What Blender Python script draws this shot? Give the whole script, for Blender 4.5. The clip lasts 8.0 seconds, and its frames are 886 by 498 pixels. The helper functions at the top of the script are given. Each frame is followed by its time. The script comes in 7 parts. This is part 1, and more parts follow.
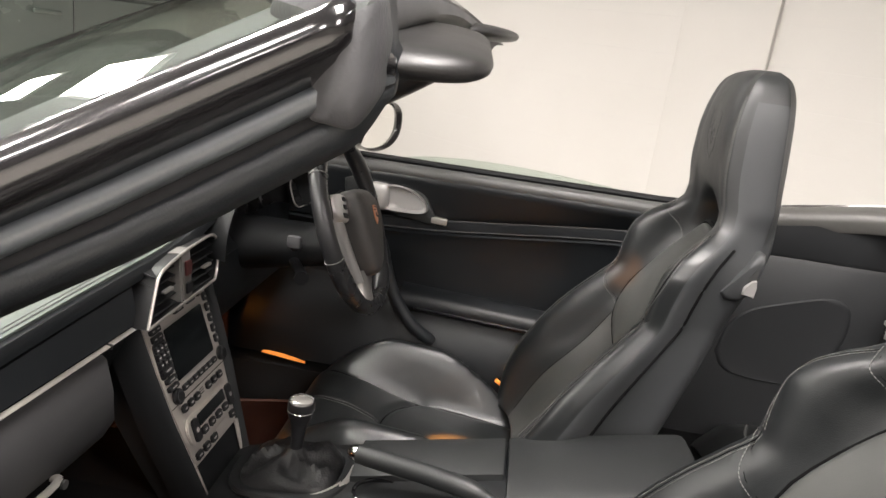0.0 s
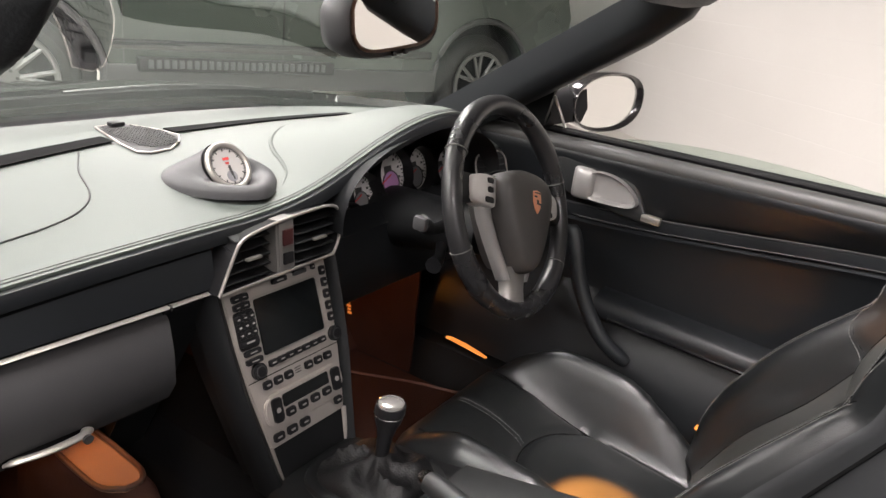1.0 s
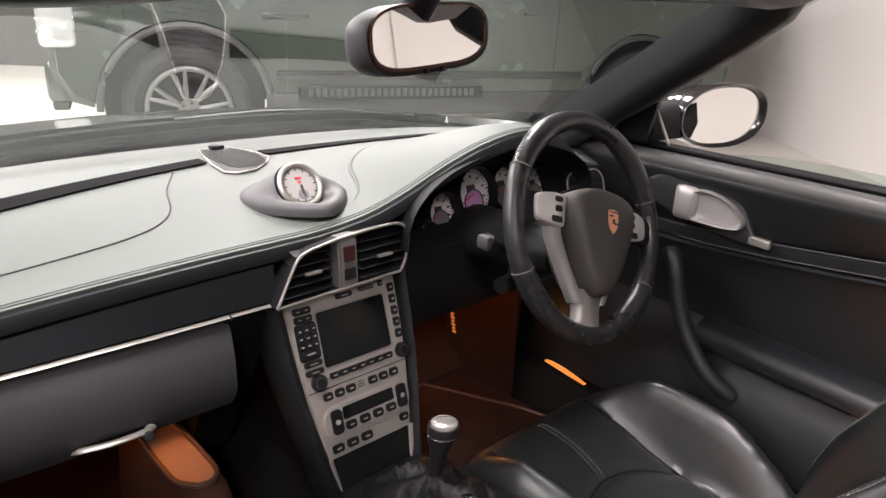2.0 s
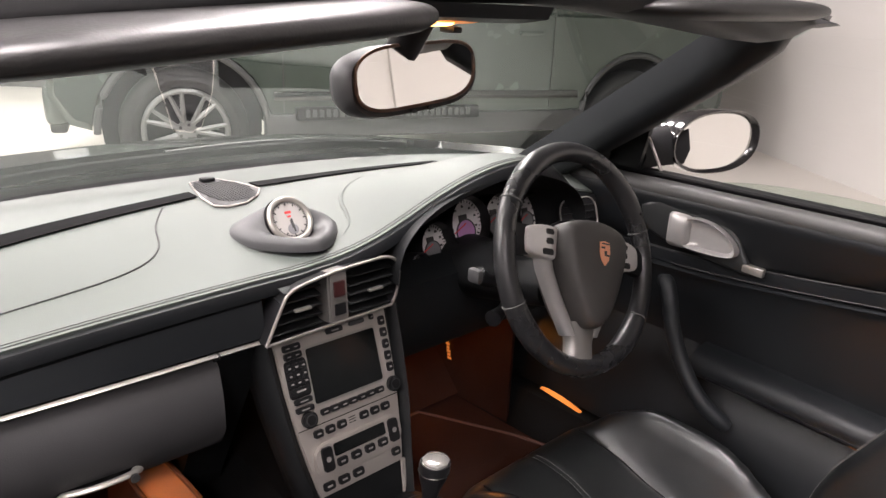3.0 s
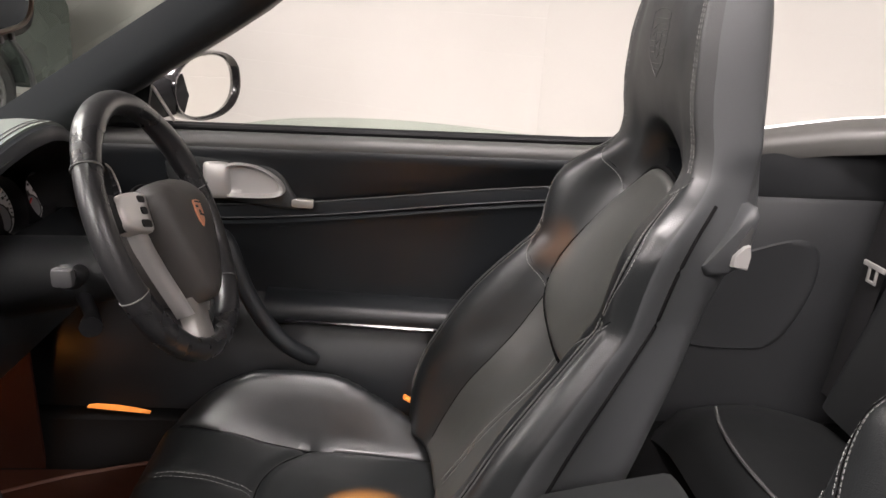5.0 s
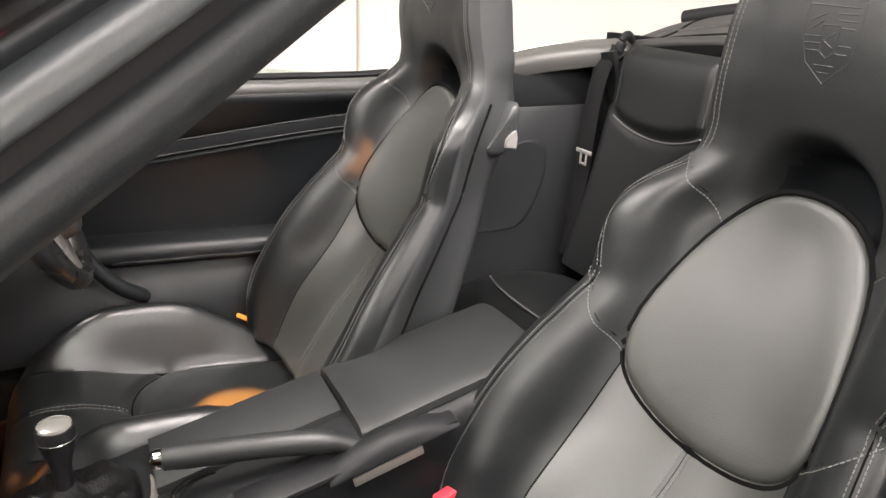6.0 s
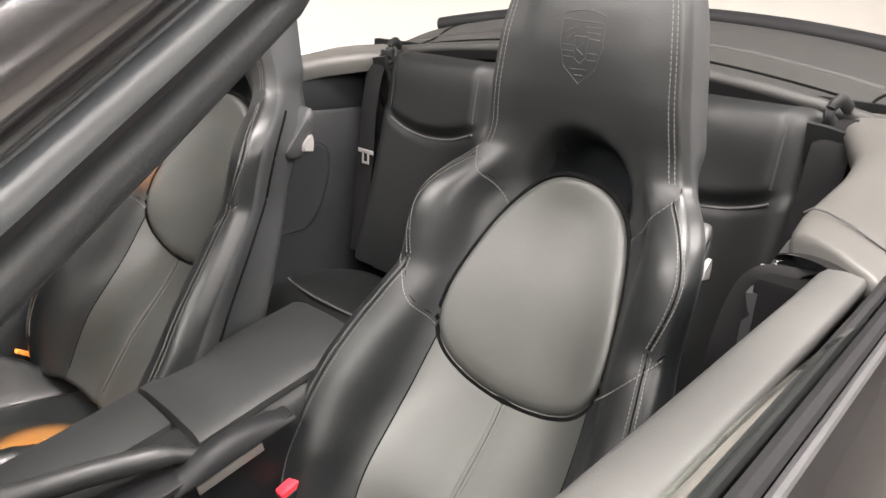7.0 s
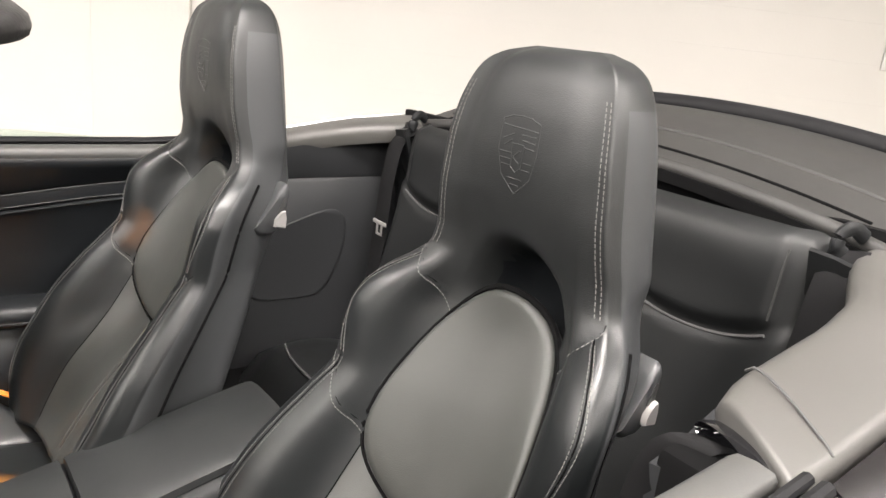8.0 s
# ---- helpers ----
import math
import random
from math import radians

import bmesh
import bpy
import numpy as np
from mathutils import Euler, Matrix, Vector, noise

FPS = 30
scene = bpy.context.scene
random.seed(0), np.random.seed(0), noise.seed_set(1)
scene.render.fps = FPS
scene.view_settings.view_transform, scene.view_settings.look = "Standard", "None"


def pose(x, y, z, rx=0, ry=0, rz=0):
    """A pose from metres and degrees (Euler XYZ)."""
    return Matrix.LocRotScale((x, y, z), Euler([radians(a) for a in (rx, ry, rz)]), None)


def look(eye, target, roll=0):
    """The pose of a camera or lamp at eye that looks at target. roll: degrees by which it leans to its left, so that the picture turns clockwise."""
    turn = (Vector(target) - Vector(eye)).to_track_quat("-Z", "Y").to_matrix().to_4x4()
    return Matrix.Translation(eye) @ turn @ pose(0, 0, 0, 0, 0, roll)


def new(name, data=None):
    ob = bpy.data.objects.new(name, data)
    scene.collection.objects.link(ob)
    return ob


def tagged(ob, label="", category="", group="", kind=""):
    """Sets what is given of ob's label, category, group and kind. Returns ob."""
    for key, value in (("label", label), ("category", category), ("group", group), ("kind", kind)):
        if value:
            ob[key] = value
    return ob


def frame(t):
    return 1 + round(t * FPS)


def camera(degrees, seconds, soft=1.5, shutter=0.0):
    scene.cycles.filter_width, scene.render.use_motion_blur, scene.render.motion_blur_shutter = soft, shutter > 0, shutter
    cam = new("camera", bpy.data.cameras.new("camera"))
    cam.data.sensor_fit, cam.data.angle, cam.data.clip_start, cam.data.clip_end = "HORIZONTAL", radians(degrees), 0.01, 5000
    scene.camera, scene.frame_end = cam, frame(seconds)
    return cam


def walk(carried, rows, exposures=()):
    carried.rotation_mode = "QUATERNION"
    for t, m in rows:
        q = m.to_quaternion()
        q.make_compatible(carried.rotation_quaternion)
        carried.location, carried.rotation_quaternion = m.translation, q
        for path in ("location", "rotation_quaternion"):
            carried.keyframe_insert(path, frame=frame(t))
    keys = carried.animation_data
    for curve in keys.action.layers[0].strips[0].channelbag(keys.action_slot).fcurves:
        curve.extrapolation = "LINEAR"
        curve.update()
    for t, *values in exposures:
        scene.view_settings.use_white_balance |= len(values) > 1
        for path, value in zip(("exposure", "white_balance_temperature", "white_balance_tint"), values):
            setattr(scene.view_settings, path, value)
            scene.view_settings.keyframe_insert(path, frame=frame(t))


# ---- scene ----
cam = camera(63.4, 8.0)
PATH = [
    (0, (0.281, -1.032, 1.218), (0.126, 0.885, 0.671), 8.1),
    (0.5, (0.425, -0.846, 1.187), (-0.198, 0.949, 0.564), 8.9),
    (1, (0.515, -0.716, 1.205), (-0.473, 0.875, 0.503), 6.9),
    (1.5, (0.607, -0.64, 1.216), (-0.653, 0.743, 0.507), 4.4),
    (1.7, (0.631, -0.621, 1.21), (-0.691, 0.705, 0.507), 3.7),
    (2.8, (0.625, -0.587, 1.225), (-0.748, 0.707, 0.561), 2.8),
    (3, (0.627, -0.583, 1.236), (-0.737, 0.729, 0.591), 2.6),
    (3.5, (0.563, -0.568, 1.231), (-0.645, 0.913, 0.644), 1.9),
    (4, (0.433, -0.547, 1.231), (-0.329, 1.209, 0.654), 1.6),
    (4.5, (0.387, -0.554, 1.205), (0.077, 1.325, 0.594), 2.6),
    (5, (0.29, -0.618, 1.159), (0.435, 1.272, 0.518), 3.2),
    (5.2, (0.237, -0.664, 1.14), (0.58, 1.192, 0.479), 3.1),
    (6.3, (0.03, -0.855, 1.149), (1.055, 0.707, 0.434), 2.7),
    (6.5, (0.007, -0.855, 1.142), (1.156, 0.621, 0.434), 2.9),
    (7, (-0.026, -0.855, 1.159), (1.352, 0.428, 0.483), 3.6),
    (7.5, (0.026, -0.864, 1.184), (1.451, 0.396, 0.57), 4.1),
    (8, (0.19, -0.925, 1.22), (1.391, 0.572, 0.659), 6.7),
]
EXPOSURES = [(0.0, 0.30, 6450, 9), (0.6, 0.30, 6420, 9), (1.5, 0.36, 6350, 17), (3.2, 0.36, 6400, 16), (5.0, 0.33, 6450, 14), (6.3, 0.83, 6500, 10), (7.4, 0.83, 6500, 10), (8.0, 0.66, 6500, 9)]
walk(cam, [(t, look(eye, target, roll)) for t, eye, target, roll in PATH], EXPOSURES)

# ---- light ----
GROUND = 0.0            # height of the showroom floor
CEIL = 3.05             # height of the ceiling
LAMP_POWER = 83.0
AMBER = (1.0, 0.36, 0.07)

world = bpy.data.worlds.new("showroom_air")
scene.world = world
world.use_nodes = True
world.node_tree.nodes["Background"].inputs[0].default_value = (1.0, 0.97, 0.93, 1)
world.node_tree.nodes["Background"].inputs[1].default_value = 0.008


def lamp(name, kind, power, colour, m, **kw):
    data = bpy.data.lights.new(name, kind)
    data.energy, data.color = power, colour
    if kind == "AREA":
        data.shape, data.size, data.size_y = "RECTANGLE", kw["size"], kw["size_y"]
    else:
        data.shadow_soft_size = kw.get("soft", 0.01)
    if kind == "SPOT":
        data.spot_size, data.spot_blend = radians(kw["cone"]), kw.get("blend", 0.6)
    ob = new(name, data)
    ob.matrix_world = m
    return ob


# ---- materials ----
def material(name, colour, rough=0.5, metal=0.0, spec=0.5, coat=0.0):
    m = bpy.data.materials.new(name)
    m.use_nodes = True
    b = m.node_tree.nodes["Principled BSDF"]
    b.inputs["Base Color"].default_value = (*colour, 1)
    b.inputs["Roughness"].default_value = rough
    b.inputs["Metallic"].default_value = metal
    b.inputs["Specular IOR Level"].default_value = spec
    b.inputs["Coat Weight"].default_value = coat
    b.inputs["Coat Roughness"].default_value = 0.05
    return m


def grain(m, scale, bump, vary=0.15, big=4.0, rough_vary=0.1, kind="NOISE", dist=0.002, wrinkle=0.0):
    """Grain and relief at a fine scale, tone and gloss that wander at a large one."""
    nt = m.node_tree
    n, l = nt.nodes, nt.links
    b = n["Principled BSDF"]
    co = n.new("ShaderNodeTexCoord")
    if kind == "LEATHER":
        fine = n.new("ShaderNodeTexVoronoi")
        fine.feature = "SMOOTH_F1"
        fine.inputs["Scale"].default_value = scale
        out = fine.outputs["Distance"]
    else:
        fine = n.new("ShaderNodeTexNoise")
        fine.inputs["Scale"].default_value = scale
        fine.inputs["Detail"].default_value = 3
        out = fine.outputs["Fac"]
    l.new(co.outputs["Object"], fine.inputs["Vector"])
    wide = n.new("ShaderNodeTexNoise")
    wide.inputs["Scale"].default_value = big
    wide.inputs["Detail"].default_value = 5
    l.new(co.outputs["Object"], wide.inputs["Vector"])
    bm = n.new("ShaderNodeBump")
    bm.inputs["Strength"].default_value = bump
    bm.inputs["Distance"].default_value = dist
    l.new(out, bm.inputs["Height"])
    if wrinkle:
        slack = n.new("ShaderNodeTexNoise")
        slack.inputs["Scale"].default_value = 11
        slack.inputs["Detail"].default_value = 2
        slack.inputs["Distortion"].default_value = 0.2
        l.new(co.outputs["Object"], slack.inputs["Vector"])
        wb = n.new("ShaderNodeBump")
        wb.inputs["Strength"].default_value = wrinkle
        wb.inputs["Distance"].default_value = 0.012
        l.new(slack.outputs["Fac"], wb.inputs["Height"])
        l.new(wb.outputs["Normal"], bm.inputs["Normal"])
    l.new(bm.outputs["Normal"], b.inputs["Normal"])
    base = tuple(b.inputs["Base Color"].default_value)
    mix = n.new("ShaderNodeMix")
    mix.data_type = "RGBA"
    mix.inputs["A"].default_value = tuple(c * (1 - vary) for c in base[:3]) + (1,)
    mix.inputs["B"].default_value = tuple(min(1, c * (1 + vary)) for c in base[:3]) + (1,)
    l.new(wide.outputs["Fac"], mix.inputs["Factor"])
    l.new(mix.outputs["Result"], b.inputs["Base Color"])
    r = b.inputs["Roughness"].default_value
    mr = n.new("ShaderNodeMapRange")
    mr.inputs["From Min"].default_value, mr.inputs["From Max"].default_value = 0.3, 0.7
    mr.inputs["To Min"].default_value, mr.inputs["To Max"].default_value = max(0.02, r - rough_vary), min(1, r + rough_vary)
    l.new(wide.outputs["Fac"], mr.inputs["Value"])
    l.new(mr.outputs["Result"], b.inputs["Roughness"])
    return m


def emitter(name, colour, strength):
    m = material(name, colour, 0.4)
    b = m.node_tree.nodes["Principled BSDF"]
    b.inputs["Emission Color"].default_value = (*colour, 1)
    b.inputs["Emission Strength"].default_value = strength
    return m


def clear_glass(name, tint, rough=0.0):
    m = bpy.data.materials.new(name)
    m.use_nodes = True
    nt = m.node_tree
    nt.nodes.clear()
    out = nt.nodes.new("ShaderNodeOutputMaterial")
    tr = nt.nodes.new("ShaderNodeBsdfTransparent")
    tr.inputs[0].default_value = (*tint, 1)
    gl = nt.nodes.new("ShaderNodeBsdfGlossy")
    gl.inputs["Roughness"].default_value = rough
    lw = nt.nodes.new("ShaderNodeLayerWeight")
    lw.inputs[0].default_value = 0.5
    pw = nt.nodes.new("ShaderNodeMath")
    pw.operation = "POWER"
    pw.inputs[1].default_value = 4.2
    nt.links.new(lw.outputs["Facing"], pw.inputs[0])
    fr = nt.nodes.new("ShaderNodeMath")
    fr.operation = "MULTIPLY_ADD"
    fr.inputs[1].default_value, fr.inputs[2].default_value = 0.86, 0.10
    nt.links.new(pw.outputs[0], fr.inputs[0])
    mx = nt.nodes.new("ShaderNodeMixShader")
    nt.links.new(fr.outputs[0], mx.inputs[0])
    nt.links.new(tr.outputs[0], mx.inputs[1])
    nt.links.new(gl.outputs[0], mx.inputs[2])
    nt.links.new(mx.outputs[0], out.inputs[0])
    return m


WORN_LEATHER = grain(material("polished_black_leather", (0.0110, 0.0123, 0.0128), 0.35, spec=0.72), 800, 0.12, 0.25, 5, 0.08, "LEATHER", wrinkle=0.22)
LEATHER = grain(material("black_leather", (0.0165, 0.0177, 0.0180), 0.435, spec=0.50), 800, 0.12, 0.25, 5, 0.07, "LEATHER", wrinkle=0.17)
# same black leather: bolsters darkened for shade, panel and pad lightened for light
BOLSTER = grain(material("shaded_bolster_leather", (0.0080, 0.0092, 0.0097), 0.37, spec=0.52), 800, 0.12, 0.25, 5, 0.07, "LEATHER", wrinkle=0.16)
LEATHER_PAD = grain(material("lit_panel_leather", (0.027, 0.0282, 0.0262), 0.40, spec=0.95), 800, 0.12, 0.2, 7, 0.06, "LEATHER", wrinkle=0.08)
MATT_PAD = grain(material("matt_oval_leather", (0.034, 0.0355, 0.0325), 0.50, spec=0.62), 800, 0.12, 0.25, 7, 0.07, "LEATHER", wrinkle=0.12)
# dash leather paled so that its colour carries the ceiling light's sheen
DASH = grain(material("sheen_grey_dash_leather", (0.098, 0.111, 0.101), 0.58, spec=0.35), 700, 0.08, 0.06, 3, 0.05, "LEATHER")
TRIM = grain(material("black_soft_trim", (0.009, 0.0097, 0.0105), 0.5, spec=0.26), 600, 0.2, 0.2, 6, 0.08)
TRIM_GREY = grain(material("charcoal_trim", (0.042, 0.042, 0.044), 0.52, spec=0.6), 600, 0.15, 0.15, 5, 0.08)
# cap leathers greyed for light glancing off them, most on the quarter caps
CAP = grain(material("dark_grey_cap_leather", (0.055, 0.055, 0.053), 0.5, spec=0.6), 700, 0.05, 0.15, 5, 0.06, "LEATHER")
CAP_LIGHT = grain(material("sheen_grey_cap_leather", (0.066, 0.064, 0.060), 0.5, spec=0.6), 700, 0.05, 0.12, 5, 0.06, "LEATHER")
SEAL_GREY = grain(material("grey_seal_rubber", (0.075, 0.083, 0.09), 0.38, spec=0.9), 300, 0.1, 0.1, 6, 0.06)
PILLAR = grain(material("black_pillar_trim", (0.014, 0.016, 0.018), 0.48, spec=0.40), 500, 0.15, 0.15, 5, 0.06)
COVER = grain(material("grey_fabric_sleeve", (0.055, 0.055, 0.058), 0.6, spec=0.4), 260, 0.35, 0.2, 14, 0.08)
VISOR = grain(material("charcoal_visor_vinyl", (0.017, 0.0165, 0.0165), 0.42, spec=0.5), 500, 0.15, 0.15, 6, 0.06)
SPOKE = grain(material("dark_satin_spoke", (0.22, 0.21, 0.20), 0.4, 0.5), 900, 0.05, 0.1, 10, 0.06)
HUB = grain(material("charcoal_hub_vinyl", (0.040, 0.037, 0.035), 0.52, spec=0.5), 700, 0.15, 0.12, 6, 0.06)
SIDE_TRIM = grain(material("dark_grey_side_trim", (0.020, 0.021, 0.0225), 0.5, spec=0.4), 700, 0.1, 0.15, 5, 0.06, "LEATHER")
REAR_LEATHER = grain(material("black_rear_leather", (0.0085, 0.0092, 0.0096), 0.46, spec=0.36), 800, 0.1, 0.2, 5, 0.06, "LEATHER", wrinkle=0.08)
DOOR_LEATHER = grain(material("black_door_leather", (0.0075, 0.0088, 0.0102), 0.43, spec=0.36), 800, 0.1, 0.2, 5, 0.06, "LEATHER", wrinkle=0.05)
SHELL = grain(material("seat_shell_plastic", (0.04, 0.042, 0.044), 0.45), 700, 0.15, 0.12, 5, 0.06)
PLASTIC = grain(material("black_plastic", (0.010, 0.010, 0.011), 0.38, spec=0.32), 500, 0.08, 0.2, 8, 0.1)
RUBBER = grain(material("black_rubber", (0.008, 0.008, 0.009), 0.65, spec=0.25), 200, 0.1, 0.2, 6, 0.1)
GLOSS_BLACK = material("gloss_black", (0.006, 0.006, 0.007), 0.08, coat=0.6)
SCREEN = material("dark_screen", (0.005, 0.006, 0.0065), 0.14)
SILVER = grain(material("satin_silver_paint", (0.42, 0.40, 0.37), 0.38, 0.75), 900, 0.05, 0.08, 10, 0.06)
DIM_SILVER = grain(material("satin_grey_console", (0.46, 0.425, 0.395), 0.42, 0.55), 900, 0.05, 0.1, 10, 0.06)
CHROME = material("chrome", (0.75, 0.74, 0.72), 0.12, 1.0)
STITCH = material("grey_thread", (0.115, 0.115, 0.11), 0.8)
STITCH_DARK = material("dark_thread", (0.06, 0.06, 0.06), 0.8)
# brown carpet carries amber lamplight; the black one is the same carpet unlit
CARPET = grain(material("amber_lit_carpet", (0.058, 0.0265, 0.020), 0.95, spec=0.1), 900, 0.9, 0.3, 12, 0.02, dist=0.004)
CARPET_BLACK = grain(material("black_carpet", (0.008, 0.008, 0.0085), 0.95, spec=0.1), 900, 0.9, 0.3, 12, 0.02, dist=0.004)
PAINT = grain(material("black_car_paint", (0.012, 0.011, 0.012), 0.22, 0.2, coat=1.0), 1500, 0.02, 0.2, 4, 0.04)
DECK = grain(material("grey_deck_cover", (0.026, 0.0255, 0.0245), 0.55), 400, 0.2, 0.15, 4, 0.08)
MIRROR = material("mirror_silver", (0.86, 0.85, 0.82), 0.015, 1.0)
GLASS = clear_glass("windscreen_glass", (0.80, 0.86, 0.81))
SIDE_GLASS = clear_glass("green_side_glass", (0.90, 0.95, 0.915))
DIAL = material("white_dial", (0.34, 0.325, 0.31), 0.5)
DIAL_GREY = material("grey_dial", (0.17, 0.17, 0.18), 0.45)
GAUGE_FACE = material("white_gauge_face", (0.62, 0.60, 0.60), 0.45)
DIAL_PURPLE = material("purple_lit_dial", (0.42, 0.20, 0.42), 0.4)
GAP = material("black_joint", (0.003, 0.003, 0.0032), 0.9, spec=0.1)
MARK = material("dark_print", (0.03, 0.03, 0.03), 0.6)
MARK_RED = material("red_print", (0.55, 0.05, 0.05), 0.6)
RED = material("red_plastic", (0.62, 0.03, 0.05), 0.4)
COPPER = material("copper_badge", (0.72, 0.33, 0.20), 0.32, 0.35)
BELT = grain(material("black_webbing", (0.006, 0.006, 0.0065), 0.8, spec=0.2), 1200, 0.5, 0.2, 20, 0.05)
AMBER_LENS = emitter("amber_lamp_lens", AMBER, 5.0)
AMBER_DIM = emitter("dim_amber_glow", (1.0, 0.32, 0.06), 0.38)
GLOVE = grain(material("grey_glovebox_grain", (0.036, 0.0355, 0.037), 0.52, spec=0.4), 700, 0.08, 0.12, 5, 0.06, "LEATHER")
PAD_SILVER = grain(material("bright_satin_pad", (0.62, 0.60, 0.58), 0.34, 0.25), 900, 0.04, 0.06, 10, 0.05)
HANDLE = grain(material("satin_handle_paint", (0.34, 0.33, 0.32), 0.36, 0.35), 900, 0.04, 0.06, 10, 0.05)
AMBER_BRIGHT = emitter("amber_bulb", (1.0, 0.48, 0.14), 5.0)
SUV_PAINT = grain(material("dark_green_paint", (0.055, 0.07, 0.06), 0.25, 0.3, coat=0.8), 1500, 0.02, 0.15, 2, 0.05)
ALLOY = grain(material("alloy_wheel", (0.17, 0.17, 0.17), 0.38, 0.6), 300, 0.03, 0.1, 8, 0.08)
TYRE = grain(material("tyre_rubber", (0.018, 0.018, 0.018), 0.8), 120, 0.3, 0.2, 10, 0.08)
WHITE_TRIM = material("headlamp_clear", (0.7, 0.72, 0.74), 0.12, 0.5)

# ---- mesh helpers ----


def mesh_of(verts, faces):
    bm = bmesh.new()
    vs = [bm.verts.new(v) for v in verts]
    for f in faces:
        try:
            bm.faces.new([vs[i] for i in f])
        except ValueError:
            pass
    return bm


def link(name, bm, mats, smooth=True, angle=40):
    me = bpy.data.meshes.new(name)
    bmesh.ops.recalc_face_normals(bm, faces=bm.faces[:])
    bm.to_mesh(me)
    bm.free()
    for m in mats if isinstance(mats, (list, tuple)) else [mats]:
        me.materials.append(m)
    if smooth:
        me.polygons.foreach_set("use_smooth", [True] * len(me.polygons))
        me.set_sharp_from_angle(angle=radians(angle))
    return new(name, me)


def part(name, bm, mats, parent, label="", smooth=True, angle=40):
    ob = link(name, bm, mats, smooth, angle)
    adopt(ob, parent)
    if label:
        ob["label"] = label
    return ob


def world_of(ob):
    m = ob.matrix_basis.copy()
    return world_of(ob.parent) @ ob.matrix_parent_inverse @ m if ob.parent else m


def adopt(ob, parent):
    ob.parent = parent
    ob.matrix_parent_inverse = world_of(parent).inverted()


def thing(name, at, label, category, group="", kind=""):
    ob = new(name)
    ob.empty_display_size = 0.1
    ob.location = at
    return tagged(ob, label, category, group, kind)


def loft(rings, closed=True, caps=True, bm=None, mat=0):
    """Skin over rings of equal length."""
    bm = bm or bmesh.new()
    rows = [[bm.verts.new(p) for p in r] for r in rings]
    n = len(rows[0])
    for a, b in zip(rows, rows[1:]):
        for i in range(n if closed else n - 1):
            j = (i + 1) % n
            f = bm.faces.new((a[i], a[j], b[j], b[i]))
            f.material_index = mat
    if caps and closed:
        for r, flip in ((rows[0], True), (rows[-1], False)):
            f = bm.faces.new(r[::-1] if flip else r)
            f.material_index = mat
    return bm


def tube(points, radius, n=10, closed=False, bm=None, mat=0, flat=1.0, up=(0, 0, 1)):
    """A round bar along points; radius may be a list; flat squeezes it across up."""
    pts = [Vector(p) for p in points]
    k = len(pts)
    rad = radius if isinstance(radius, (list, tuple)) else [radius] * k
    rings = []
    for i, p in enumerate(pts):
        a = pts[i - 1] if (i or closed) else p
        b = pts[(i + 1) % k] if (i < k - 1 or closed) else p
        d = (b - a).normalized()
        u = Vector(up)
        if abs(d.dot(u)) > 0.95:
            u = Vector((1, 0, 0)) if abs(d.x) < 0.9 else Vector((0, 1, 0))
        s = d.cross(u).normalized()
        w = s.cross(d).normalized()
        rings.append([p + (s * math.cos(t) + w * math.sin(t) * flat) * rad[i] for t in (math.tau * j / n for j in range(n))])
    if closed:
        rings.append(rings[0])
        bm = loft(rings, True, False, bm, mat)
        return bm
    return loft(rings, True, True, bm, mat)


def curve_pts(points, n=6):
    """A smooth line through points (Catmull-Rom)."""
    p = [Vector(q) for q in points]
    p = [p[0] * 2 - p[1]] + p + [p[-1] * 2 - p[-2]]
    out = []
    for i in range(1, len(p) - 2):
        for k in range(n):
            t = k / n
            out.append(0.5 * (2 * p[i] + (p[i + 1] - p[i - 1]) * t + (2 * p[i - 1] - 5 * p[i] + 4 * p[i + 1] - p[i + 2]) * t * t + (3 * p[i] - p[i - 1] - 3 * p[i + 1] + p[i + 2]) * t ** 3))
    out.append(p[-2])
    return out


def block(size, at=(0, 0, 0), bevel=0.004, seg=2, m=None, bm=None, mat=0):
    """A box with rounded edges, at a place or under a matrix."""
    b = bmesh.new()
    bmesh.ops.create_cube(b, size=1)
    for v in b.verts:
        v.co = Vector((v.co.x * size[0], v.co.y * size[1], v.co.z * size[2]))
    if bevel > 0:
        bmesh.ops.bevel(b, geom=b.edges[:], offset=min(bevel, min(size) * 0.49), segments=seg, profile=0.5, affect="EDGES")
    t = m if m is not None else Matrix.Translation(at)
    bmesh.ops.transform(b, matrix=t, verts=b.verts[:])
    return merge(bm, b, mat)


def merge(bm, b, mat=0):
    for f in b.faces:
        f.material_index = mat if mat else f.material_index
    if bm is None:
        return b
    me = bpy.data.meshes.new("tmp")
    b.to_mesh(me)
    b.free()
    bm.from_mesh(me)
    bpy.data.meshes.remove(me)
    return bm


def disc(radius, depth, m, n=28, bevel=0.0, bm=None, mat=0, r2=None):
    """A cylinder along z of m, its middle at m's origin."""
    b = bmesh.new()
    bmesh.ops.create_cone(b, cap_ends=True, segments=n, radius1=radius, radius2=radius if r2 is None else r2, depth=depth)
    if bevel:
        bmesh.ops.bevel(b, geom=[e for e in b.edges if len(e.link_faces) == 2 and e.calc_face_angle() > 0.8], offset=bevel, segments=2, affect="EDGES")
    bmesh.ops.transform(b, matrix=m, verts=b.verts[:])
    return merge(bm, b, mat)


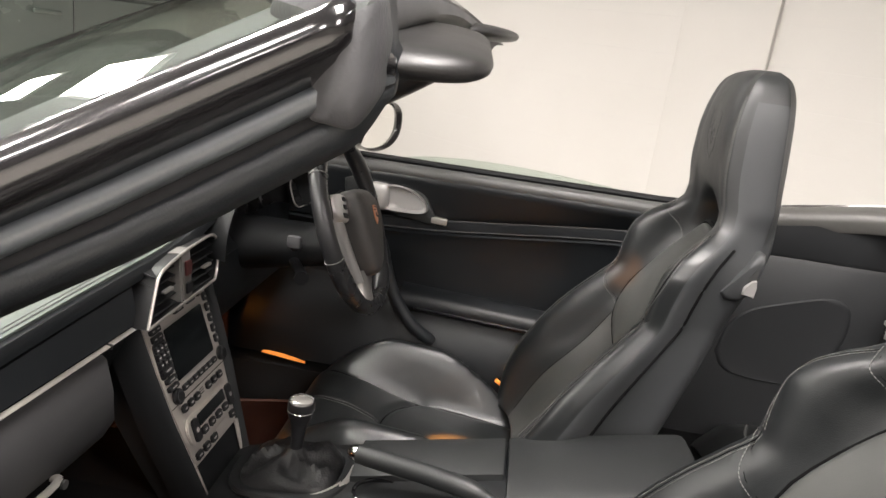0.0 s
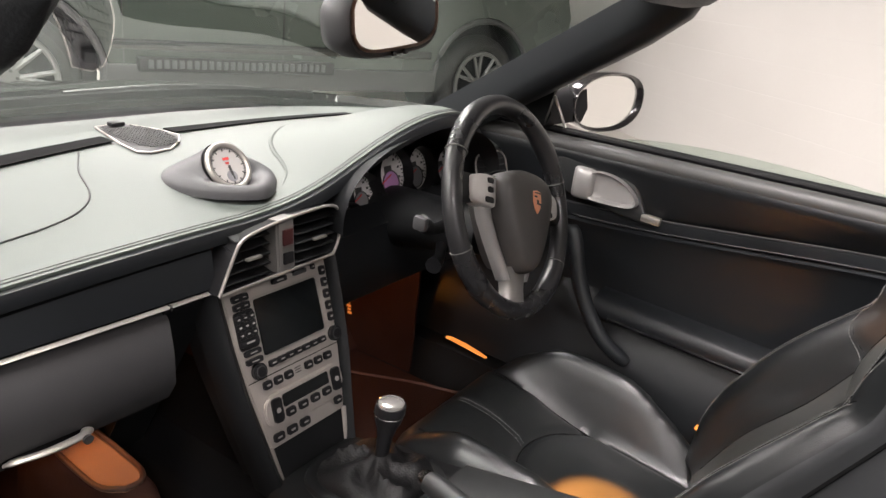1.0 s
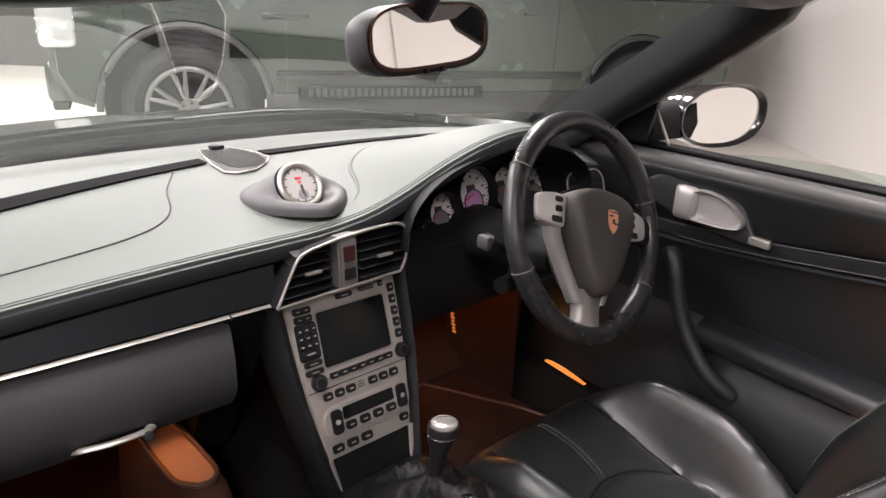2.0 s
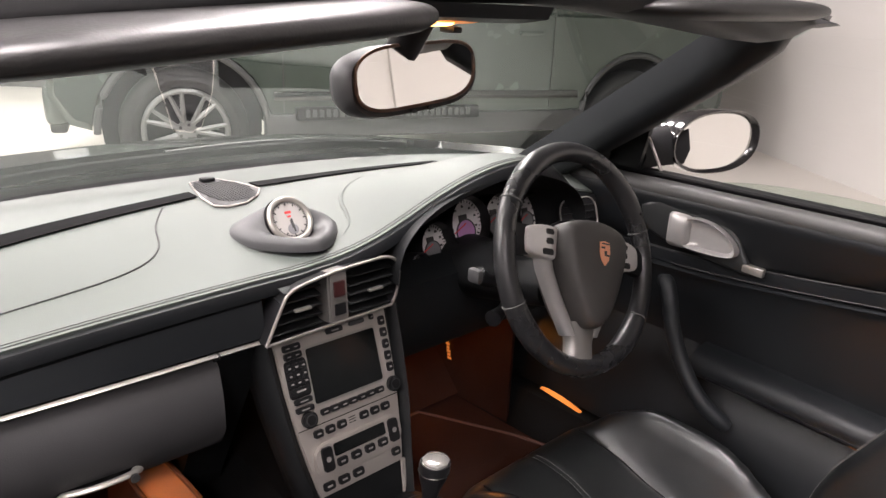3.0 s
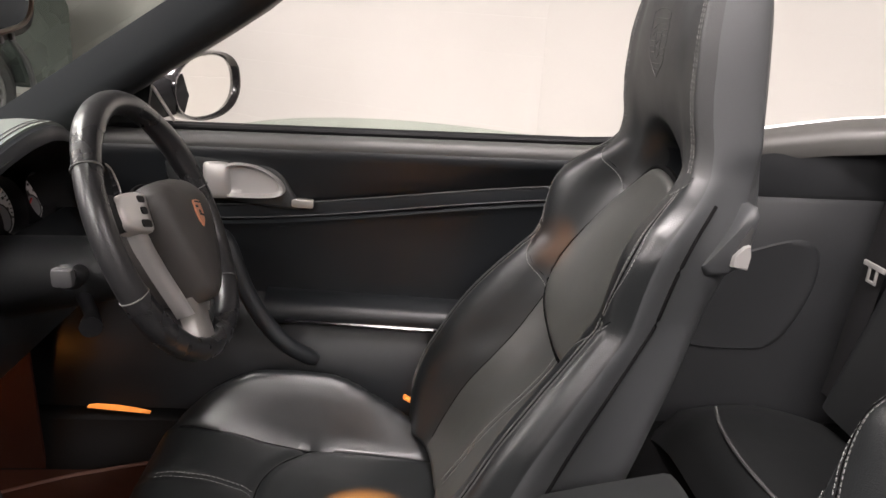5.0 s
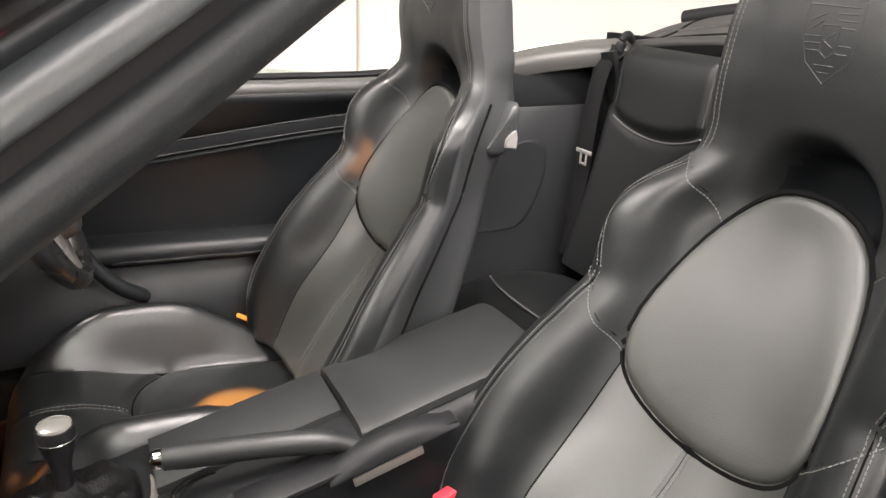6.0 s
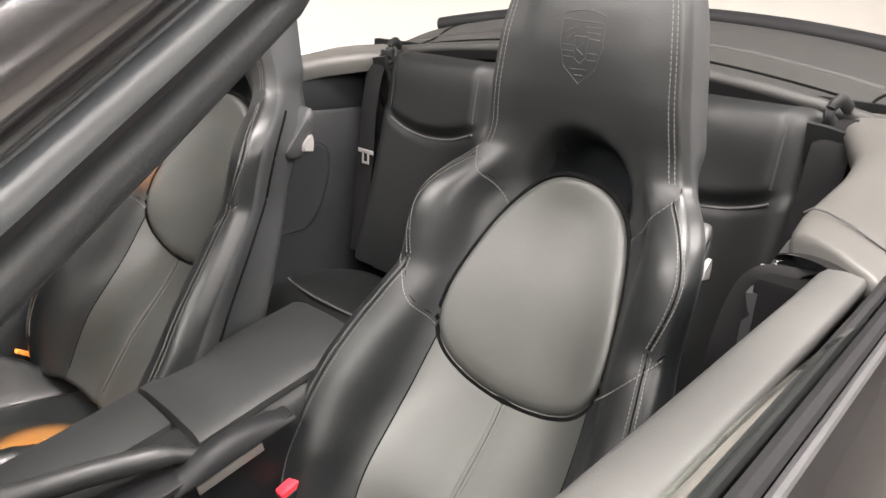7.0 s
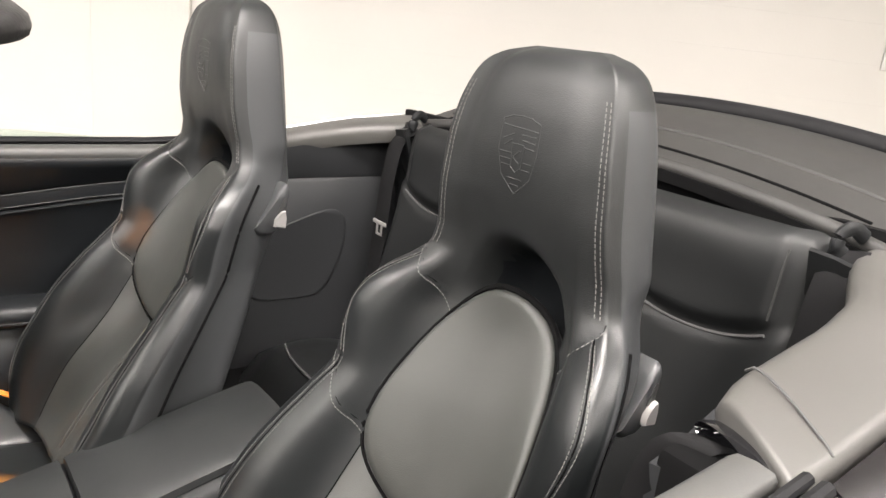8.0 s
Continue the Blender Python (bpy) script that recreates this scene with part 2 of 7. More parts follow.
def plate(outline, depth, m, bevel=0.0, bm=None, mat=0, seg=2):
    """A flat outline (x, y) made depth thick along z of m."""
    b = bmesh.new()
    vs = [b.verts.new((x, y, 0)) for x, y in outline]
    f = b.faces.new(vs)
    ex = bmesh.ops.extrude_face_region(b, geom=[f])
    bmesh.ops.translate(b, vec=(0, 0, depth), verts=[v for v in ex["geom"] if isinstance(v, bmesh.types.BMVert)])
    bmesh.ops.recalc_face_normals(b, faces=b.faces[:])
    if bevel:
        bmesh.ops.bevel(b, geom=[e for e in b.edges if e.calc_face_angle(0) > 0.8], offset=bevel, segments=seg, affect="EDGES")
    bmesh.ops.transform(b, matrix=m, verts=b.verts[:])
    return merge(bm, b, mat)


def rounded(w, h, r, n=5):
    """Outline of a rounded rectangle round the origin."""
    pts = []
    for cx, cy, a in ((w / 2 - r, h / 2 - r, 0), (-w / 2 + r, h / 2 - r, 90), (-w / 2 + r, -h / 2 + r, 180), (w / 2 - r, -h / 2 + r, 270)):
        for i in range(n + 1):
            t = radians(a + 90 * i / n)
            pts.append((cx + r * math.cos(t), cy + r * math.sin(t)))
    return pts


def axes(origin, x, y):
    """A pose from an origin and two directions; z is their cross."""
    x = Vector(x).normalized()
    z = x.cross(Vector(y)).normalized()
    y = z.cross(x)
    return Matrix.Translation(origin) @ Matrix((x, y, z)).transposed().to_4x4()


def sheet(grid, thick, bm=None, mat=0):
    """A surface over a grid of points, thickened against its normals."""
    b = bmesh.new()
    rows = [[b.verts.new(p) for p in r] for r in grid]
    for a, c in zip(rows, rows[1:]):
        for i in range(len(a) - 1):
            b.faces.new((a[i], a[i + 1], c[i + 1], c[i]))
    bmesh.ops.recalc_face_normals(b, faces=b.faces[:])
    if thick:
        bmesh.ops.solidify(b, geom=b.faces[:], thickness=thick)
    return merge(bm, b, mat)


def smoothstep(a, b, x):
    t = min(1, max(0, (x - a) / (b - a)))
    return t * t * (3 - 2 * t)


def lerp_table(table, x):
    """Smooth value at x from rows (x, value)."""
    if x <= table[0][0]:
        return table[0][1]
    for (a, u), (b, v) in zip(table, table[1:]):
        if x <= b:
            return u + (v - u) * (x - a) / (b - a)
    return table[-1][1]


def smooth_line(points, n):
    """n + 1 points, evenly spread along the first coordinate, on a smooth curve through points."""
    at = smooth_table(sorted(points))
    a, b = points[0][0], points[-1][0]
    return [(q, at(q)) for q in (a + (b - a) * i / n for i in range(n + 1))]


def smooth_table(table):
    """A smooth curve through rows (x, value)."""
    xs, vs = [r[0] for r in table], [r[1] for r in table]
    n = len(xs)
    d = [(vs[i + 1] - vs[i]) / (xs[i + 1] - xs[i]) for i in range(n - 1)]
    t = [d[0]] + [0.0 if d[i - 1] * d[i] <= 0 else 2 * d[i - 1] * d[i] / (d[i - 1] + d[i]) for i in range(1, n - 1)] + [d[-1]]

    def value(x):
        x = min(xs[-1], max(xs[0], x))
        k = 0
        while k < n - 2 and x > xs[k + 1]:
            k += 1
        h = xs[k + 1] - xs[k]
        u = (x - xs[k]) / h
        return vs[k] * (1 + 2 * u) * (1 - u) ** 2 + t[k] * h * u * (1 - u) ** 2 + vs[k + 1] * u * u * (3 - 2 * u) + t[k + 1] * h * u * u * (u - 1)
    return value


def stitches(points, bm=None, length=0.0055, gap=0.0035, r=0.0009, lift=(0, 0, 0)):
    """A row of thread dashes along a line."""
    bm = bm or bmesh.new()
    pts = [Vector(p) + Vector(lift) for p in points]
    carry, on = 0.0, True
    start = pts[0]
    for a, b in zip(pts, pts[1:]):
        d = (b - a).length
        if d < 1e-6:
            continue
        u = (b - a) / d
        s = 0.0
        while s < d:
            step = min((length if on else gap) - carry, d - s)
            carry += step
            s += step
            if carry >= (length if on else gap) - 1e-7:
                end = a + u * s
                if on:
                    tube([start, end], r, 5, bm=bm)
                start, carry, on = end, 0.0, not on
    return bm


# ---- the showroom ----
ALONG = Vector((0.79, -0.613, 0)).normalized()     # run of the long white wall
OUT = Vector((0.613, 0.79, 0)).normalized()        # from the car towards it
ROOM = Matrix.Translation((0, 0, GROUND)) @ Matrix((ALONG, OUT, Vector((0, 0, 1)))).transposed().to_4x4()
A0, A1, N0, N1 = -9.0, 8.0, -6.5, 3.70


def painted_block():
    """White painted blockwork: wide courses, faint joints, roller texture."""
    m = material("white_painted_blockwork", (0.555, 0.542, 0.512), 0.6)
    nt = m.node_tree
    n, l = nt.nodes, nt.links
    b = n["Principled BSDF"]
    co = n.new("ShaderNodeTexCoord")
    wide = n.new("ShaderNodeTexNoise")
    wide.inputs["Scale"].default_value, wide.inputs["Detail"].default_value = 1.3, 6
    fine = n.new("ShaderNodeTexNoise")
    fine.inputs["Scale"].default_value, fine.inputs["Detail"].default_value = 60, 4
    for t in (wide, fine):
        l.new(co.outputs["Object"], t.inputs["Vector"])
    ramp = n.new("ShaderNodeMix")
    ramp.data_type = "RGBA"
    ramp.inputs["A"].default_value = (0.52, 0.508, 0.478, 1)
    ramp.inputs["B"].default_value = (0.585, 0.572, 0.545, 1)
    l.new(wide.outputs["Fac"], ramp.inputs["Factor"])
    l.new(ramp.outputs["Result"], b.inputs["Base Color"])
    bp = n.new("ShaderNodeBump")
    bp.inputs["Strength"].default_value, bp.inputs["Distance"].default_value = 0.25, 0.003
    l.new(fine.outputs["Fac"], bp.inputs["Height"])
    l.new(bp.outputs["Normal"], b.inputs["Normal"])
    return m


WALL = painted_block()
FLOOR = grain(material("pale_sealed_concrete", (0.62, 0.59, 0.54), 0.35), 40, 0.08, 0.12, 1.2, 0.08)
CEILING = grain(material("ceiling_tile", (0.15, 0.148, 0.144), 0.85), 200, 0.4, 0.06, 2, 0.03)
# added closing walls, kept dark to cut bounced light and side reflections
DARK_WALL = grain(material("bounce_cutting_wall", (0.09, 0.088, 0.085), 0.6), 60, 0.2, 0.12, 1.5, 0.05)


def room_box(name, lo, hi, mat, label, category):
    c = [(a + b) / 2 for a, b in zip(lo, hi)]
    ob = link(name, block([b - a for a, b in zip(lo, hi)], c, 0), mat, False)
    ob.matrix_world = ROOM
    return tagged(ob, label, category, kind="structure")


def blocks_wall(name, length, height, m, label):
    """Wall with block courses whose joints are slightly recessed."""
    bm = bmesh.new()
    course, joint = 0.225, 0.0022
    z = 0.0
    while z < height - 0.01:
        h = min(course, height - z)
        block((length, 0.18, h - joint), (length / 2, 0.0985, z + h / 2), 0.001, 1, bm=bm)
        z += course
    block((length, 0.178, height), (length / 2, 0.0983, height / 2), 0, bm=bm)
    ob = link(name, bm, WALL, True, 30)
    ob.matrix_world = m
    return tagged(ob, label, "wall", kind="structure")


H = CEIL - GROUND
room_box("floor", (A0 - .2, N0 - .2, -0.1), (A1 + .2, N1 + .2, 0), FLOOR, "pale sealed concrete showroom floor under the parked cars", "floor")
room_box("ceiling", (A0 - .2, N0 - .2, H), (A1 + .2, N1 + .2, H + .1), CEILING, "grey tiled showroom ceiling with bright lamp panels", "ceiling")
blocks_wall("wall_north", A1 - A0, H, ROOM @ Matrix.Translation((A0, N1, 0)), "white painted block wall beside the open car")
room_box("wall_south", (A0, N0 - .2, 0), (A1, N0, H), DARK_WALL, "unseen wall closing the showroom, dark to cut bounced light", "wall")
room_box("wall_east", (A1, N0 - .2, 0), (A1 + .2, N1 + .2, H), WALL, "plain white painted wall behind the car's tail", "wall")
room_box("wall_west", (A0 - .2, N0 - .2, 0), (A0, N1 + .2, H), DARK_WALL, "closing wall beyond the off-roader, dark to cut bounced light", "wall")

pier = link("pilaster", block((0.57, 0.06, H), (-1.095, N1 + 0.004, H / 2), 0.008), WALL)
pier.matrix_world = ROOM
tagged(pier, "shallow white painted pier on the block wall", "pilaster", kind="structure")
# small framed board with a plain shield shape
board = thing("wall_board", (0, 0, 0), "white wall board with a red and yellow shield shape", "wall board")
board.matrix_world = ROOM @ Matrix.Translation((3.70, N1 - 0.004, 1.755)) @ Matrix.Rotation(radians(90), 4, "X")
for nm, w_, h_, d_, z_, mt in (("panel", 1.05, 0.86, 0.012, 0.0, material("white_board", (0.56, 0.555, 0.545), 0.5)),):
    ob = link(nm, block((w_, h_, d_), (0, 0, z_), 0.003), mt)
    ob.parent = board
for nm, k, d_, mt in (("shield", 1.0, 0.010, material("yellow_enamel", (0.75, 0.50, 0.08), 0.4)), ("shield_field", 0.6, 0.014, material("red_enamel", (0.55, 0.04, 0.04), 0.4))):
    ob = link(nm, plate([(x * k, y * k) for x, y in ((-0.17, 0.22), (-0.175, 0.0), (-0.12, -0.16), (0.0, -0.30), (0.12, -0.16), (0.175, 0.0), (0.17, 0.22))], d_, Matrix.Translation((0, -0.05, 0)), 0.002), mt)
    ob.parent = board

DIFFUSER = emitter("lamp_diffuser", (1.0, 0.945, 0.91), 9.0)
for i in range(5):
    for j in range(3):
        a, n_ = (-6.8, -4.3, -1.8, 0.8, 3.5)[i], -4.6 + j * 2.2
        t = thing("ceiling_light", (0, 0, 0), "long white ceiling lamp panel with a bright diffuser", "ceiling light", "showroom ceiling lights")
        t.matrix_world = ROOM @ Matrix.Translation((a, n_, H))
        fr = bmesh.new()
        for sx, sy, px_, py_ in ((1.24, 0.03, 0, 0.3), (1.24, 0.03, 0, -0.3), (0.03, 0.57, 0.605, 0), (0.03, 0.57, -0.605, 0)):
            block((sx, sy, 0.05), (px_, py_, -0.024), 0.003, 1, bm=fr)
        for nm, bm_, mt in (("frame", fr, material("white_enamel", (0.8, 0.8, 0.78), 0.4)), ("diffuser", block((1.18, 0.57, 0.02), (0, 0, -0.014), 0, 1), DIFFUSER)):
            ob = link(nm, bm_, mt)
            ob.parent = t
        lamp("ceiling_lamp", "AREA", LAMP_POWER, (1.0, 0.928, 0.885), ROOM @ Matrix.Translation((a, n_, H - 0.055)), size=1.15, size_y=0.55)

# ---- the open sports car: shell ----
car = thing("convertible_car", (0.2, 0, GROUND), "black open-top sports car with black leather cabin, roof folded away", "car")


def side_w(x):
    """Half width of the body at its widest, along the car."""
    return lerp_table([(-1.98, 0.45), (-1.85, 0.66), (-1.6, 0.80), (-1.05, 0.885), (-0.4, 0.87), (0.3, 0.87), (0.8, 0.885), (1.3, 0.905), (1.9, 0.85), (2.25, 0.70), (2.45, 0.45)], x)


def belt_y(x):
    return lerp_table([(-1.98, 0.40), (-1.5, 0.62), (-0.8, 0.74), (-0.5, 0.79), (0.0, 0.775), (0.75, 0.745), (1.1, 0.745), (1.5, 0.72), (2.1, 0.6), (2.45, 0.38)], x)


def belt_z(x):
    return lerp_table([(-1.98, 0.62), (-1.6, 0.76), (-1.1, 0.86), (-0.6, 0.90), (-0.3, 0.915), (0.7, 0.925), (0.95, 0.960), (1.15, 0.993), (1.35, 1.012), (1.9, 0.955), (2.3, 0.85), (2.45, 0.72)], x)


def side_panel(name, x0, x1, sgn, mat, label="", steps=16):
    """Outer skin from the belt over the shoulder down to the sill."""
    grid = []
    for i in range(steps + 1):
        x = x0 + (x1 - x0) * i / steps
        w, by, bz = side_w(x), belt_y(x), belt_z(x)
        row = [(by, bz), (by + (w - by) * 0.35, bz - 0.022), (by + (w - by) * 0.72, bz - 0.075), (w * 0.985, bz - 0.17), (w, bz - 0.27), (w * 0.99, bz - 0.40), (w * 0.965, bz - 0.53), (w * 0.93, GROUND + 0.17), (w * 0.88, GROUND + 0.14)]
        grid.append([(x, sgn * y, z) for y, z in row])
    return part(name, sheet(grid, 0.02), mat, car, label, angle=50)


for s in (-1, 1):
    side_panel("front_wing", -1.98, -0.465, s, PAINT)
    side_panel("rear_wing", 0.735, 2.45, s, PAINT)

# bonnet, nose and tail
grid = []
for i in range(17):
    x = -1.98 + 1.20 * i / 16
    by, bz = belt_y(x), belt_z(x)
    crown = 0.035 * smoothstep(-1.98, -1.4, x)
    grid.append([(x - 0.10 * (1 - (k / 8) ** 2) * smoothstep(-1.2, -0.78, x), by * k / 8, bz + crown * (1 - (k / 8) ** 2)) for k in range(-8, 9)])
part("bonnet", sheet(grid, 0.02), PAINT, car, "gloss black bonnet")
for nm, x, d in (("front_bumper", -1.98, 0.08), ("rear_bumper", 2.45, -0.08)):
    grid = []
    for k in range(-8, 9):
        y = 0.45 * k / 8
        grid.append([(x - d * (1 - (k / 8) ** 2) + d * j / 3 * 0.15, y, belt_z(x) - (belt_z(x) - GROUND - 0.2) * j / 4) for j in range(5)])
    part(nm, sheet(grid, 0.02), PAINT, car)
grid = []
for i in range(11):
    x = 1.72 + 0.73 * i / 10
    by, bz = belt_y(x), belt_z(x)
    grid.append([(x, by * k / 8, bz + (0.13 * (1 - smoothstep(1.7, 2.4, x)) + 0.03) * (1 - (k / 8) ** 2)) for k in range(-8, 9)])
part("engine_lid", sheet(grid, 0.02), PAINT, car)
part("floor_pan", block((3.6, 1.5, 0.06), (0.25, 0, GROUND + 0.11), 0.01), PLASTIC, car)
for s in (-1, 1):
    for x in (-1.05, 1.30):
        w = part("wheel", tube([(x + 0.26 * math.cos(a), s * 0.80, GROUND + 0.32 + 0.26 * math.sin(a)) for a in (math.tau * i / 32 for i in range(32))], 0.068, 10, True, up=(0, 1, 0), flat=1.6), TYRE, car)
        rim = bmesh.new()
        for k in range(5):
            a = math.tau * k / 5
            block((0.21, 0.03, 0.05), m=Matrix.Translation((x, s * 0.86, GROUND + 0.32)) @ Matrix.Rotation(a, 4, "Y") @ Matrix.Translation((0.11, 0, 0)), bevel=0.01, bm=rim)
        tube([(x + 0.215 * math.cos(a), s * 0.83, GROUND + 0.32 + 0.215 * math.sin(a)) for a in (math.tau * i / 32 for i in range(32))], 0.02, 8, True, up=(0, 1, 0), flat=2.5, bm=rim)
        part("rim", rim, ALLOY, w)

# windscreen, pillars and header rail


def glass_pt(u, v):
    """u -1..1 across, v 0..1 from the scuttle to the header."""
    a = abs(u) ** 3
    base = Vector((-0.735 + 0.285 * a, 0.80 * u, 0.893 - 0.043 * u ** 4))
    top = Vector((-0.02 + 0.21 * a, 0.612 * u, 1.268 - 0.033 * u * u))
    p = base.lerp(top, v)
    p.z += 0.022 * math.sin(math.pi * v) * (1 - u * u)
    return p


screen = part("windscreen", sheet([[glass_pt(-1 + 2 * i / 32, j / 12) for i in range(33)] for j in range(13)], 0.0), GLASS, car, "curved green-tinted windscreen")
screen.visible_shadow = False
# cross-section of a pillar, as offsets (outwards, up) from the edge of the glass
PAINT_SEC = [(-0.030, 0.020), (-0.008, 0.014), (0.006, 0.002), (0.006, -0.012), (-0.008, -0.026), (-0.032, -0.036), (-0.050, -0.030), (-0.045, -0.005)]
SEAL_SEC = [(-0.028, -0.034), (-0.022, -0.040), (-0.024, -0.050), (-0.036, -0.054), (-0.050, -0.045)]
GROOVE_SEC = [(-0.036, -0.050), (-0.041, -0.056), (-0.041, -0.064), (-0.055, -0.064), (-0.058, -0.045)]
TRIM_SEC = [(-0.045, -0.060), (-0.036, -0.066), (-0.034, -0.078), (-0.042, -0.086), (-0.060, -0.094), (-0.082, -0.086), (-0.102, -0.058), (-0.114, -0.010), (-0.118, 0.048), (-0.060, 0.022), (-0.02, 0.0), (-0.030, -0.030)]


def cover_rings(s):
    """Soft pleated sleeve over the end of the header rail."""
    rings = []
    for i, u in enumerate((0.84, 0.86, 0.885, 0.91, 0.94, 0.965, 0.985, 1.0)):
        p = glass_pt(s * min(u, 1.0), 1.0)
        g = (0.62, 0.80, 0.92, 0.98, 1.0, 0.97, 0.85, 0.45)[i]
        cx, cz = (p.x - 0.02 + 0.182 + 0.004 * u) / 2, p.z - 0.034
        hx, hz = (0.182 + 0.004 * u - p.x + 0.02) / 2 + 0.006, 0.046
        ring_ = []
        for j in range(48):
            t = math.tau * j / 48
            c, sn = math.cos(t), math.sin(t)
            pleat = 1 + 0.018 * math.sin(9 * t + 1.5 * math.sin(3 * t)) * (0.3 + 0.7 * u)
            ring_.append((cx + hx * g * pleat * math.copysign(abs(c) ** 0.6, c), p.y + s * (0.012 if u > 1 else 0), cz + hz * g * pleat * math.copysign(abs(sn) ** 0.7, sn)))
        rings.append(ring_)
    return rings


for s in (-1, 1):
    def pillar_part(sec, grow=0.0):
        rings = []
        for v in [-0.02 + 0.97 * i / 10 for i in range(11)] + [0.965, 0.98, 0.99, 1.0, 1.006]:
            p = glass_pt(s * 1.0, v)
            k = 1.0 - 0.12 * smoothstep(0.75, 1.0, v)
            if s > 0:
                q0, r0 = -0.05, 0.0
                k *= 0.25 + 0.75 * (1 - smoothstep(0.93, 1.0, v))
                rings.append([(p.x - 0.006, p.y + s * (q0 + (q - q0) * k), p.z + 0.012 + (r0 + (r - r0) * (0.58 if r < 0 else 1.0) * k)) for q, r in sec])
            else:
                q0, r0 = -0.075, -0.050
                g = 1 - 0.75 * smoothstep(0.965, 1.006, v) ** 2
                rings.append([(p.x, p.y + s * (q0 + (q * k - q0) * g), p.z + r0 + (r * k - r0) * g) for q, r in sec])
        return loft(rings)
    pil = part("windscreen_pillar", pillar_part(PAINT_SEC), PAINT, car, "gloss black windscreen pillar", angle=70)
    part("door_seal", pillar_part(SEAL_SEC), SEAL_GREY, pil, "grey seal lip", angle=70)
    part("seal_groove", pillar_part(GROOVE_SEC), RUBBER, pil)
    part("pillar_trim", pillar_part(TRIM_SEC), PILLAR, pil, "charcoal padded pillar trim", angle=70)
    if s > 0:
        continue
    # soft cover at the pillar's upper corner
    part("corner_cover", loft(cover_rings(s)), COVER, pil, "soft grey roof-latch corner cover", angle=80)


def head_z(y):
    """Underside of the header along its arch."""
    return 1.240 - 0.045 * (y / 0.5) ** 2


header, lidded = [], []
for k in range(-16, 17):
    u = k / 16 * (0.985 if k > 0 else 0.95)
    p = glass_pt(u, 1.0)
    x0, z0, zb = p.x, p.z, min(head_z(p.y), p.z - 0.025) * (1 - smoothstep(0.72, 0.95, u)) + (p.z - 0.010) * smoothstep(0.72, 0.95, u)
    xr = 0.180 + (0.040 if u > 0 else -0.012) * u * u
    header.append([(x, p.y, z) for x, z in ((x0 - 0.004, z0 - 0.006), (x0 + 0.02, z0 + 0.002), (xr - 0.03, z0 + 0.004), (xr - 0.006, z0 - 0.002), (xr, (z0 + zb) / 2), (xr - 0.010, zb + 0.004), (xr - 0.035, zb), (min(x0 + 0.05, xr - 0.04), zb + 0.002), (x0 + 0.006, max(zb, z0 - 0.02)))])
    lidded.append([(x, p.y, z) for x, z in ((x0 - 0.016, z0 - 0.002), (x0 - 0.004, z0 + 0.009), (xr - 0.04, z0 + 0.013), (xr - 0.015, z0 + 0.008), (xr - 0.018, z0 - 0.001), (x0 + 0.01, z0 - 0.001))])
part("header_rail", loft(header), TRIM_GREY, car, "charcoal trimmed header rail", angle=60)
part("header_cover", loft(lidded), PAINT, car, "gloss black header panel")

# door skins, glass edges, quarter caps


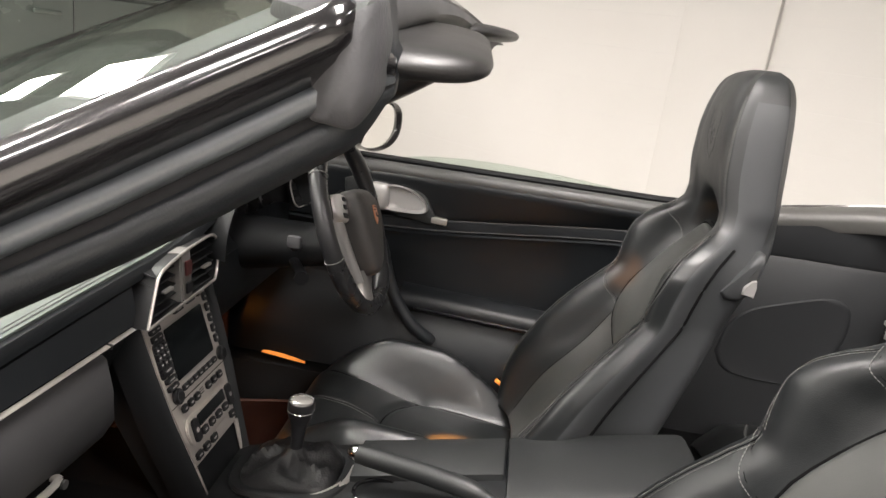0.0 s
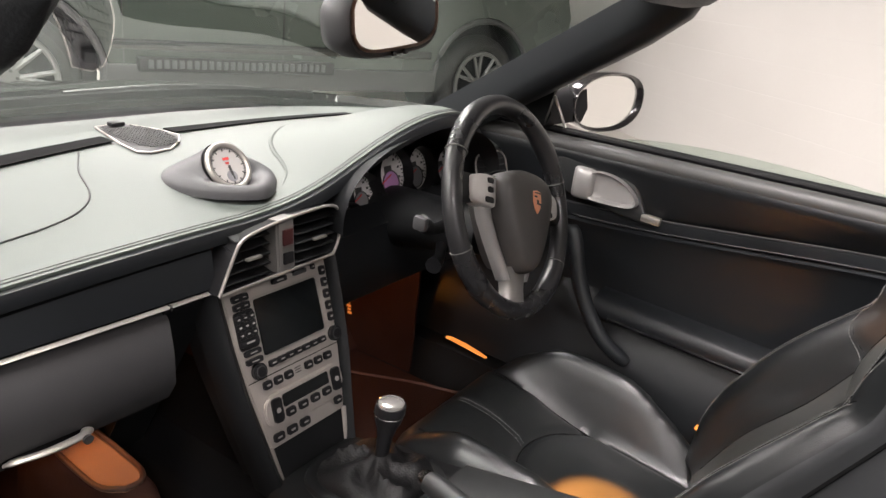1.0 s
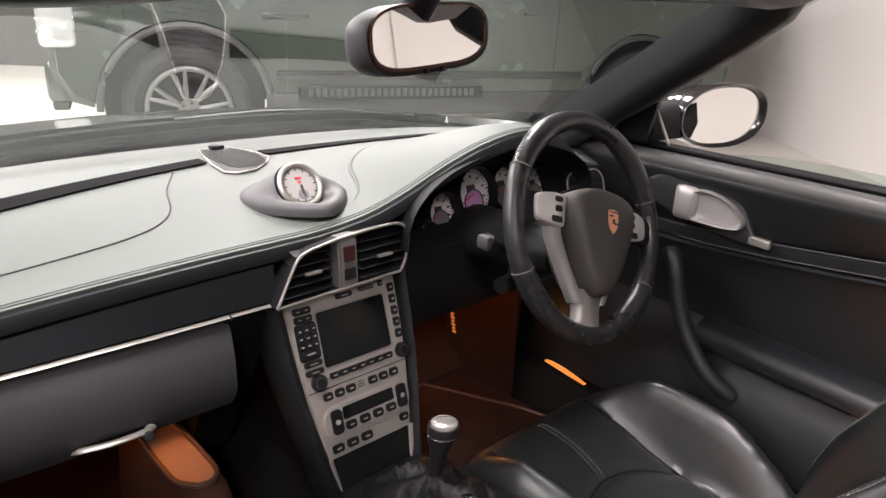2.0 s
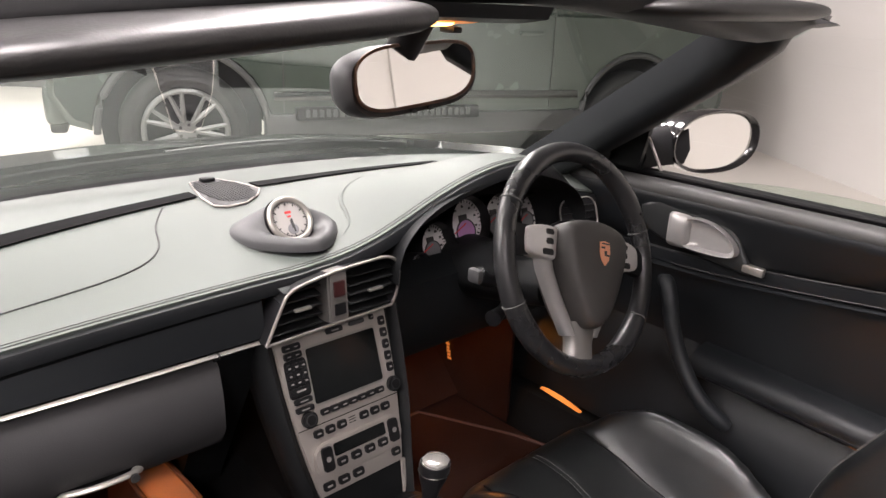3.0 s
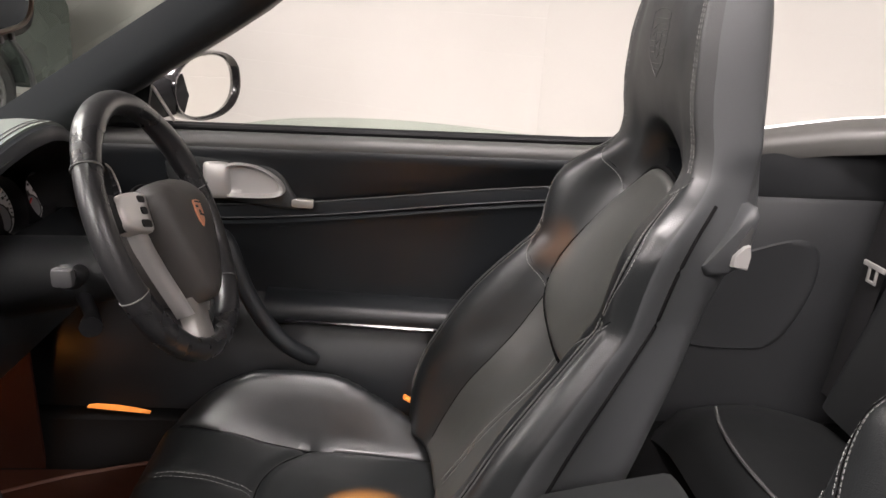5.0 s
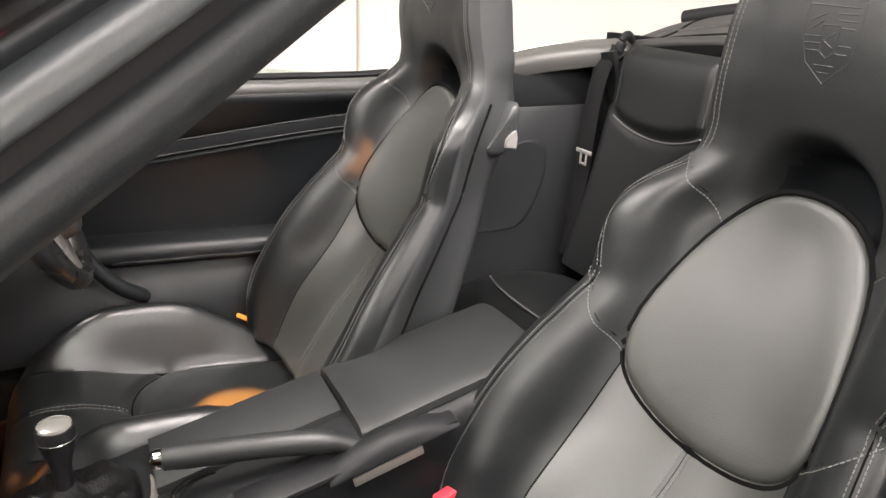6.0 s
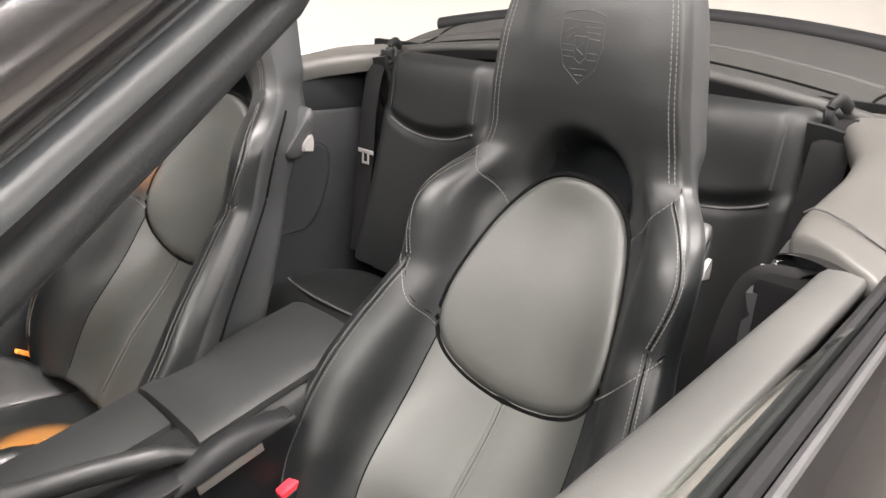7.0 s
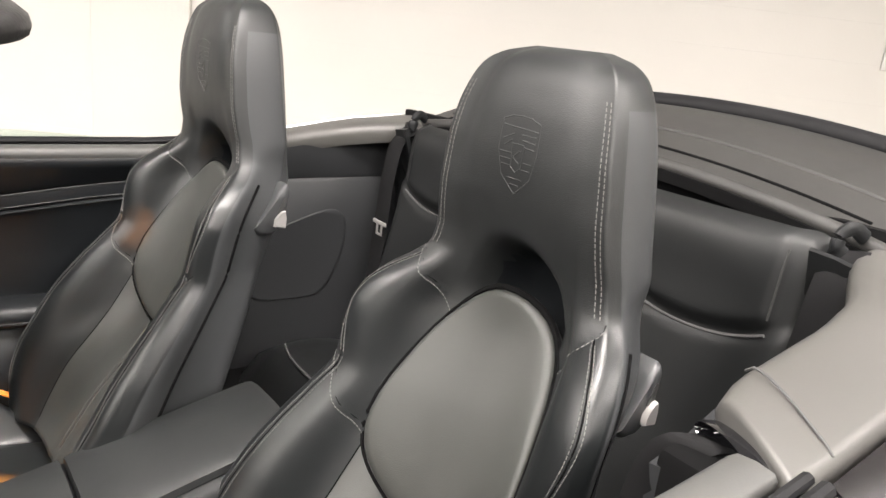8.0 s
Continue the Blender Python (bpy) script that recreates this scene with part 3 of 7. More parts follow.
def door(sgn):
    d = side_panel("door", -0.46, 0.73, sgn, PAINT, "closed black door with leather-trimmed inside", 12)
    # inner cap along the belt
    rings = []
    for i in range(15):
        x = -0.44 + 1.155 * i / 14
        yo, zo = belt_y(x) - 0.030, belt_z(x)
        sec = [(yo - 0.002, zo - 0.03), (yo, zo - 0.006), (yo - 0.004, zo - 0.001), (yo - 0.02, zo + 0.001), (yo - 0.036, zo - 0.001), (yo - 0.043, zo - 0.007), (yo - 0.046, zo - 0.020), (yo - 0.03, zo - 0.046)]
        rings.append([(x, sgn * y, z) for y, z in sec])
    part("belt_cap", loft(rings), CAP, d, "dark leather window-sill cap", angle=70)
    # outer sill seal: two rubber and bright lines
    for off, r, mt, nm in ((-0.014, 0.006, RUBBER, "inner_seal"), (0.001, 0.007, RUBBER, "outer_seal"), (0.012, 0.0045, TRIM_GREY, "sill_strip")):
        part(nm, tube([(x, sgn * (belt_y(x) + off), belt_z(x) + (0.002 if off < 0.01 else -0.003)) for x in (-0.45 + 1.175 * i / 16 for i in range(17))], r, 8), mt, d)
    # lowered glass with its arched top edge
    top = []
    for i in range(25):
        x = -0.02 + 0.64 * i / 24
        u = i / 24
        h = 0.030 * math.sin(math.pi * min(1, u ** 0.75)) ** 0.8
        top.append((x, h))
    grid = [[(x, sgn * (belt_y(x) - 0.006 - 0.25 * zz), belt_z(x) + zz) for x, h in top for zz in (h * q,)] for q in (-1.2, 0.0, 0.5, 1.0)]
    g = part("door_glass", sheet(grid, 0.004), SIDE_GLASS, d, "lowered green-tinted door glass")
    g.visible_shadow = False
    # inner trim: upper band, insert, armrest shelf, lower pocket
    def line(x, y, z):
        return (x, sgn * y, z)
    def yi(x):
        return belt_y(x) - 0.066
    def crease(x):
        return 0.782 + 0.072 * smoothstep(-0.1, 0.75, x)
    xs = [-0.44 + 1.155 * i / 24 for i in range(25)]
    part("upper_panel", sheet([[line(x, yi(x) + 0.004, belt_z(x) - 0.012), line(x, yi(x) - 0.006, belt_z(x) - 0.019), line(x, yi(x) - 0.011, belt_z(x) - 0.030), line(x, yi(x) - 0.008, belt_z(x) - 0.044), line(x, yi(x) + 0.002, (belt_z(x) + crease(x)) / 2 - 0.014), line(x, yi(x) + 0.009, crease(x) + 0.008), line(x, yi(x) + 0.018, crease(x) - 0.002)] for x in xs], 0.012), DOOR_LEATHER, d, "smooth black leather upper panel")
    part("waist_band", sheet([[line(x, yi(x) + 0.018, crease(x) - 0.002), line(x, yi(x) + 0.0135, crease(x) - 0.006), line(x, yi(x) + 0.0125, crease(x) - 0.018), line(x, yi(x) + 0.0135, crease(x) - 0.030), line(x, yi(x) + 0.020, crease(x) - 0.034)] for x in xs], 0.012), DOOR_LEATHER, d)
    part("insert_panel", sheet([[line(x, yi(x) + 0.020, crease(x) - 0.034), line(x, yi(x) + 0.030, crease(x) - 0.05), line(x, yi(x) + 0.034, 0.68), line(x, yi(x) + 0.030, 0.60)] for x in xs], 0.012), DOOR_LEATHER, d)
    xa = [0.05 + 0.66 * i / 16 for i in range(17)]
    part("armrest", loft([curve_pts(r_ + r_[:1], 4)[:-1] for r_ in [[line(x, yi(x) + 0.035, 0.612 - 0.02 * u), line(x, yi(x) + 0.0, 0.614 - 0.02 * u), line(x, yi(x) - 0.035, 0.606 - 0.02 * u), line(x, yi(x) - 0.048, 0.588 - 0.02 * u), line(x, yi(x) - 0.044, 0.566 - 0.02 * u), line(x, yi(x) - 0.01, 0.555 - 0.02 * u), line(x, yi(x) + 0.035, 0.56 - 0.02 * u)] for x in xa for u in ((x - 0.05) / 0.66,)]]), DOOR_LEATHER, d, "padded black leather armrest")
    part("armrest_strip", tube([line(x, yi(x) - 0.047, 0.573 - 0.02 * (x - 0.05) / 0.66) for x in xa[1:]], 0.005, 8), GLOSS_BLACK, d, "gloss black armrest strip")
    part("lower_panel", sheet([[line(x, yi(x) + 0.030, 0.60), line(x, yi(x) + 0.01, 0.55), line(x, yi(x) - 0.02, 0.52), line(x, yi(x) - 0.04, 0.44), line(x, yi(x) - 0.045, 0.385), line(x, yi(x) - 0.01, 0.375), line(x, yi(x) - 0.0, 0.27)] for x in xs], 0.012), DOOR_LEATHER, d, "", True, 60)
    # paler lines along the creases put their thin highlights into colour
    st = bmesh.new()
    for dz in (0.0035, -0.033):
        tube([line(x, yi(x) + 0.0125, crease(x) + dz + (-0.006 if dz > 0 else 0.004)) for x in xs[8:]], 0.0011, 6, bm=st)
    part("piping", st, STITCH_DARK, d)
    # grab handle that sweeps down to the armrest
    part("grab_handle", tube(curve_pts([line(-0.035, 0.665, 0.735), line(-0.015, 0.645, 0.740), line(0.0, 0.638, 0.715), line(0.022, 0.632, 0.65), line(0.055, 0.632, 0.585), line(0.10, 0.635, 0.53), line(0.15, 0.655, 0.49)], 5), [0.012] * 4 + [0.016] * 26 + [0.012], 12), PILLAR, d, "charcoal sweeping grab handle")
    # release handle in its bowl, flat below and arched above
    yh = yi(0.0) + 0.001
    inward = Vector((0, -sgn, 0))
    bowl_o = [(-0.022, 0.812), (-0.024, 0.835), (-0.020, 0.856), (-0.002, 0.8655), (0.030, 0.8635), (0.058, 0.853), (0.079, 0.837), (0.088, 0.822), (0.084, 0.811), (0.066, 0.8055), (0.030, 0.8035), (-0.010, 0.8045)]
    bowl_o = [(p.x, p.z) for p in curve_pts([(x, 0, z) for x, z in bowl_o + bowl_o[:1]], 4)[:-1]]
    def ring(scale, depth, dx=0.0):
        return [Vector(line(0.030 + (x - 0.030) * scale + dx, yh, 0.833 + (z - 0.833) * scale)) + inward * depth for x, z in bowl_o]
    part("door_handle", loft([ring(1.04, 0.0), ring(1.03, 0.018), ring(0.99, 0.022), ring(0.93, 0.021), ring(0.88, 0.016), ring(0.80, 0.0110, 0.002), ring(0.5, 0.0098, 0.006), ring(0.1, 0.0096, 0.008)]), HANDLE, d, "satin silver pull handle in an arched bowl", angle=50)
    lever = loft([[Vector(line(-0.058 + 0.046 * q, yh, 0.834 + 0.0345 * h * c)) + inward * (0.011 + b_ * max(0.0, sn) ** 0.6) for c, sn in ((math.cos(t), math.sin(t)) for t in (math.pi * j / 12 for j in range(13)))] for q, h, b_ in ((0, 0.80, 0.002), (0.08, 0.94, 0.009), (0.25, 1.0, 0.014), (0.55, 1.0, 0.0175), (0.85, 0.98, 0.0165), (1.0, 0.93, 0.012), (1.06, 0.88, 0.002))])
    part("lever", lever, HANDLE, d, "broad silver pull lever", angle=60)
    m = axes(line(0.005, yi(0.0) - 0.006, 0.838), (1, 0, -0.10), (0, 0, 1))
    leaf = [(-0.135, 0.012), (-0.10, 0.036), (-0.04, 0.045), (0.02, 0.042), (0.070, 0.022), (0.100, -0.016), (0.118, -0.044), (0.08, -0.048), (0.0, -0.046), (-0.08, -0.040), (-0.125, -0.022)]
    leaf = [(p.x, p.y) for p in curve_pts([(x, y, 0) for x, y in leaf + leaf[:1]], 4)[:-1]]
    part("bowl_surround", loft([[m @ Vector((x * k, y * k, 0)) + inward * dp for x, y in leaf] for k, dp in ((1.0, -0.024), (1.0, -0.004), (0.97, -0.001), (0.9, 0.0005), (0.5, 0.0005))]), LEATHER, d, "leaf-shaped raised leather surround", angle=60)
    part("lock_button", block((0.042, 0.014, 0.017), m=axes(line(0.120, yi(0.1) + 0.004, 0.792), (1, 0, -0.05), (0, 1, 0)), bevel=0.003), SILVER, d, "small silver lock button")
    b2 = bmesh.new()
    for dx in (-0.09, -0.075):
        block((0.011, 0.01, 0.014), line(dx - 0.02, yi(-0.1) + 0.016, 0.862), 0.002, bm=b2)
    part("memory_button", b2, PLASTIC, d)
    return d


driver_door, passenger_door = door(1), door(-1)

for s in (-1, 1):
    # side cap that climbs from the door to the deck; its front edge runs aslant
    rings = []
    for i in range(21):
        u = i / 20
        x0 = 0.716 + 0.626 * u
        skew = 0.060 * (1 - u) ** 2
        yi_ = lerp_table([(0.716, 0.622), (0.76, 0.612), (0.95, 0.608), (1.05, 0.596), (1.13, 0.562), (1.20, 0.535), (1.35, 0.52)], x0)
        yo = belt_y(x0) - 0.012
        zo = belt_z(x0) + 0.004
        zi = zo - 0.004 - 0.006 * u
        sec = [(yo, zo - 0.03), (yo, zo - 0.010), (yo - 0.012, zo - 0.003), ((yo + yi_) / 2, zo + 0.009), (yi_ + 0.030, zi + 0.016), (yi_ + 0.014, zi + 0.014), (yi_ + 0.005, zi + 0.008), (yi_ + 0.001, zi - 0.004), (yi_ + 0.012, zi - 0.032)]
        rings.append([(x0 + skew * (yo - y) / (yo - yi_), s * y, z) for y, z in sec])
    front = rings[0]
    mid = sum((Vector(p) for p in front), Vector()) / len(front)
    rings = [[tuple(mid.lerp(Vector(p), k) - Vector((d, 0, 0))) for p in front] for k, d in ((0.55, 0.008), (0.88, 0.007), (0.97, 0.004))] + rings
    cap = part("quarter_cap", loft(rings), CAP_LIGHT, car, "leather cap climbing to the rear deck, greyed for the sheen on it", angle=70)
    part("door_jamb", block((0.085, 0.19, 0.59), (0.742, s * 0.712, 0.608), 0.01), GAP, car, "black door jamb")
    # inner rear side trim with its speaker pad
    xs = [0.70 + 0.60 * i / 12 for i in range(13)]
    q = part("rear_side_trim", sheet([[(x, s * 0.632, 0.30), (x, s * 0.630, 0.50), (x, s * 0.632, 0.70), (x, s * 0.630, 0.845), (x, s * 0.640, 0.858), (x, s * 0.632, 0.872), (x, s * 0.628, belt_z(x) - 0.020 - 0.02 * smoothstep(0.80, 0.72, x))] for x in xs], 0.015), SIDE_TRIM, car, "dark grey rear side panel with a padded speaker cover")
    part("piping", tube([(x, s * 0.628, 0.780 + 0.100 * smoothstep(0.72, 1.20, x)) for x in xs], 0.004, 8), TRIM_GREY, q)
    out = [(0.82, 0.610), (0.835, 0.680), (0.875, 0.724), (0.93, 0.748), (1.03, 0.780), (1.075, 0.778), (1.100, 0.752), (1.102, 0.69), (1.078, 0.615), (1.045, 0.566), (1.00, 0.553), (0.90, 0.555), (0.845, 0.570)]
    out = [(p.x, p.z) for p in curve_pts([(x, 0, z) for x, z in out + out[:1]], 4)[:-1]]
    part("speaker_pad", loft([[(x, s * 0.634, z) for x, z in out], [(x, s * 0.618, z) for x, z in out], [(0.95 + (x - 0.95) * 0.96, s * 0.612, 0.650 + (z - 0.650) * 0.96) for x, z in out], [(0.95 + (x - 0.95) * 0.90, s * 0.613, 0.650 + (z - 0.650) * 0.90) for x, z in out]]), SIDE_TRIM, q, angle=60)
    part("pad_gap", tube([(0.95 + (x - 0.95) * 1.015, s * 0.629, 0.650 + (z - 0.650) * 1.015) for x, z in out], 0.0062, 6, True), GAP, q)
    # belt slot at the cap's foot
    e1 = Vector((-0.060, s * 0.105, 0)).normalized()
    mo_c = Vector((0.741, s * 0.662, 0.912))
    fwd = Vector((-0.86, -s * 0.50, 0))
    mouth = [mo_c + e1 * (0.050 * math.cos(t)) + Vector((0, 0, 0.0135 * math.sin(t) + 0.004 * math.cos(t))) for t in (math.tau * i / 28 for i in range(28))]
    part("belt_mouth", loft([[mo_c.lerp(p, k) + fwd * d for p in mouth] for k, d in ((1.0, -0.020), (1.0, 0.007), (0.93, 0.0105), (0.86, 0.006), (0.80, -0.004))]), GLOSS_BLACK, cap, "gloss black belt outlet", angle=50)
    seam = []
    for k in range(13):
        y = 0.728 - 0.112 * k / 12
        x = 0.772 + 0.055 * (0.733 - y) / 0.12
        zo = belt_z(x) + 0.004
        yi_ = 0.612
        seam.append((x, s * y, lerp_table([(yi_ + 0.001, zo - 0.008), (yi_ + 0.005, zo + 0.0045), (yi_ + 0.014, zo + 0.0105), (yi_ + 0.030, zo + 0.0125), (0.672, zo + 0.0095), (0.721, zo - 0.0025), (0.733, zo - 0.010)], y)))
    part("cap_seam", tube(seam, 0.0014, 6), STITCH_DARK, cap)
    ribbon = curve_pts([(0.742, s * 0.650, 0.910), (0.724, s * 0.634, 0.906), (0.716, s * 0.618, 0.880), (0.712, s * 0.606, 0.80), (0.712, s * 0.600, 0.62), (0.715, s * 0.598, 0.42)], 6)
    part("seat_belt", sheet([[p + Vector((0.006 * w, s * 0.022 * w, 0)) for w in (-1, 0, 1)] for p in ribbon], 0.002), BELT, car, "black seat belt webbing")

# folded roof under its hinged deck cover


def deck_z(x, y):
    d = 1.058 + 0.075 * smoothstep(1.25, 1.62, x) - 0.05 * smoothstep(1.62, 2.0, x)
    return d - 0.075 * (y / 0.70) ** 2


grid = []
for i in range(13):
    u = i / 12
    row = []
    for k in range(-14, 15):
        y = 0.69 * k / 14
        xf = 1.285 - 0.035 * (y / 0.69) ** 2 - 0.02 * smoothstep(0.5, 0.69, abs(y))
        xb = 1.66 - 0.10 * (y / 0.69) ** 2
        x = xf + (xb - xf) * u
        row.append((x, y, deck_z(x, y)))
    grid.append(row)
deck = part("deck_cover", sheet(grid, 0.025), DECK, car, "dark grey folding-roof deck cover")
part("rear_seal", tube([(1.680 - 0.10 * (k / 14) ** 2, 0.705 * k / 14, deck_z(1.66, 0.69 * k / 14) + 0.006) for k in range(-14, 15)], 0.026, 12, flat=0.8), RUBBER, deck, "thick black rubber seal")
front_x = lambda y: 1.285 - 0.035 * (y / 0.69) ** 2 - 0.02 * smoothstep(0.5, 0.69, abs(y))
part("front_roll", tube([(front_x(y) + 0.002, y, deck_z(1.29, y) - 0.008) for y in (0.675 * k / 20 for k in range(-20, 21))], 0.0135, 12), DECK, deck, "rounded front edge of the deck cover")
part("fold_line", tube([(front_x(y) + 0.062, y, deck_z(front_x(y) + 0.062, y) + 0.0012) for y in (0.50 * k / 20 for k in range(-20, 21))], 0.0030, 6), GAP, deck)
part("fold_ridge", tube([(front_x(y) + 0.150, y, deck_z(front_x(y) + 0.150, y) - 0.001) for y in (0.60 * k / 20 for k in range(-20, 21))], 0.0060, 8), DECK, deck)
for s in (-1, 1):
    part("panel_seam", tube(curve_pts([(x, s * y, deck_z(x, y) + 0.001) for x, y in ((1.262, 0.555), (1.30, 0.545), (1.345, 0.535), (1.40, 0.545), (1.46, 0.575), (1.53, 0.60), (1.60, 0.605))], 5), 0.0028, 6), GAP, deck)
part("cabin_rear_wall", sheet([[(1.30 + 0.02 * (1 - (k / 8) ** 2), 0.66 * k / 8, z) for k in range(-8, 9)] for z in (0.30, 0.6, 0.9, 1.03)], 0.02), CARPET_BLACK, car)
grid = [[(1.285 - 0.035 * (k / 14) ** 2 - 0.004, 0.68 * k / 14, deck_z(1.28, 0.69 * k / 14) - dz) for k in range(-14, 15)] for dz in (0.012, 0.032)]
part("deck_front_seal", sheet(grid, 0.012), GAP, car)
part("carpet", sheet([[(x, y, 0.245 + 0.002 * math.sin(9 * x + 5 * y)) for y in (-0.66, -0.4, -0.12, 0, 0.12, 0.4, 0.66)] for x in (-0.80, -0.5, -0.2, 0.1, 0.4, 0.7)], 0.02), CARPET, car, "carpet with amber lamplight put into its brown")
part("toe_board", sheet([[(x, y, z) for y in (-0.66, -0.3, 0.0, 0.3, 0.66)] for x, z in ((-0.56, 0.25), (-0.66, 0.36), (-0.72, 0.55), (-0.74, 0.86))], 0.015), CARPET, car)
part("tunnel_cover", loft([[(x, -0.13, 0.25), (x, -0.115, 0.40), (x, -0.08, 0.46), (x, 0.08, 0.46), (x, 0.115, 0.40), (x, 0.13, 0.25)] for x in (-0.70, -0.3, 0.1, 0.5, 0.72)]), CARPET_BLACK, car)
# black sheet laid in where the passenger footwell gets no lamplight
part("unlit_carpet_sheet", block((0.56, 0.46, 0.008), (-0.30, -0.38, 0.264), 0.003), CARPET_BLACK, car, "black sheet standing for the unlit passenger carpet")
for s in (-1, 1):
    part("door_sill", loft([[(x, s * y, z) for y, z in ((0.635, 0.20), (0.635, 0.255), (0.648, 0.285), (0.66, 0.345), (0.70, 0.36), (0.76, 0.35), (0.80, 0.30), (0.80, 0.20))] for x in (-0.80, -0.45, 0.0, 0.4, 0.80)]), TRIM, car, "black door sill", angle=40)
    part("kick_panel", sheet([[(x, s * (0.640 - 0.02 * smoothstep(-0.5, -0.75, x)), z) for z in (0.25, 0.4, 0.6, 0.75)] for x in (-0.76, -0.6, -0.45, -0.38)], 0.008), CARPET, car)
mat_out = [(-0.53, 0.47), (-0.44, 0.515), (-0.25, 0.60), (-0.05, 0.605), (-0.05, 0.15), (-0.44, 0.15), (-0.52, 0.20)]
mat_out = [(p.x, p.y) for p in curve_pts([(x, y, 0) for x, y in mat_out + mat_out[:1]], 4)[:-1]]
fm = part("floor_mat", plate(mat_out[::-1], 0.008, Matrix.Translation((0, 0, 0.262)), 0), CARPET, car, "carpet floor mat with a piped edge, amber lamplight in its brown")
part("mat_piping", tube([(x, y, 0.2705) for x, y in mat_out], 0.004, 6, True), grain(material("brown_mat_binding", (0.12, 0.06, 0.045), 0.7), 600, 0.3), fm)
mk = bmesh.new()
for k in range(6):
    block((0.013 if k % 2 else 0.009, 0.003, 0.0055), (-0.588 + 0.002 * k, 0.617, 0.402 - 0.0095 * k), 0.0005, 1, bm=mk)
# these bars are no lamp: light on the lettering becomes emission
part("lit_lettering", mk, AMBER_DIM, car, "small lettering bars, lamplight put in as amber glow")
part("rear_floor", block((0.60, 1.26, 0.10), (0.98, 0, 0.34), 0.02), CARPET_BLACK, car)

# ---- dashboard ----


LIP_Z = [(-0.72, 0.802), (-0.60, 0.815), (-0.44, 0.829), (-0.30, 0.836), (-0.17, 0.843), (-0.08, 0.848), (-0.02, 0.852), (0.03, 0.859), (0.07, 0.869), (0.11, 0.885), (0.15, 0.906), (0.19, 0.928), (0.23, 0.946), (0.27, 0.960), (0.31, 0.969), (0.35, 0.974), (0.40, 0.973), (0.44, 0.966), (0.48, 0.953), (0.52, 0.934), (0.56, 0.911), (0.60, 0.886), (0.64, 0.866), (0.72, 0.85)]


def flat_z(y):
    return 0.850 - 0.045 * (abs(y) / 0.72) ** 2


def hump(y):
    """Instrument hood swell over the plain dash, in metres."""
    return max(0.0, sum(lerp_table(LIP_Z, y + d) for d in (-0.02, -0.01, 0, 0.01, 0.02)) / 5 - flat_z(y)) if y > -0.05 else 0.0


def lip(y):
    """Front edge of the dash top: x, z."""
    a = abs(y) / 0.70
    return -0.234 - (0.020 if y < 0 else 0.038) * a ** 2.4 + 0.40 * hump(y), flat_z(y) + hump(y)


def dash_pt(y, s):
    """A point of the dash top; s 0 at the lip, 1 under the windscreen."""
    xl, zl = lip(y)
    xb = -0.725 + 0.255 * (abs(y) / 0.80) ** 3
    x = xl + (xb - xl) * s
    flat = flat_z(y)
    z = flat + (0.906 - flat) * smoothstep(-0.15, 0.60, s) - 0.012 * smoothstep(0.7, 1.0, s)
    z += hump(y) * (1 - smoothstep(0.0, 0.70, s)) ** 1.15
    return Vector((x, y, z))


def dash_at(x, y, up=0.0):
    """The dash top's point over a place of the plan."""
    xl, xb = lip(y)[0], -0.725 + 0.255 * (abs(y) / 0.80) ** 3
    p = dash_pt(y, (x - xl) / (xb - xl))
    return Vector((x, y, p.z + up))


dash = part("dashboard", sheet([[dash_pt(-0.715 + 1.43 * i / 110, s) for s in (0, 0.02, 0.05, 0.09, 0.14, 0.2, 0.27, 0.35, 0.43, 0.51, 0.6, 0.7, 0.8, 0.9, 1.0)] for i in range(111)], 0.012), DASH, car, "leather dash top with stitched edge, paled for the ceiling light on it")
# rolled front edge below the stitched seam
rings = []
for i in range(111):
    y = -0.715 + 1.43 * i / 110
    p = dash_pt(y, 0.0)
    rings.append([(p.x - 0.004, y, p.z - 0.003), (p.x + 0.006, y, p.z - 0.006), (p.x + 0.010, y, p.z - 0.014), (p.x + 0.009, y, p.z - 0.026), (p.x - 0.012, y, p.z - 0.030), (p.x - 0.03, y, p.z - 0.02)])
part("edge_roll", loft(rings), DOOR_LEATHER, dash, "black leather edge roll")
th = bmesh.new()
for s, r in ((0.012, 0.0009), (0.024, 0.0006)):
    tube([dash_pt(-0.70 + 1.40 * i / 160, s) + Vector((0, 0, 0.0004)) for i in range(161)], r, 6, bm=th)
tagged(part("seam_line", th, STITCH_DARK, dash), kind="stuff")
# defroster slots along the screen
for slot in ([(-0.070, -0.532), (-0.24, -0.494), (-0.38, -0.458), (-0.52, -0.415), (-0.64, -0.370)], [(0.048, -0.538), (0.24, -0.532), (0.36, -0.520), (0.475, -0.500)]):
    mid = smooth_line(slot, 28)
    part("defroster_slot", sheet([[dash_at(x + d, y, 0.0038) for d in (-0.017, -0.006, 0.006, 0.017)] for y, x in mid], 0.002), GAP, dash, "black defroster slot")
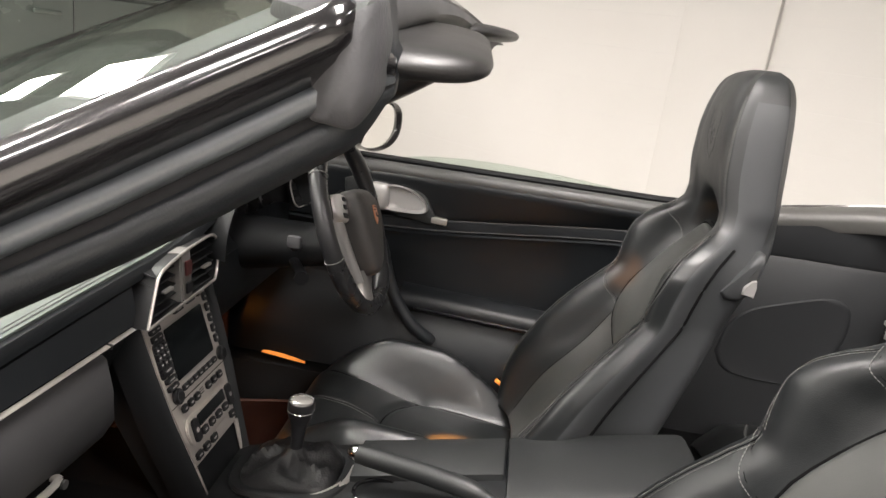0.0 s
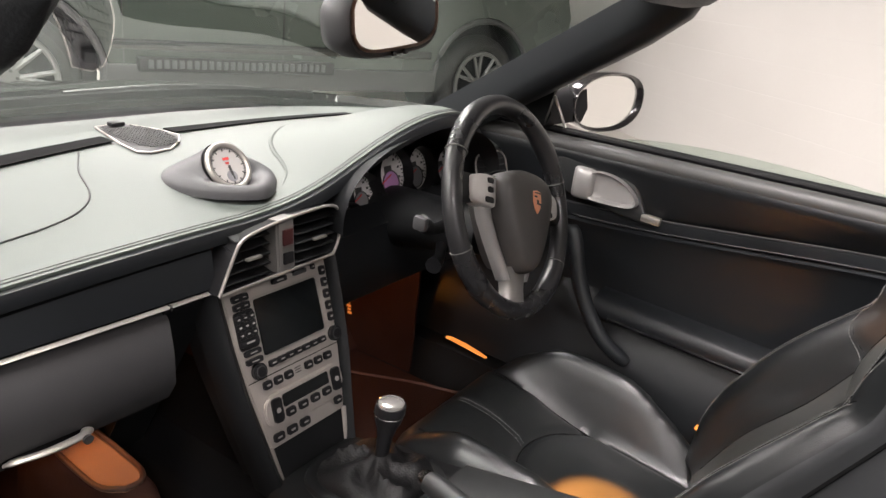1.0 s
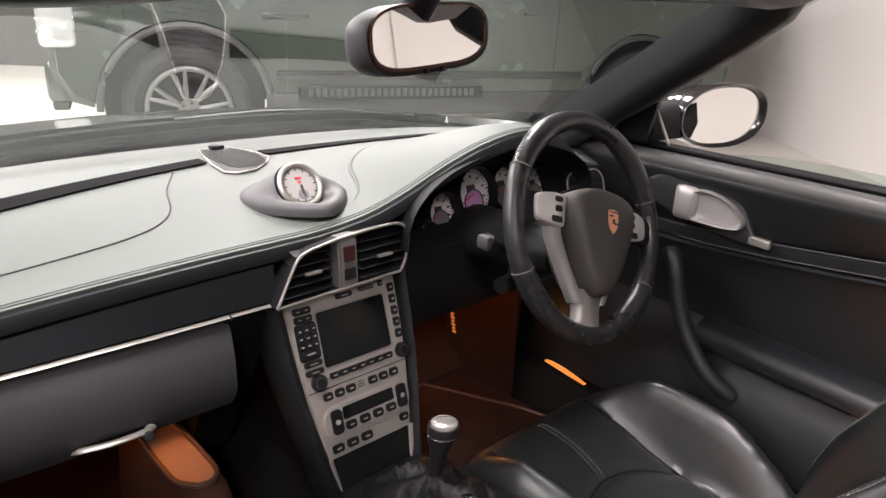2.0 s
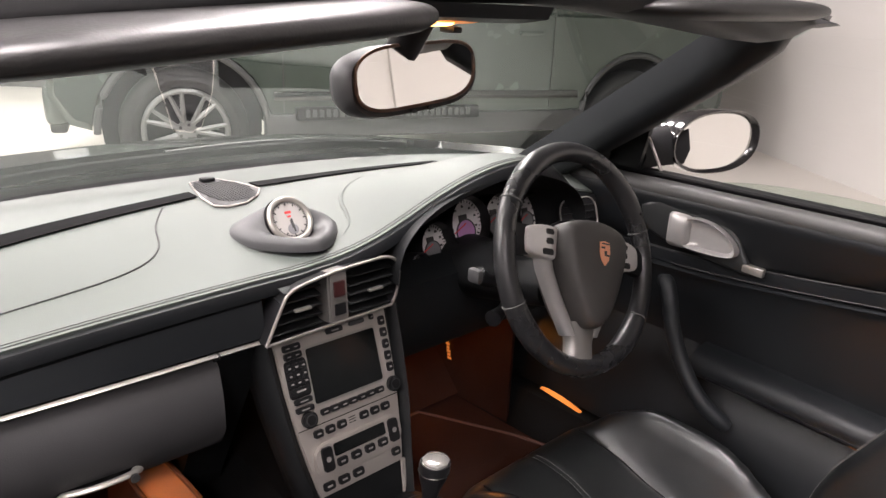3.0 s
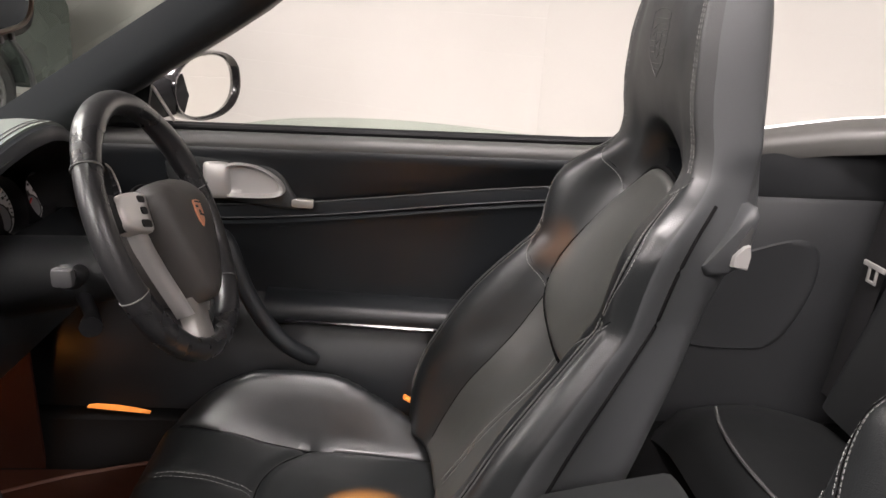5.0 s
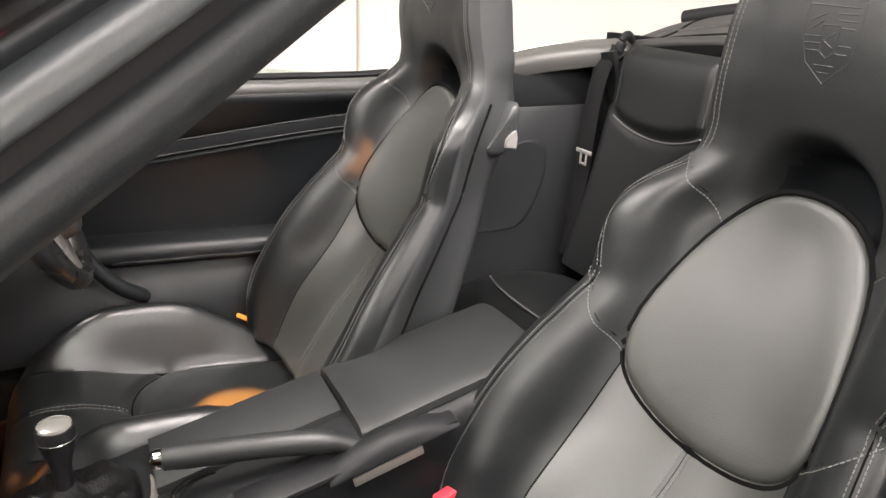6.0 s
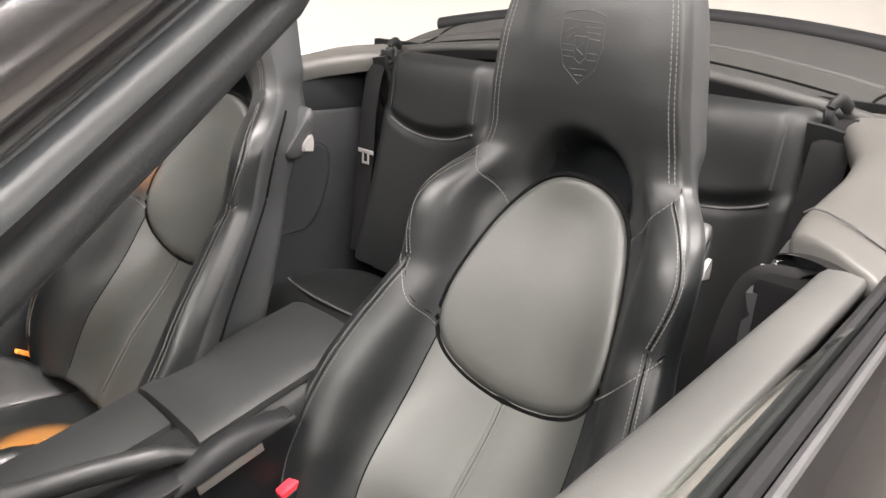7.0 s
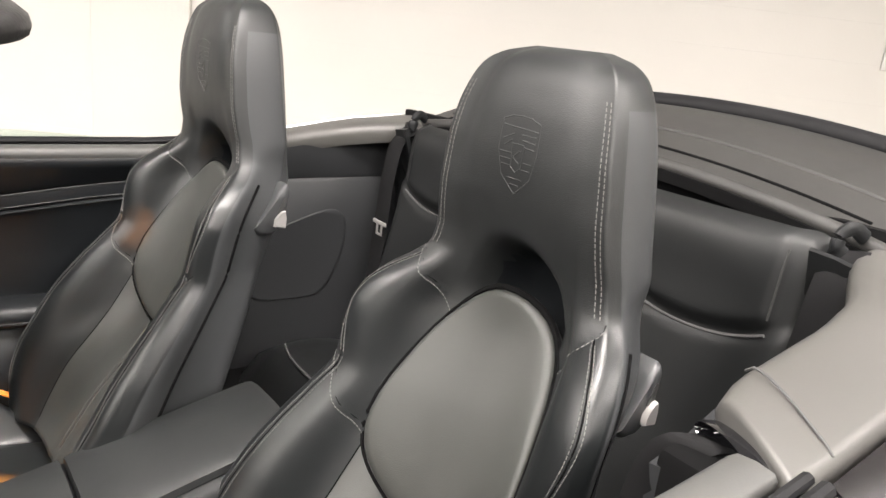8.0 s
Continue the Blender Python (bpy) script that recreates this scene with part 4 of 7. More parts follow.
# airbag cover seam
seam = [dash_pt(y, s_) for y, s_ in ((-0.69, 0.125), (-0.52, 0.135), (-0.34, 0.160), (-0.265, 0.185), (-0.222, 0.225), (-0.196, 0.29), (-0.178, 0.40), (-0.140, 0.53))]
part("airbag_seam", tube([p + Vector((0, 0, 0.0008)) for p in curve_pts(seam, 6)], 0.0013, 6), MARK, dash)
seam = [dash_pt(y, s_) for y, s_ in ((0.055, 0.085), (0.082, 0.13), (0.098, 0.19), (0.112, 0.26), (0.140, 0.34), (0.190, 0.42), (0.260, 0.49))]
line = curve_pts(seam, 6)
part("hood_crease", tube([p + Vector((0, 0, -0.0012)) for p in line], [0.0008 + 0.0032 * math.sin(math.pi * min(1, 0.06 + 0.90 * i / (len(line) - 1))) for i in range(len(line))], 8), DASH, dash)
# speaker plate in the middle
out = [(-0.620, -0.036), (-0.628, 0.000), (-0.618, 0.018), (-0.560, 0.034), (-0.505, 0.042), (-0.476, 0.022), (-0.452, -0.012), (-0.450, -0.048), (-0.462, -0.066), (-0.500, -0.068), (-0.56, -0.054)]
hub_x, hub_y = -0.53, -0.014
part("speaker_grille", loft([[dash_at(hub_x + (x - hub_x) * k, hub_y + (y - hub_y) * k, up) for x, y in out] for k, up in ((1.0, -0.006), (1.0, 0.0026), (0.985, 0.0036), (0.5, 0.0044), (0.05, 0.0050))]), GLOVE, dash, "charcoal mesh speaker plate", angle=60)
part("plate_border", tube([dash_at(x, y, 0.0028) for x, y in out], 0.0016, 6, True), DIM_SILVER, dash)
part("light_sensor", block((0.016, 0.026, 0.008), dash_at(-0.598, -0.012, 0.009), 0.003), PLASTIC, dash)
dots = bmesh.new()
for i in range(22):
    for j in range(15):
        x, y = -0.605 + 0.0066 * i, -0.054 + 0.0060 * j
        inside = (x - hub_x) ** 2 / 0.0062 + (y - hub_y) ** 2 / 0.0020 < 1 and (i > 3 or abs(y + 0.012) > 0.02)
        if inside:
            block((0.0036, 0.0036, 0.0012), dash_at(x, y, 0.0052), 0, bm=dots)
part("grille_mesh", dots, MARK, dash)
# wiper lying along the foot of the screen
wl = [glass_pt(-0.62 + 1.25 * i / 20, 0.055 + 0.02 * math.sin(math.pi * i / 20)) + Vector((-0.012, 0, 0.014)) for i in range(21)]
wiper = part("wiper_blade", tube(wl, 0.007, 8, flat=1.4), RUBBER, car, "black wiper blade along the screen's foot")
part("wiper_arm", tube(curve_pts([wl[9] + Vector((-0.004, 0, 0.008)), wl[13] + Vector((-0.008, 0, 0.010)), wl[17] + Vector((-0.022, 0.02, 0.002)), wl[19] + Vector((-0.050, 0.04, -0.018))], 5), 0.006, 8), PLASTIC, wiper)

# clock pod
pod = bmesh.new()
ca, cu = Vector((0.80, -0.10, 0.59)).normalized(), Vector((-0.59, 0, 0.80)).normalized()
CC = Vector((-0.322, -0.010, 0.903))
rows = []
cm = axes(CC, (0, 1, 0), cu)
for k, (sx, h, b) in enumerate(((1.0, -0.014, 0.0), (1.0, -0.004, 0.0), (0.97, 0.004, 0.04), (0.90, 0.009, 0.18), (0.82, 0.012, 0.42), (0.76, 0.012, 0.72), (0.7, 0.012, 0.92), (0.7, 0.012, 1.0))):
    r = []
    for i in range(48):
        t = math.tau * i / 48
        c, s_ = math.cos(t), math.sin(t)
        lx = (0.088 * c - 0.022 * (s_ * s_)) * sx
        ly = 0.090 * math.copysign(abs(s_) ** 1.35, s_) * sx
        leaf = Vector((-0.335 + lx, ly, 0.885 + h))
        top = cm @ Vector((0.0410 * s_, -0.0410 * c, 0.003 if b < 1 else -0.004))
        r.append(leaf.lerp(top, b))
    rows.append(r)
loft(rows, True, True, pod)
cp = part("clock_pod", pod, TRIM_GREY, dash, "charcoal pod with a round chronograph", angle=60)
cm = axes(CC, (0, 1, 0), cu)
part("bezel", tube([cm @ Vector((0.0345 * math.cos(t), 0.0345 * math.sin(t), 0.005)) for t in (math.tau * i / 36 for i in range(36))], 0.0048, 10, True, up=ca), SILVER, dash, "bright bezel ring")
part("clock_barrel", disc(0.039, 0.05, cm @ Matrix.Translation((0, 0, -0.022)), 36), PLASTIC, dash)
face = disc(0.0330, 0.004, cm @ Matrix.Translation((0, 0, 0.003)), 36)
for k in range(60):
    a = math.tau * k / 60
    ln = 0.006 if k % 5 == 0 else 0.003
    block((0.0012 if k % 5 else 0.002, ln, 0.0008), m=cm @ Matrix.Rotation(a, 4, "Z") @ Matrix.Translation((0, 0.0300 - ln / 2, 0.0054)), bevel=0, bm=face, mat=1)
for w, h, x, y, mt in ((0.011, 0.004, 0, 0.012, 2), (0.006, 0.003, 0, 0.005, 2), (0.003, 0.022, 0.002, -0.010, 1), (0.002, 0.014, 0, -0.008, 1)):
    block((w, h, 0.0008), m=cm @ Matrix.Translation((x, y, 0.0056)), bevel=0, bm=face, mat=mt)
disc(0.009, 0.0012, cm @ Matrix.Translation((0, -0.016, 0.0052)), 20, bm=face, mat=3)
part("clock_face", face, [DIAL, MARK, MARK_RED, DIAL_GREY], dash, "white chronograph dial with red and black marks")

part("scuttle", sheet([[(x, 0.76 * k / 8, 0.868 - 0.05 * (abs(k) / 8) ** 4 - 0.002 * j) for k in range(-8, 9)] for j, x in enumerate((-0.60, -0.75, -0.92))], 0.01), PLASTIC, car, "black plastic scuttle panel under the screen")
# passenger fascia: black band, bright strip, glovebox


def fascia_x(y):
    return lip(y)[0] + 0.004 if y < 0 else -0.231


ys = [-0.70 + 0.585 * i / 24 for i in range(25)]
part("fascia_band", sheet([[(fascia_x(y) - 0.010, y, lip(y)[1] - 0.020), (fascia_x(y) + 0.003, y, lip(y)[1] - 0.024), (fascia_x(y) + 0.008, y, 0.5 * (lip(y)[1] - 0.024 + 0.772)), (fascia_x(y) + 0.012, y, 0.772)] for y in ys], 0.012), DOOR_LEATHER, dash, "black leather fascia")
strip = part("trim_strip", loft([[(fascia_x(y) + 0.010, y, 0.7685), (fascia_x(y) + 0.016, y, 0.7676), (fascia_x(y) + 0.0175, y, 0.7662), (fascia_x(y) + 0.016, y, 0.7648), (fascia_x(y) + 0.008, y, 0.764)] for y in ys]), SILVER, dash, "thin bright trim strip")
part("strip_joint", block((0.012, 0.002, 0.008), (fascia_x(-0.19) + 0.0135, -0.190, 0.766), 0.0003), MARK, dash)
part("glovebox", sheet([[(fascia_x(y) - 0.002, y, 0.757), (fascia_x(y) + 0.010, y, 0.745), (fascia_x(y) + 0.020, y, 0.70), (fascia_x(y) + 0.022, y, 0.655), (fascia_x(y) + 0.005, y, 0.625), (fascia_x(y) - 0.05, y, 0.605), (fascia_x(y) - 0.16, y, 0.60)] for y in ys[:22]], 0.012), GLOVE, dash, "charcoal glovebox lid")
hx = fascia_x(-0.36) + 0.028
part("glovebox_handle", tube(curve_pts([(hx - 0.012, -0.408, 0.640), (hx - 0.004, -0.400, 0.645), (hx + 0.004, -0.375, 0.646), (hx + 0.006, -0.35, 0.646), (hx + 0.003, -0.322, 0.645), (hx - 0.008, -0.312, 0.641)], 5), [0.004] * 3 + [0.0056] * 20 + [0.0075] * 3, 12, flat=0.6), SILVER, dash, "silver glovebox latch")
part("latch_recess", block((0.02, 0.10, 0.016), (hx - 0.020, -0.36, 0.640), 0.006), GAP, dash)
# black filler stands for the shaded gap between glovebox and stack
part("dark_gap_filler", loft([[(fascia_x(-0.15) + 0.006 - 0.18 * v, y, 0.757 - 0.33 * v) for y in (-0.192, -0.115)] + [(fascia_x(-0.15) - 0.20, y, 0.74 - 0.33 * v) for y in (-0.115, -0.192)] for v in (0, 0.25, 0.5, 0.75, 1.0)]), TRIM, dash)
part("glovebox_lock", disc(0.006, 0.004, axes((hx + 0.012, -0.323, 0.643), (0, 1, 0), (0, 0, 1)), 16), MARK, dash)
# narrow pocket beside the tunnel; its tan carries amber lamplight
TRAY = [(-0.276, -0.230), (-0.276, -0.207), (-0.300, -0.192), (-0.345, -0.195), (-0.400, -0.210), (-0.440, -0.226), (-0.450, -0.245), (-0.432, -0.262), (-0.390, -0.266), (-0.340, -0.258), (-0.300, -0.250)]
TRAY = [(p.x, p.y) for p in curve_pts([(x, y, 0) for x, y in TRAY + TRAY[:1]], 4)[:-1]]
tc = (-0.355, -0.230)
lit_tan_felt = grain(material("amber_lit_tray_felt", (0.30, 0.17, 0.10), 0.8), 500, 0.4)
brown_rim = grain(material("brown_tray_rim", (0.075, 0.040, 0.028), 0.55), 500, 0.2)


def tray_ring_at(k, z):
    return [(tc[0] + (x - tc[0]) * k, tc[1] + (y - tc[1]) * k, z + 0.05 * smoothstep(-0.30, -0.45, x)) for x, y in TRAY]


part("footwell_tray", loft([tray_ring_at(k, z) for k, z in ((1.05, 0.462), (1.04, 0.471), (1.0, 0.466), (0.93, 0.405), (0.86, 0.390), (0.3, 0.388))]), lit_tan_felt, dash, "narrow footwell pocket, amber lamplight put into its tan", angle=50)
part("tray_surround", loft([tray_ring_at(k, z) for k, z in ((1.05, 0.463), (1.12, 0.463), (1.35, 0.445), (1.55, 0.40), (1.62, 0.33), (1.64, 0.255))], True, False), CARPET, dash, "carpeted hump round the pocket, amber lamplight in its brown", angle=60)
part("tray_edge", tube([Vector(p) for p in tray_ring_at(1.055, 0.470)], 0.0042, 8, True), brown_rim, dash)
part("tray_ring", tube([(-0.340 + 0.030 * math.cos(t), -0.226 + 0.024 * math.sin(t), 0.397) for t in (radians(95 + 170 * i / 16) for i in range(17))], 0.0035, 6), GAP, dash)
part("lower_shield", sheet([[(-0.72, y, 0.58), (-0.50, y, 0.60), (-0.36, y, 0.60)] for y in (-0.66, -0.4, -0.13)], 0.015), PLASTIC, dash)

# driver's side: instrument recess, column shroud, knee panel
rows = []
for x, k in ((-0.18, 1.0), (-0.24, 0.93), (-0.315, 0.86), (-0.33, 0.80)):
    r = []
    for i in range(33):
        t = math.pi * i / 32
        y = 0.345 - 0.245 * k * math.cos(t)
        z = 0.815 + (0.145 * k) * max(0, math.sin(t)) ** 0.75
        r.append((x, y, z - 0.006))
    rows.append(r)
part("instrument_recess", loft(rows, False, False), TRIM, dash)
part("instrument_panel", plate([(-0.245 * math.cos(math.pi * i / 24), 0.13 * math.sin(math.pi * i / 24) ** 0.8) for i in range(25)] + [(0.22, -0.045), (-0.22, -0.045)], 0.01, axes((-0.325, 0.345, 0.81), (0, 1, 0), (-0.2, 0, 1)), 0.003), PLASTIC, dash)
for y, z, r, fm, x in ((0.347, 0.846, 0.047, DIAL_PURPLE, -0.284), (0.266, 0.820, 0.037, DIAL_GREY, -0.286), (0.437, 0.842, 0.042, DIAL_GREY, -0.290), (0.214, 0.792, 0.023, DIAL_GREY, -0.272), (0.533, 0.832, 0.037, DIAL_GREY, -0.290)):
    gm = axes((x, y, z), (0, 1, 0), (-0.28, 0, 1))
    g = bmesh.new()
    loft([[gm @ Vector((r * k * math.cos(t), r * k * math.sin(t), h)) for t in (math.tau * i / 36 for i in range(36))] for k, h in ((1.10, -0.02), (1.10, 0.016), (1.06, 0.020), (1.0, 0.014), (0.97, -0.001))], True, False, g)
    disc(r, 0.02, gm @ Matrix.Translation((0, 0, -0.012)), 36, bm=g, mat=1)
    disc(r * 0.50, 0.003, gm @ Matrix.Translation((0, -r * 0.36, 0.0)), 28, bm=g, mat=4)
    tube([gm @ Vector((r * 0.51 * math.cos(t), -r * 0.36 + r * 0.51 * math.sin(t), 0.0015)) for t in (math.tau * i / 28 for i in range(28))], r * 0.03, 6, True, bm=g, up=gm.col[2].xyz, mat=2)
    block((r * 0.44, r * 0.30, 0.002), m=gm @ Matrix.Translation((-r * 0.05, r * 0.20, -0.001)), bevel=0, bm=g, mat=2)
    for k in range(25):
        a = radians(-125 + 250 * k / 24)
        block((0.0016 if k % 4 else 0.0026, 0.004 if k % 4 else 0.0062, 0.001), m=gm @ Matrix.Rotation(a, 4, "Z") @ Matrix.Translation((0, r * 0.88, -0.0015)), bevel=0, bm=g, mat=2)
    for k in range(7):
        a = radians(-105 + 210 * k / 6)
        block((0.0050, 0.0042, 0.001), m=gm @ Matrix.Translation((-r * 0.68 * math.sin(a), r * 0.68 * math.cos(a), -0.0016)), bevel=0, bm=g, mat=2)
    block((0.002, r * 0.75, 0.0015), m=gm @ Matrix.Rotation(radians(115), 4, "Z") @ Matrix.Translation((0, r * 0.38, 0.004)), bevel=0, bm=g, mat=3)
    part("gauge", g, [PLASTIC, GAUGE_FACE, MARK, MARK_RED, fm], dash, "round white-faced instrument dial")
part("cluster_sill", loft([[(x, y, z + 0.038 * ((y - 0.36) / 0.19) ** 2 * -1) for x, z in ((-0.31, 0.806), (-0.250, 0.800), (-0.246, 0.794), (-0.252, 0.786), (-0.31, 0.784))] for y in (0.17, 0.20, 0.24, 0.29, 0.36, 0.43, 0.49, 0.55)]), TRIM_GREY, dash, "charcoal sill under the instruments", angle=60)
ys2 = [0.115 + 0.585 * i / 16 for i in range(17)]
part("knee_panel", sheet([[(-0.27, y, 0.80), (-0.235 - 0.04 * (y / 0.7) ** 3, y, 0.775), (-0.235 - 0.04 * (y / 0.7) ** 3, y, 0.70), (-0.26, y, 0.64), (-0.36, y, 0.60), (-0.60, y, 0.58)] for y in ys2], 0.012), DOOR_LEATHER, dash, "black driver's knee panel")
part("column_shroud", loft([[(-0.30 + 0.24 * u, 0.345 + w * math.cos(t), 0.765 + 0.028 * u + h * math.sin(t)) for t in (math.tau * i / 20 for i in range(20))] for u, w, h in ((0, 0.075, 0.06), (0.35, 0.068, 0.055), (0.8, 0.055, 0.045), (1.0, 0.045, 0.04))]), TRIM, dash, "black steering column shroud")
for pts, r, lab in (([(-0.12, 0.30, 0.80), (-0.10, 0.245, 0.812), (-0.09, 0.205, 0.826), (-0.085, 0.178, 0.842)], [0.011, 0.010, 0.012, 0.014], "black control stalk"), ([(-0.12, 0.30, 0.765), (-0.09, 0.25, 0.762), (-0.075, 0.21, 0.762)], [0.010, 0.009, 0.014], "black control stalk"), ([(-0.12, 0.39, 0.80), (-0.10, 0.45, 0.812), (-0.09, 0.50, 0.83)], [0.011, 0.010, 0.012], "black control stalk")):
    part("control_stalk", tube(curve_pts(pts, 4), [lerp_table([(i, v) for i, v in enumerate(r)], k / 4) for k in range(4 * (len(r) - 1) + 1)], 10), PLASTIC, dash, lab)
part("stalk_end", block((0.026, 0.014, 0.024), (-0.083, 0.172, 0.842), 0.006), TRIM_GREY, dash)
# side vent by the driver's door
vm = axes((-0.215, 0.60, 0.835), (0.15, 1, 0), (-0.35, 0, 1))
v = plate(rounded(0.10, 0.07, 0.025), 0.012, vm, 0.003)
sv = part("side_vent", v, PLASTIC, dash, "black oval side air vent")
part("vent_ring", tube([vm @ Vector((x * 1.02, y * 1.02, 0.012)) for x, y in rounded(0.10, 0.07, 0.025, 8)], 0.0018, 6, True), SILVER, dash)
for k in range(4):
    part("vent_slat", block((0.088, 0.0022, 0.012), m=vm @ Matrix.Translation((0, -0.020 + 0.0135 * k, 0.010)) @ Matrix.Rotation(radians(20), 4, "X"), bevel=0.0006, seg=1), TRIM, dash)

# ---- centre stack ----
tilt = Vector((0.33, 0, -0.944)).normalized()      # down the face of the stack
PO = Vector((-0.222, 0.0, 0.762))                 # its upper middle
PM = axes(PO, (0, 1, 0), -tilt)                   # x right, y up, z to the cabin


def on_stack(x, y, z=0.0):
    return PM @ Vector((x, y, z))


stack = part("control_console", loft([[on_stack(-w, y, z0), on_stack(-w, y, -0.004), on_stack(w, y, -0.004), on_stack(w, y, z0)] for y, w, z0 in ((0.02, 0.122, -0.10), (0.0, 0.118, -0.09), (-0.12, 0.108, -0.09), (-0.24, 0.092, -0.08), (-0.32, 0.080, -0.07))]), TRIM, car, "black centre stack with a satin grey control panel", angle=30)
panel = bmesh.new()
plate([(-0.108, -0.003), (0.101, 0.0), (0.0985, -0.100), (0.094, -0.155), (0.084, -0.232), (0.079, -0.254), (-0.079, -0.254), (-0.085, -0.232), (-0.097, -0.155), (-0.103, -0.090)][::-1], 0.008, PM @ Matrix.Translation((0, 0, -0.004)), 0.002, panel)
part("panel_plate", panel, DIM_SILVER, stack, "satin grey metal-look control panel")
part("screen", plate(rounded(0.128, 0.086, 0.004), 0.0035, PM @ Matrix.Translation((0.007, -0.0705, 0.0025)), 0.0008), SCREEN, stack, "dark navigation screen, switched off")
part("screen_frame", plate(rounded(0.137, 0.095, 0.005), 0.002, PM @ Matrix.Translation((0.007, -0.0705, 0.0025)), 0.0008), SILVER, stack)
part("panel_joint", plate(rounded(0.190, 0.0012, 0.0005, 2), 0.0005, PM @ Matrix.Translation((0, -0.1445, 0.004)), 0), GAP, stack)


def button(x, y, w, h, mat=PLASTIC, z=0.004, name="button", deep=0.005, mark=True):
    b = plate(rounded(w, h, min(w, h) * 0.3), deep, PM @ Matrix.Translation((x, y, z)), 0.0008)
    if mark:
        plate(rounded(w * 0.45, h * 0.22, h * 0.1, 2), 0.0004, PM @ Matrix.Translation((x, y, z + deep)), 0, b, 1)
    return part(name, b, [mat, DIAL], stack)


for k in range(2):
    button(-0.080, -0.0180 - 0.0125 * k, 0.030, 0.0105, mark=False)
    for dx in (-0.007, 0.007):
        part("button_mark", plate(rounded(0.006, 0.0016, 0.0006, 2), 0.0004, PM @ Matrix.Translation((-0.080 + dx, -0.0180 - 0.0125 * k, 0.009)), 0), DIAL, stack)
part("keypad_base", plate(rounded(0.037, 0.058, 0.006), 0.003, PM @ Matrix.Translation((-0.0785, -0.0660, 0.003)), 0.0008), PLASTIC, stack)
for i in range(3):
    for j in range(3):
        button(-0.0905 + 0.0120 * j, -0.0475 - 0.0120 * i, 0.0108, 0.0108)
button(-0.0785, -0.0842, 0.034, 0.0115)
for k in range(2):
    button(-0.0780, -0.1000 - 0.0130 * k, 0.030, 0.0085, deep=0.006)
for i in range(5):
    button(0.0880, -0.0205 - 0.0194 * i, 0.0115, 0.0150)
for i in range(7):
    button(-0.0450 + 0.0174 * i, -0.1280, 0.0166, 0.0098)
button(-0.002, -0.0120, 0.030, 0.0082)
button(0.041, -0.0108, 0.028, 0.0072, TRIM_GREY, mark=False)
button(0.070, -0.0098, 0.008, 0.0090)
for x, y in ((-0.0745, -0.1310), (0.0880, -0.1270)):
    k = disc(0.0128, 0.010, PM @ Matrix.Translation((x, y, 0.008)), 28, 0.002)
    disc(0.0094, 0.0010, PM @ Matrix.Translation((x, y, 0.0128)), 24, bm=k, mat=1)
    disc(0.0076, 0.0020, PM @ Matrix.Translation((x, y, 0.0134)), 24, bm=k)
    part("rotary_knob", k, [PLASTIC, TRIM_GREY], stack, "round black rotary knob")
for i in (-3, -2, -1, 1, 2, 3):
    button(0.0213 * i, -0.1565, 0.0165, 0.0125)
for i in range(3):
    part("grid_mark", plate(rounded(0.013, 0.0014, 0.0005, 2), 0.0004, PM @ Matrix.Translation((0.0, -0.1525 - 0.004 * i, 0.004)), 0), MARK, stack)
# climate unit
part("climate_surround", plate(rounded(0.166, 0.052, 0.022), 0.006, PM @ Matrix.Translation((0.002, -0.1985, 0.004)), 0.002), DIM_SILVER, stack)
part("climate_display", plate(rounded(0.098, 0.020, 0.003), 0.002, PM @ Matrix.Translation((0.003, -0.1890, 0.0095)), 0.0005), SCREEN, stack, "dark climate display")
for x in (-0.060, 0.067):
    button(x, -0.1975, 0.019, 0.038, PLASTIC, 0.0095)
for i in range(4):
    button(-0.036 + 0.0262 * i, -0.2090, 0.0185, 0.0130, PLASTIC, 0.0095)
for i in range(3):
    button(-0.0635 + 0.0272 * i, -0.2390, 0.0205, 0.0130)
part("blank_plate", plate(rounded(0.052, 0.015, 0.003), 0.002, PM @ Matrix.Translation((0.028, -0.2370, 0.004)), 0.0005), DIM_SILVER, stack)
button(0.0675, -0.2350, 0.0165, 0.0130)
part("ash_lid", plate([(-0.080, -0.257), (0.080, -0.257), (0.072, -0.318), (0.05, -0.335), (-0.05, -0.335), (-0.072, -0.318)][::-1], 0.006, PM @ Matrix.Translation((0, 0, -0.014)), 0.002), TRIM_GREY, stack, "charcoal storage lid")
for s in (-1, 1):
    part("lower_rail", tube([on_stack(s * u, v, 0.003) for u, v in ((0.0800, -0.252), (0.0770, -0.272), (0.0735, -0.292), (0.0700, -0.306))], [0.0045, 0.0042, 0.0036, 0.0022], 8, flat=0.7), DIM_SILVER, stack)
    part("stack_flank", loft([[on_stack(s * (w + 0.004), y, -0.05), on_stack(s * (w + 0.020), y, -0.045), on_stack(s * (w + 0.024), y, 0.0), on_stack(s * (w + 0.014), y, 0.012), on_stack(s * (w + 0.003), y, 0.004)] for y, w in ((0.010, 0.107), (-0.08, 0.103), (-0.16, 0.096), (-0.25, 0.080), (-0.31, 0.070), (-0.36, 0.064))]), TRIM, stack, "soft black side bolster", angle=60)

